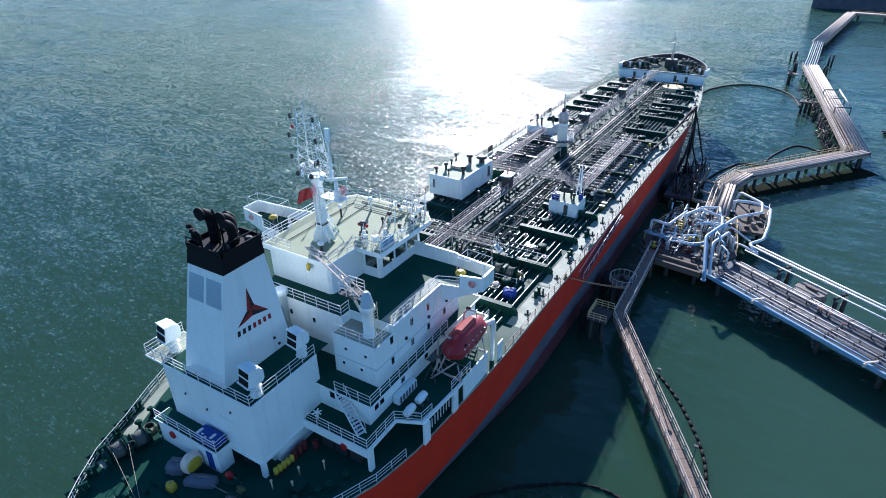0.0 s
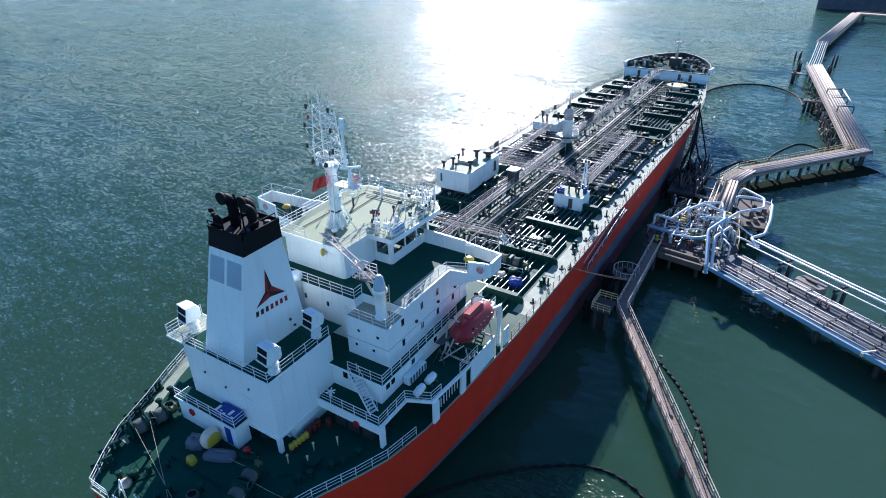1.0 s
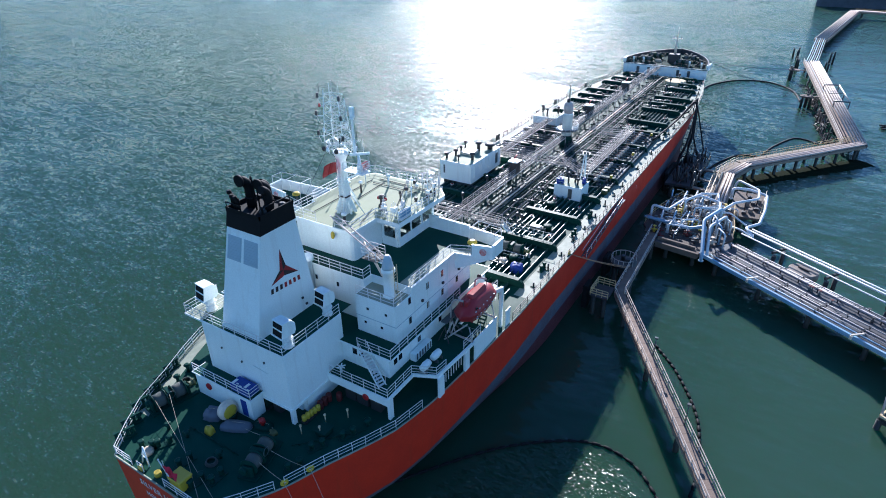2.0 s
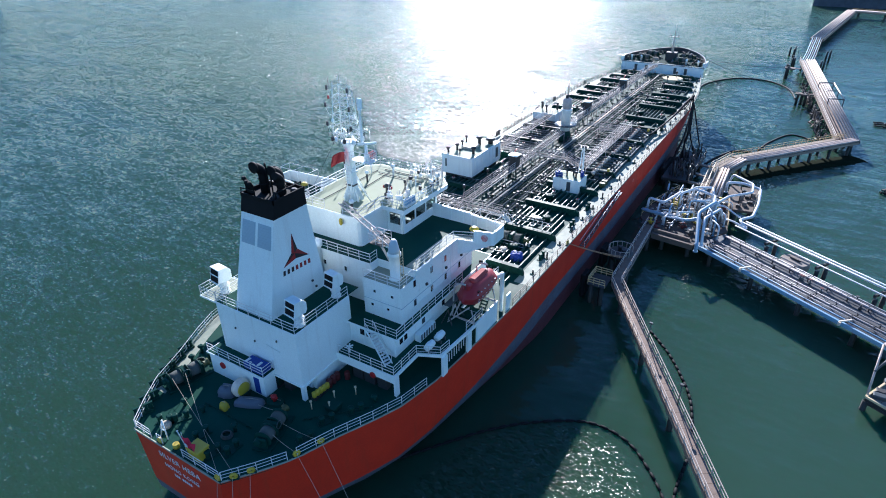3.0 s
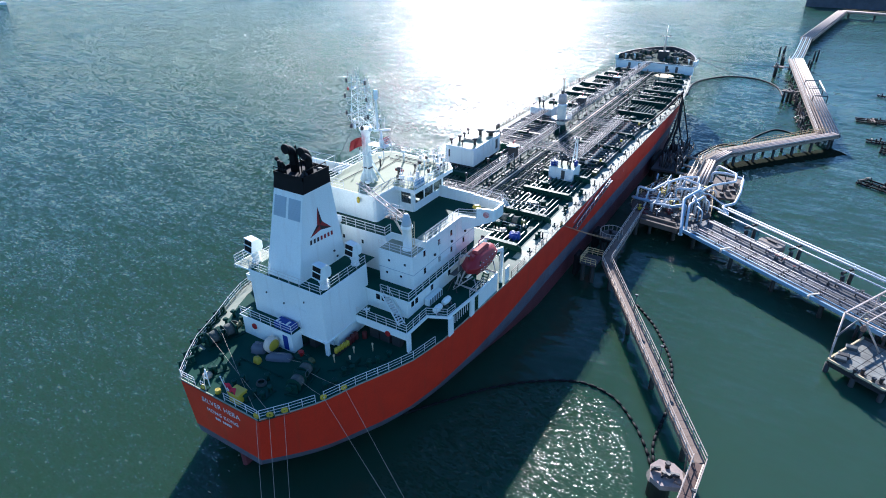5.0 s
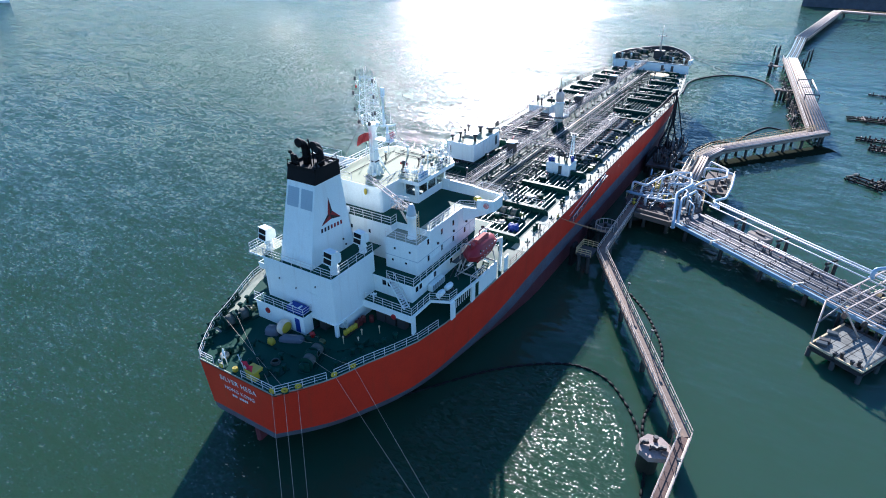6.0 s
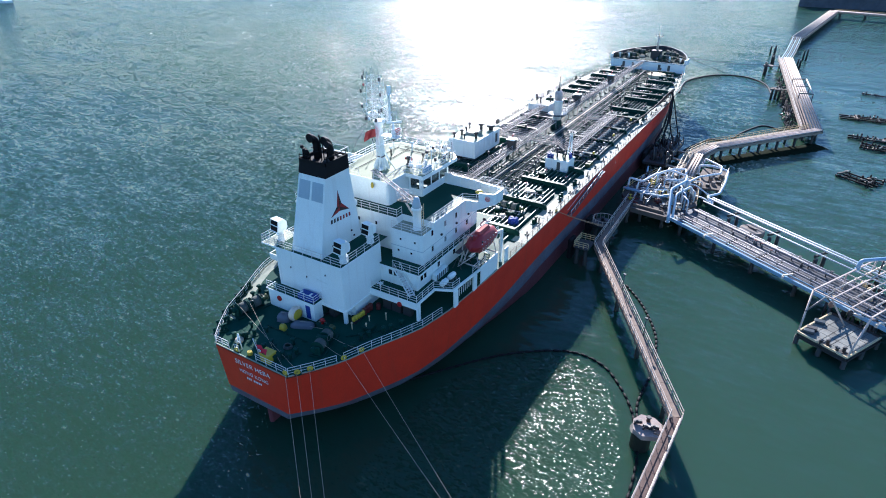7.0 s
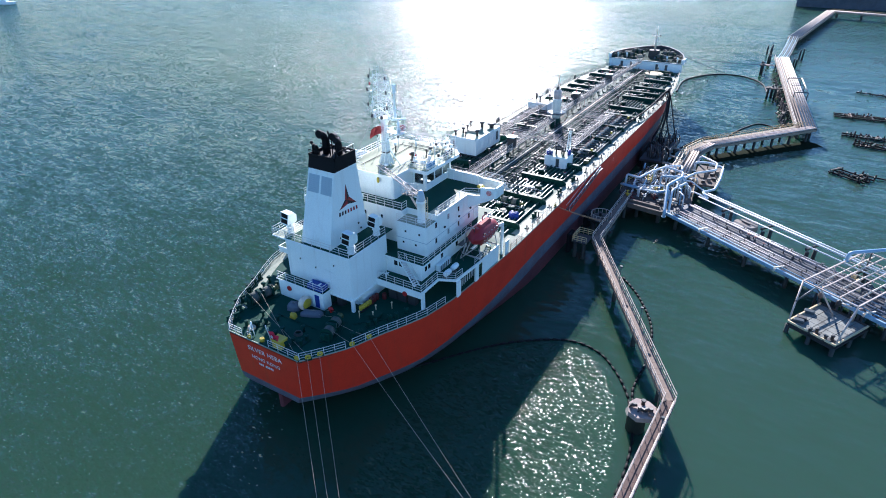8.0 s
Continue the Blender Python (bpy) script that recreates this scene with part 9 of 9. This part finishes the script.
for i in range(24):
    p2 = grid[2][0].lerp(grid[2][3], rnd.random()) + back * rnd.uniform(-0.12, 0.5)
    h = rnd.uniform(0.6, 2.6)
    inside = i % 2
    simple("pump_gear", "rust-brown valve and pump gear under the rack", "machinery", (p2.x, p2.y, 2.6), [("base", Mesh().tube([(p2.x, p2.y, -1), (p2.x, p2.y, 2.8)], 0.2, 7), DARK), ("body", Mesh().spin([(0.3, 0), (0.42, 0.3), (0.35, 0.8), (0.15, 1.0)], (p2.x, p2.y, 2.8), 10), (DARK, CREAM, STEEL, RUST_BACKLIT)[i % 4]), ("pipe", Mesh().tube([(p2.x, p2.y, 3.4), (p2.x + rnd.uniform(-1.6, 1.6), p2.y + rnd.uniform(-1.2, 1.2), 3.0 + h * 0.5)], 0.12, 7), PIPEWHITE if i % 3 == 0 else STEEL)], "pump gear")

# ---- floating booms ----
def smooth(pts, n=6):
    P = [Vector(p) for p in pts]
    out = []
    for i in range(len(P) - 1):
        a, b, c, d = P[max(i - 1, 0)], P[i], P[i + 1], P[min(i + 2, len(P) - 1)]
        for k in range(n):
            t = k / n
            out.append(0.5 * (2 * b + (c - a) * t + (2 * a - 5 * b + 4 * c - d) * t * t + (3 * b - a - 3 * c + d) * t ** 3))
    return out + [P[-1]]


FLOAT = Mesh().spin([(0.08, -0.5), (0.17, -0.42), (0.19, 0.0), (0.17, 0.42), (0.08, 0.5)], (0, 0, 0.08), 8, "x").data("float", RUBBER)


def boom(pts, label, step=1.35, r=0.1, floats=True):
    ob = thing("floating_boom", (*pts[0], 0), label, "boom", "oil booms")
    line_ = smooth([(x, y, 0.06) for x, y in pts])
    part("skirt", Mesh().tube(line_, r, 6), RUBBER, ob)
    if floats:
        dist = 0.0
        for a, b in zip(line_[:-1], line_[1:]):
            L = (b - a).length
            while dist < L:
                c = a.lerp(b, dist / L)
                again("float", FLOAT, (c.x, c.y, 0), ob, math.degrees(math.atan2(b.y - a.y, b.x - a.x)))
                dist += step
            dist -= L
    return ob


boom([(10.9, 24.3), (17.3, 33.1), (22.4, 38.0), (27.5, 40.9), (32.0, 40.4), (35.5, 37.4), (38.1, 33.8), (39.8, 30.0), (41.0, 26.0), (41.6, 19.2), (41.2, 10.0), (40.6, -4.0)], "black oil boom of linked floats curving from hull to dolphin")
boom([(29.2, 62.2), (32.2, 58.9), (34.6, 55.3), (36.6, 51.5), (37.7, 47.7), (38.5, 42.2), (38.5, 35.2), (40.0, 30.8)], "black oil boom of linked floats beside the walkway", 1.1)
boom([(8.0, 196.0), (6.6, 212.0), (9.5, 222.5), (15.7, 230.6), (24.8, 231.7), (32.6, 223.3), (36.1, 209.2)], "black oil boom arcing from the bow to the trestle", 1.3, 0.3, False)
boom([(21.6, 130.0), (23.3, 139.1), (26.5, 147.6), (30.0, 149.6), (34.0, 148.0)], "black oil boom arcing off the trestle", 1.3, 0.26, False)
boom([(32.0, 152.0), (33.6, 159.4), (37.2, 168.5), (40.4, 169.0), (43.2, 166.7)], "black oil boom arcing off the trestle", 1.3, 0.26, False)


# ---- drowned remains of an old pier ----
WRECK = material("black_tarred_timber", (0.014, 0.013, 0.013), 0.8, specular=0.15, second=(0.03, 0.024, 0.02), bump=0.05, grain=10)


def wreck(x0, y0, x1, y1, rows, seed, label):
    rr = random.Random(seed)
    ob = thing("pier_wreck", ((x0 + x1) / 2, (y0 + y1) / 2, 0), label, "wreck", "old pier remains")
    p, q = Vector((x0, y0, 0)), Vector((x1, y1, 0))
    a = (q - p).normalized()
    s = Vector((a.y, -a.x, 0))
    n = int((q - p).length / 0.9)
    for i in range(n):
        for k in range(rows):
            if rr.random() < 0.18:
                continue
            c = p.lerp(q, (i + rr.random() * 0.6) / n) + s * ((k - (rows - 1) / 2) * 1.9 + rr.uniform(-0.5, 0.5))
            h = rr.uniform(0.25, 1.4)
            if rr.random() < 0.16:                           # bleached planks lie across the walings
                part("plank", Mesh().bar(c + Vector((0, 0, 0.55)) - s * 0.9, c + Vector((0, 0, 0.75)) + s * 0.9, 0.22, 0.08), PALEDECK, ob, "bleached grey plank")
            part("stump", Mesh().tube([(c.x, c.y, -0.8), (c.x + rr.uniform(-0.2, 0.2), c.y + rr.uniform(-0.2, 0.2), h)], rr.uniform(0.12, 0.24), 7), WRECK, ob)
    for k in range(rows):
        o = s * ((k - (rows - 1) / 2) * 1.9)
        part("waling", Mesh().bar(p + o + Vector((0, 0, 0.3)), q + o + Vector((0, 0, 0.25 + rr.uniform(-0.15, 0.2))), 0.3, 0.3), WRECK, ob)
    for i in range(n // 2):
        c = p.lerp(q, rr.random())
        w = rr.uniform(1.0, 1.9 * rows)
        part("cross_timber", Mesh().bar(c - s * w / 2 + Vector((0, 0, 0.45)), c + s * w / 2 + a * rr.uniform(-0.6, 0.6) + Vector((0, 0, rr.uniform(0.3, 0.8))), 0.32, 0.3), TIMBER if i % 2 else PILE, ob)
    return ob


wreck(56.9, 190.5, 84.0, 193.0, 3, 1, "drowned row of rotten pier stumps and timbers")
wreck(59.5, 170.2, 82.0, 169.5, 2, 2, "drowned row of rotten pier stumps and timbers")
wreck(62.5, 163.2, 80.0, 161.0, 3, 3, "black broken pier timbers lying in the water")
wreck(58.6, 137.6, 66.0, 132.8, 3, 4, "broken ribbed timber deck half sunk in the water")
wreck(64.0, 137.6, 71.0, 136.0, 1, 5, "black sunken beam beside the broken deck")
wreck(62.6, 224.6, 73.0, 222.5, 1, 6, "dark drowned timbers with a leaning beam")

# ---- far shore and moored craft ----
bank = Mesh()
for (x0, y0, x1, y1, h, seed) in ((26.0, 462.0, 260.0, 520.0, 9.0, 1),):
    n = 26
    for i in range(n):
        xa, xb = x0 + (x1 - x0) * i / n, x0 + (x1 - x0) * (i + 1) / n
        hh = h + 1.2 * noise.noise(Vector((i * 0.4, seed, 0)))
        bank.box(xa, y0 + 1.2 * noise.noise(Vector((i * 0.7, 3, 0))), -1, xb, y1, hh)
QUAY = material("dark_quay_wall", (0.10, 0.11, 0.13), 0.8, second=(0.06, 0.065, 0.08), patch=0.9, bump=0.2, grain=0.6, streak=0.5, streak_colour=(0.1, 0.09, 0.08))
setting("far_quay", bank, QUAY, "dark far quay wall beyond the trestle", "quay")
for x, y, L, turn, label in ((-497.0, 214.0, 20.0, 25.0, "small white motor vessel far across the water"),):
    ob = local_thing("distant_boat", (x, y, 0), label, "boat", "distant craft", turn)
    hullr = [(-L / 2, -2.4), (L * 0.3, -2.6), (L / 2, 0), (L * 0.3, 2.6), (-L / 2, 2.4)]
    pale = "white" in label
    part("hull", Mesh().prism(hullr, -0.5, 1.8), WHITE if pale else DARK, ob)
    part("cabin", Mesh().box(-L * 0.25, -1.7, 1.8, L * 0.15, 1.7, 4.4, 0.15), WHITE if pale else DARK, ob)
    part("window_band", Mesh().box(-L * 0.2, -1.74, 3.2, L * 0.12, 1.74, 3.9), GLASS, ob)


# ---- old fender timbers along the wide trestle ----
rnd = random.Random(61)
for i in range(44):
    k = rnd.random()
    x, y = 46.6 - 7.2 * k + rnd.uniform(-1.0, 0.8), 163.0 + 47.0 * k
    h = rnd.uniform(0.6, 3.4)
    ob = thing("fender_timber", (x, y, 0), "broken brown fender timber leaning by the trestle", "timber", "old fender timbers")
    part("post", Mesh().tube([(x, y, -1.5), (x + rnd.uniform(-0.5, 0.5), y + rnd.uniform(-0.5, 0.5), h)], rnd.uniform(0.14, 0.26), 7), PILE if i % 2 else TIMBER, ob)
    if i % 2 == 0:
        q = (x + rnd.uniform(-1.6, 1.6), y + rnd.uniform(-2.6, 2.6), rnd.uniform(0.3, 2.2))
        part("brace", Mesh().bar((x, y, h * 0.6), q, 0.22, 0.2), TIMBER if i % 4 else CONCRETE, ob)
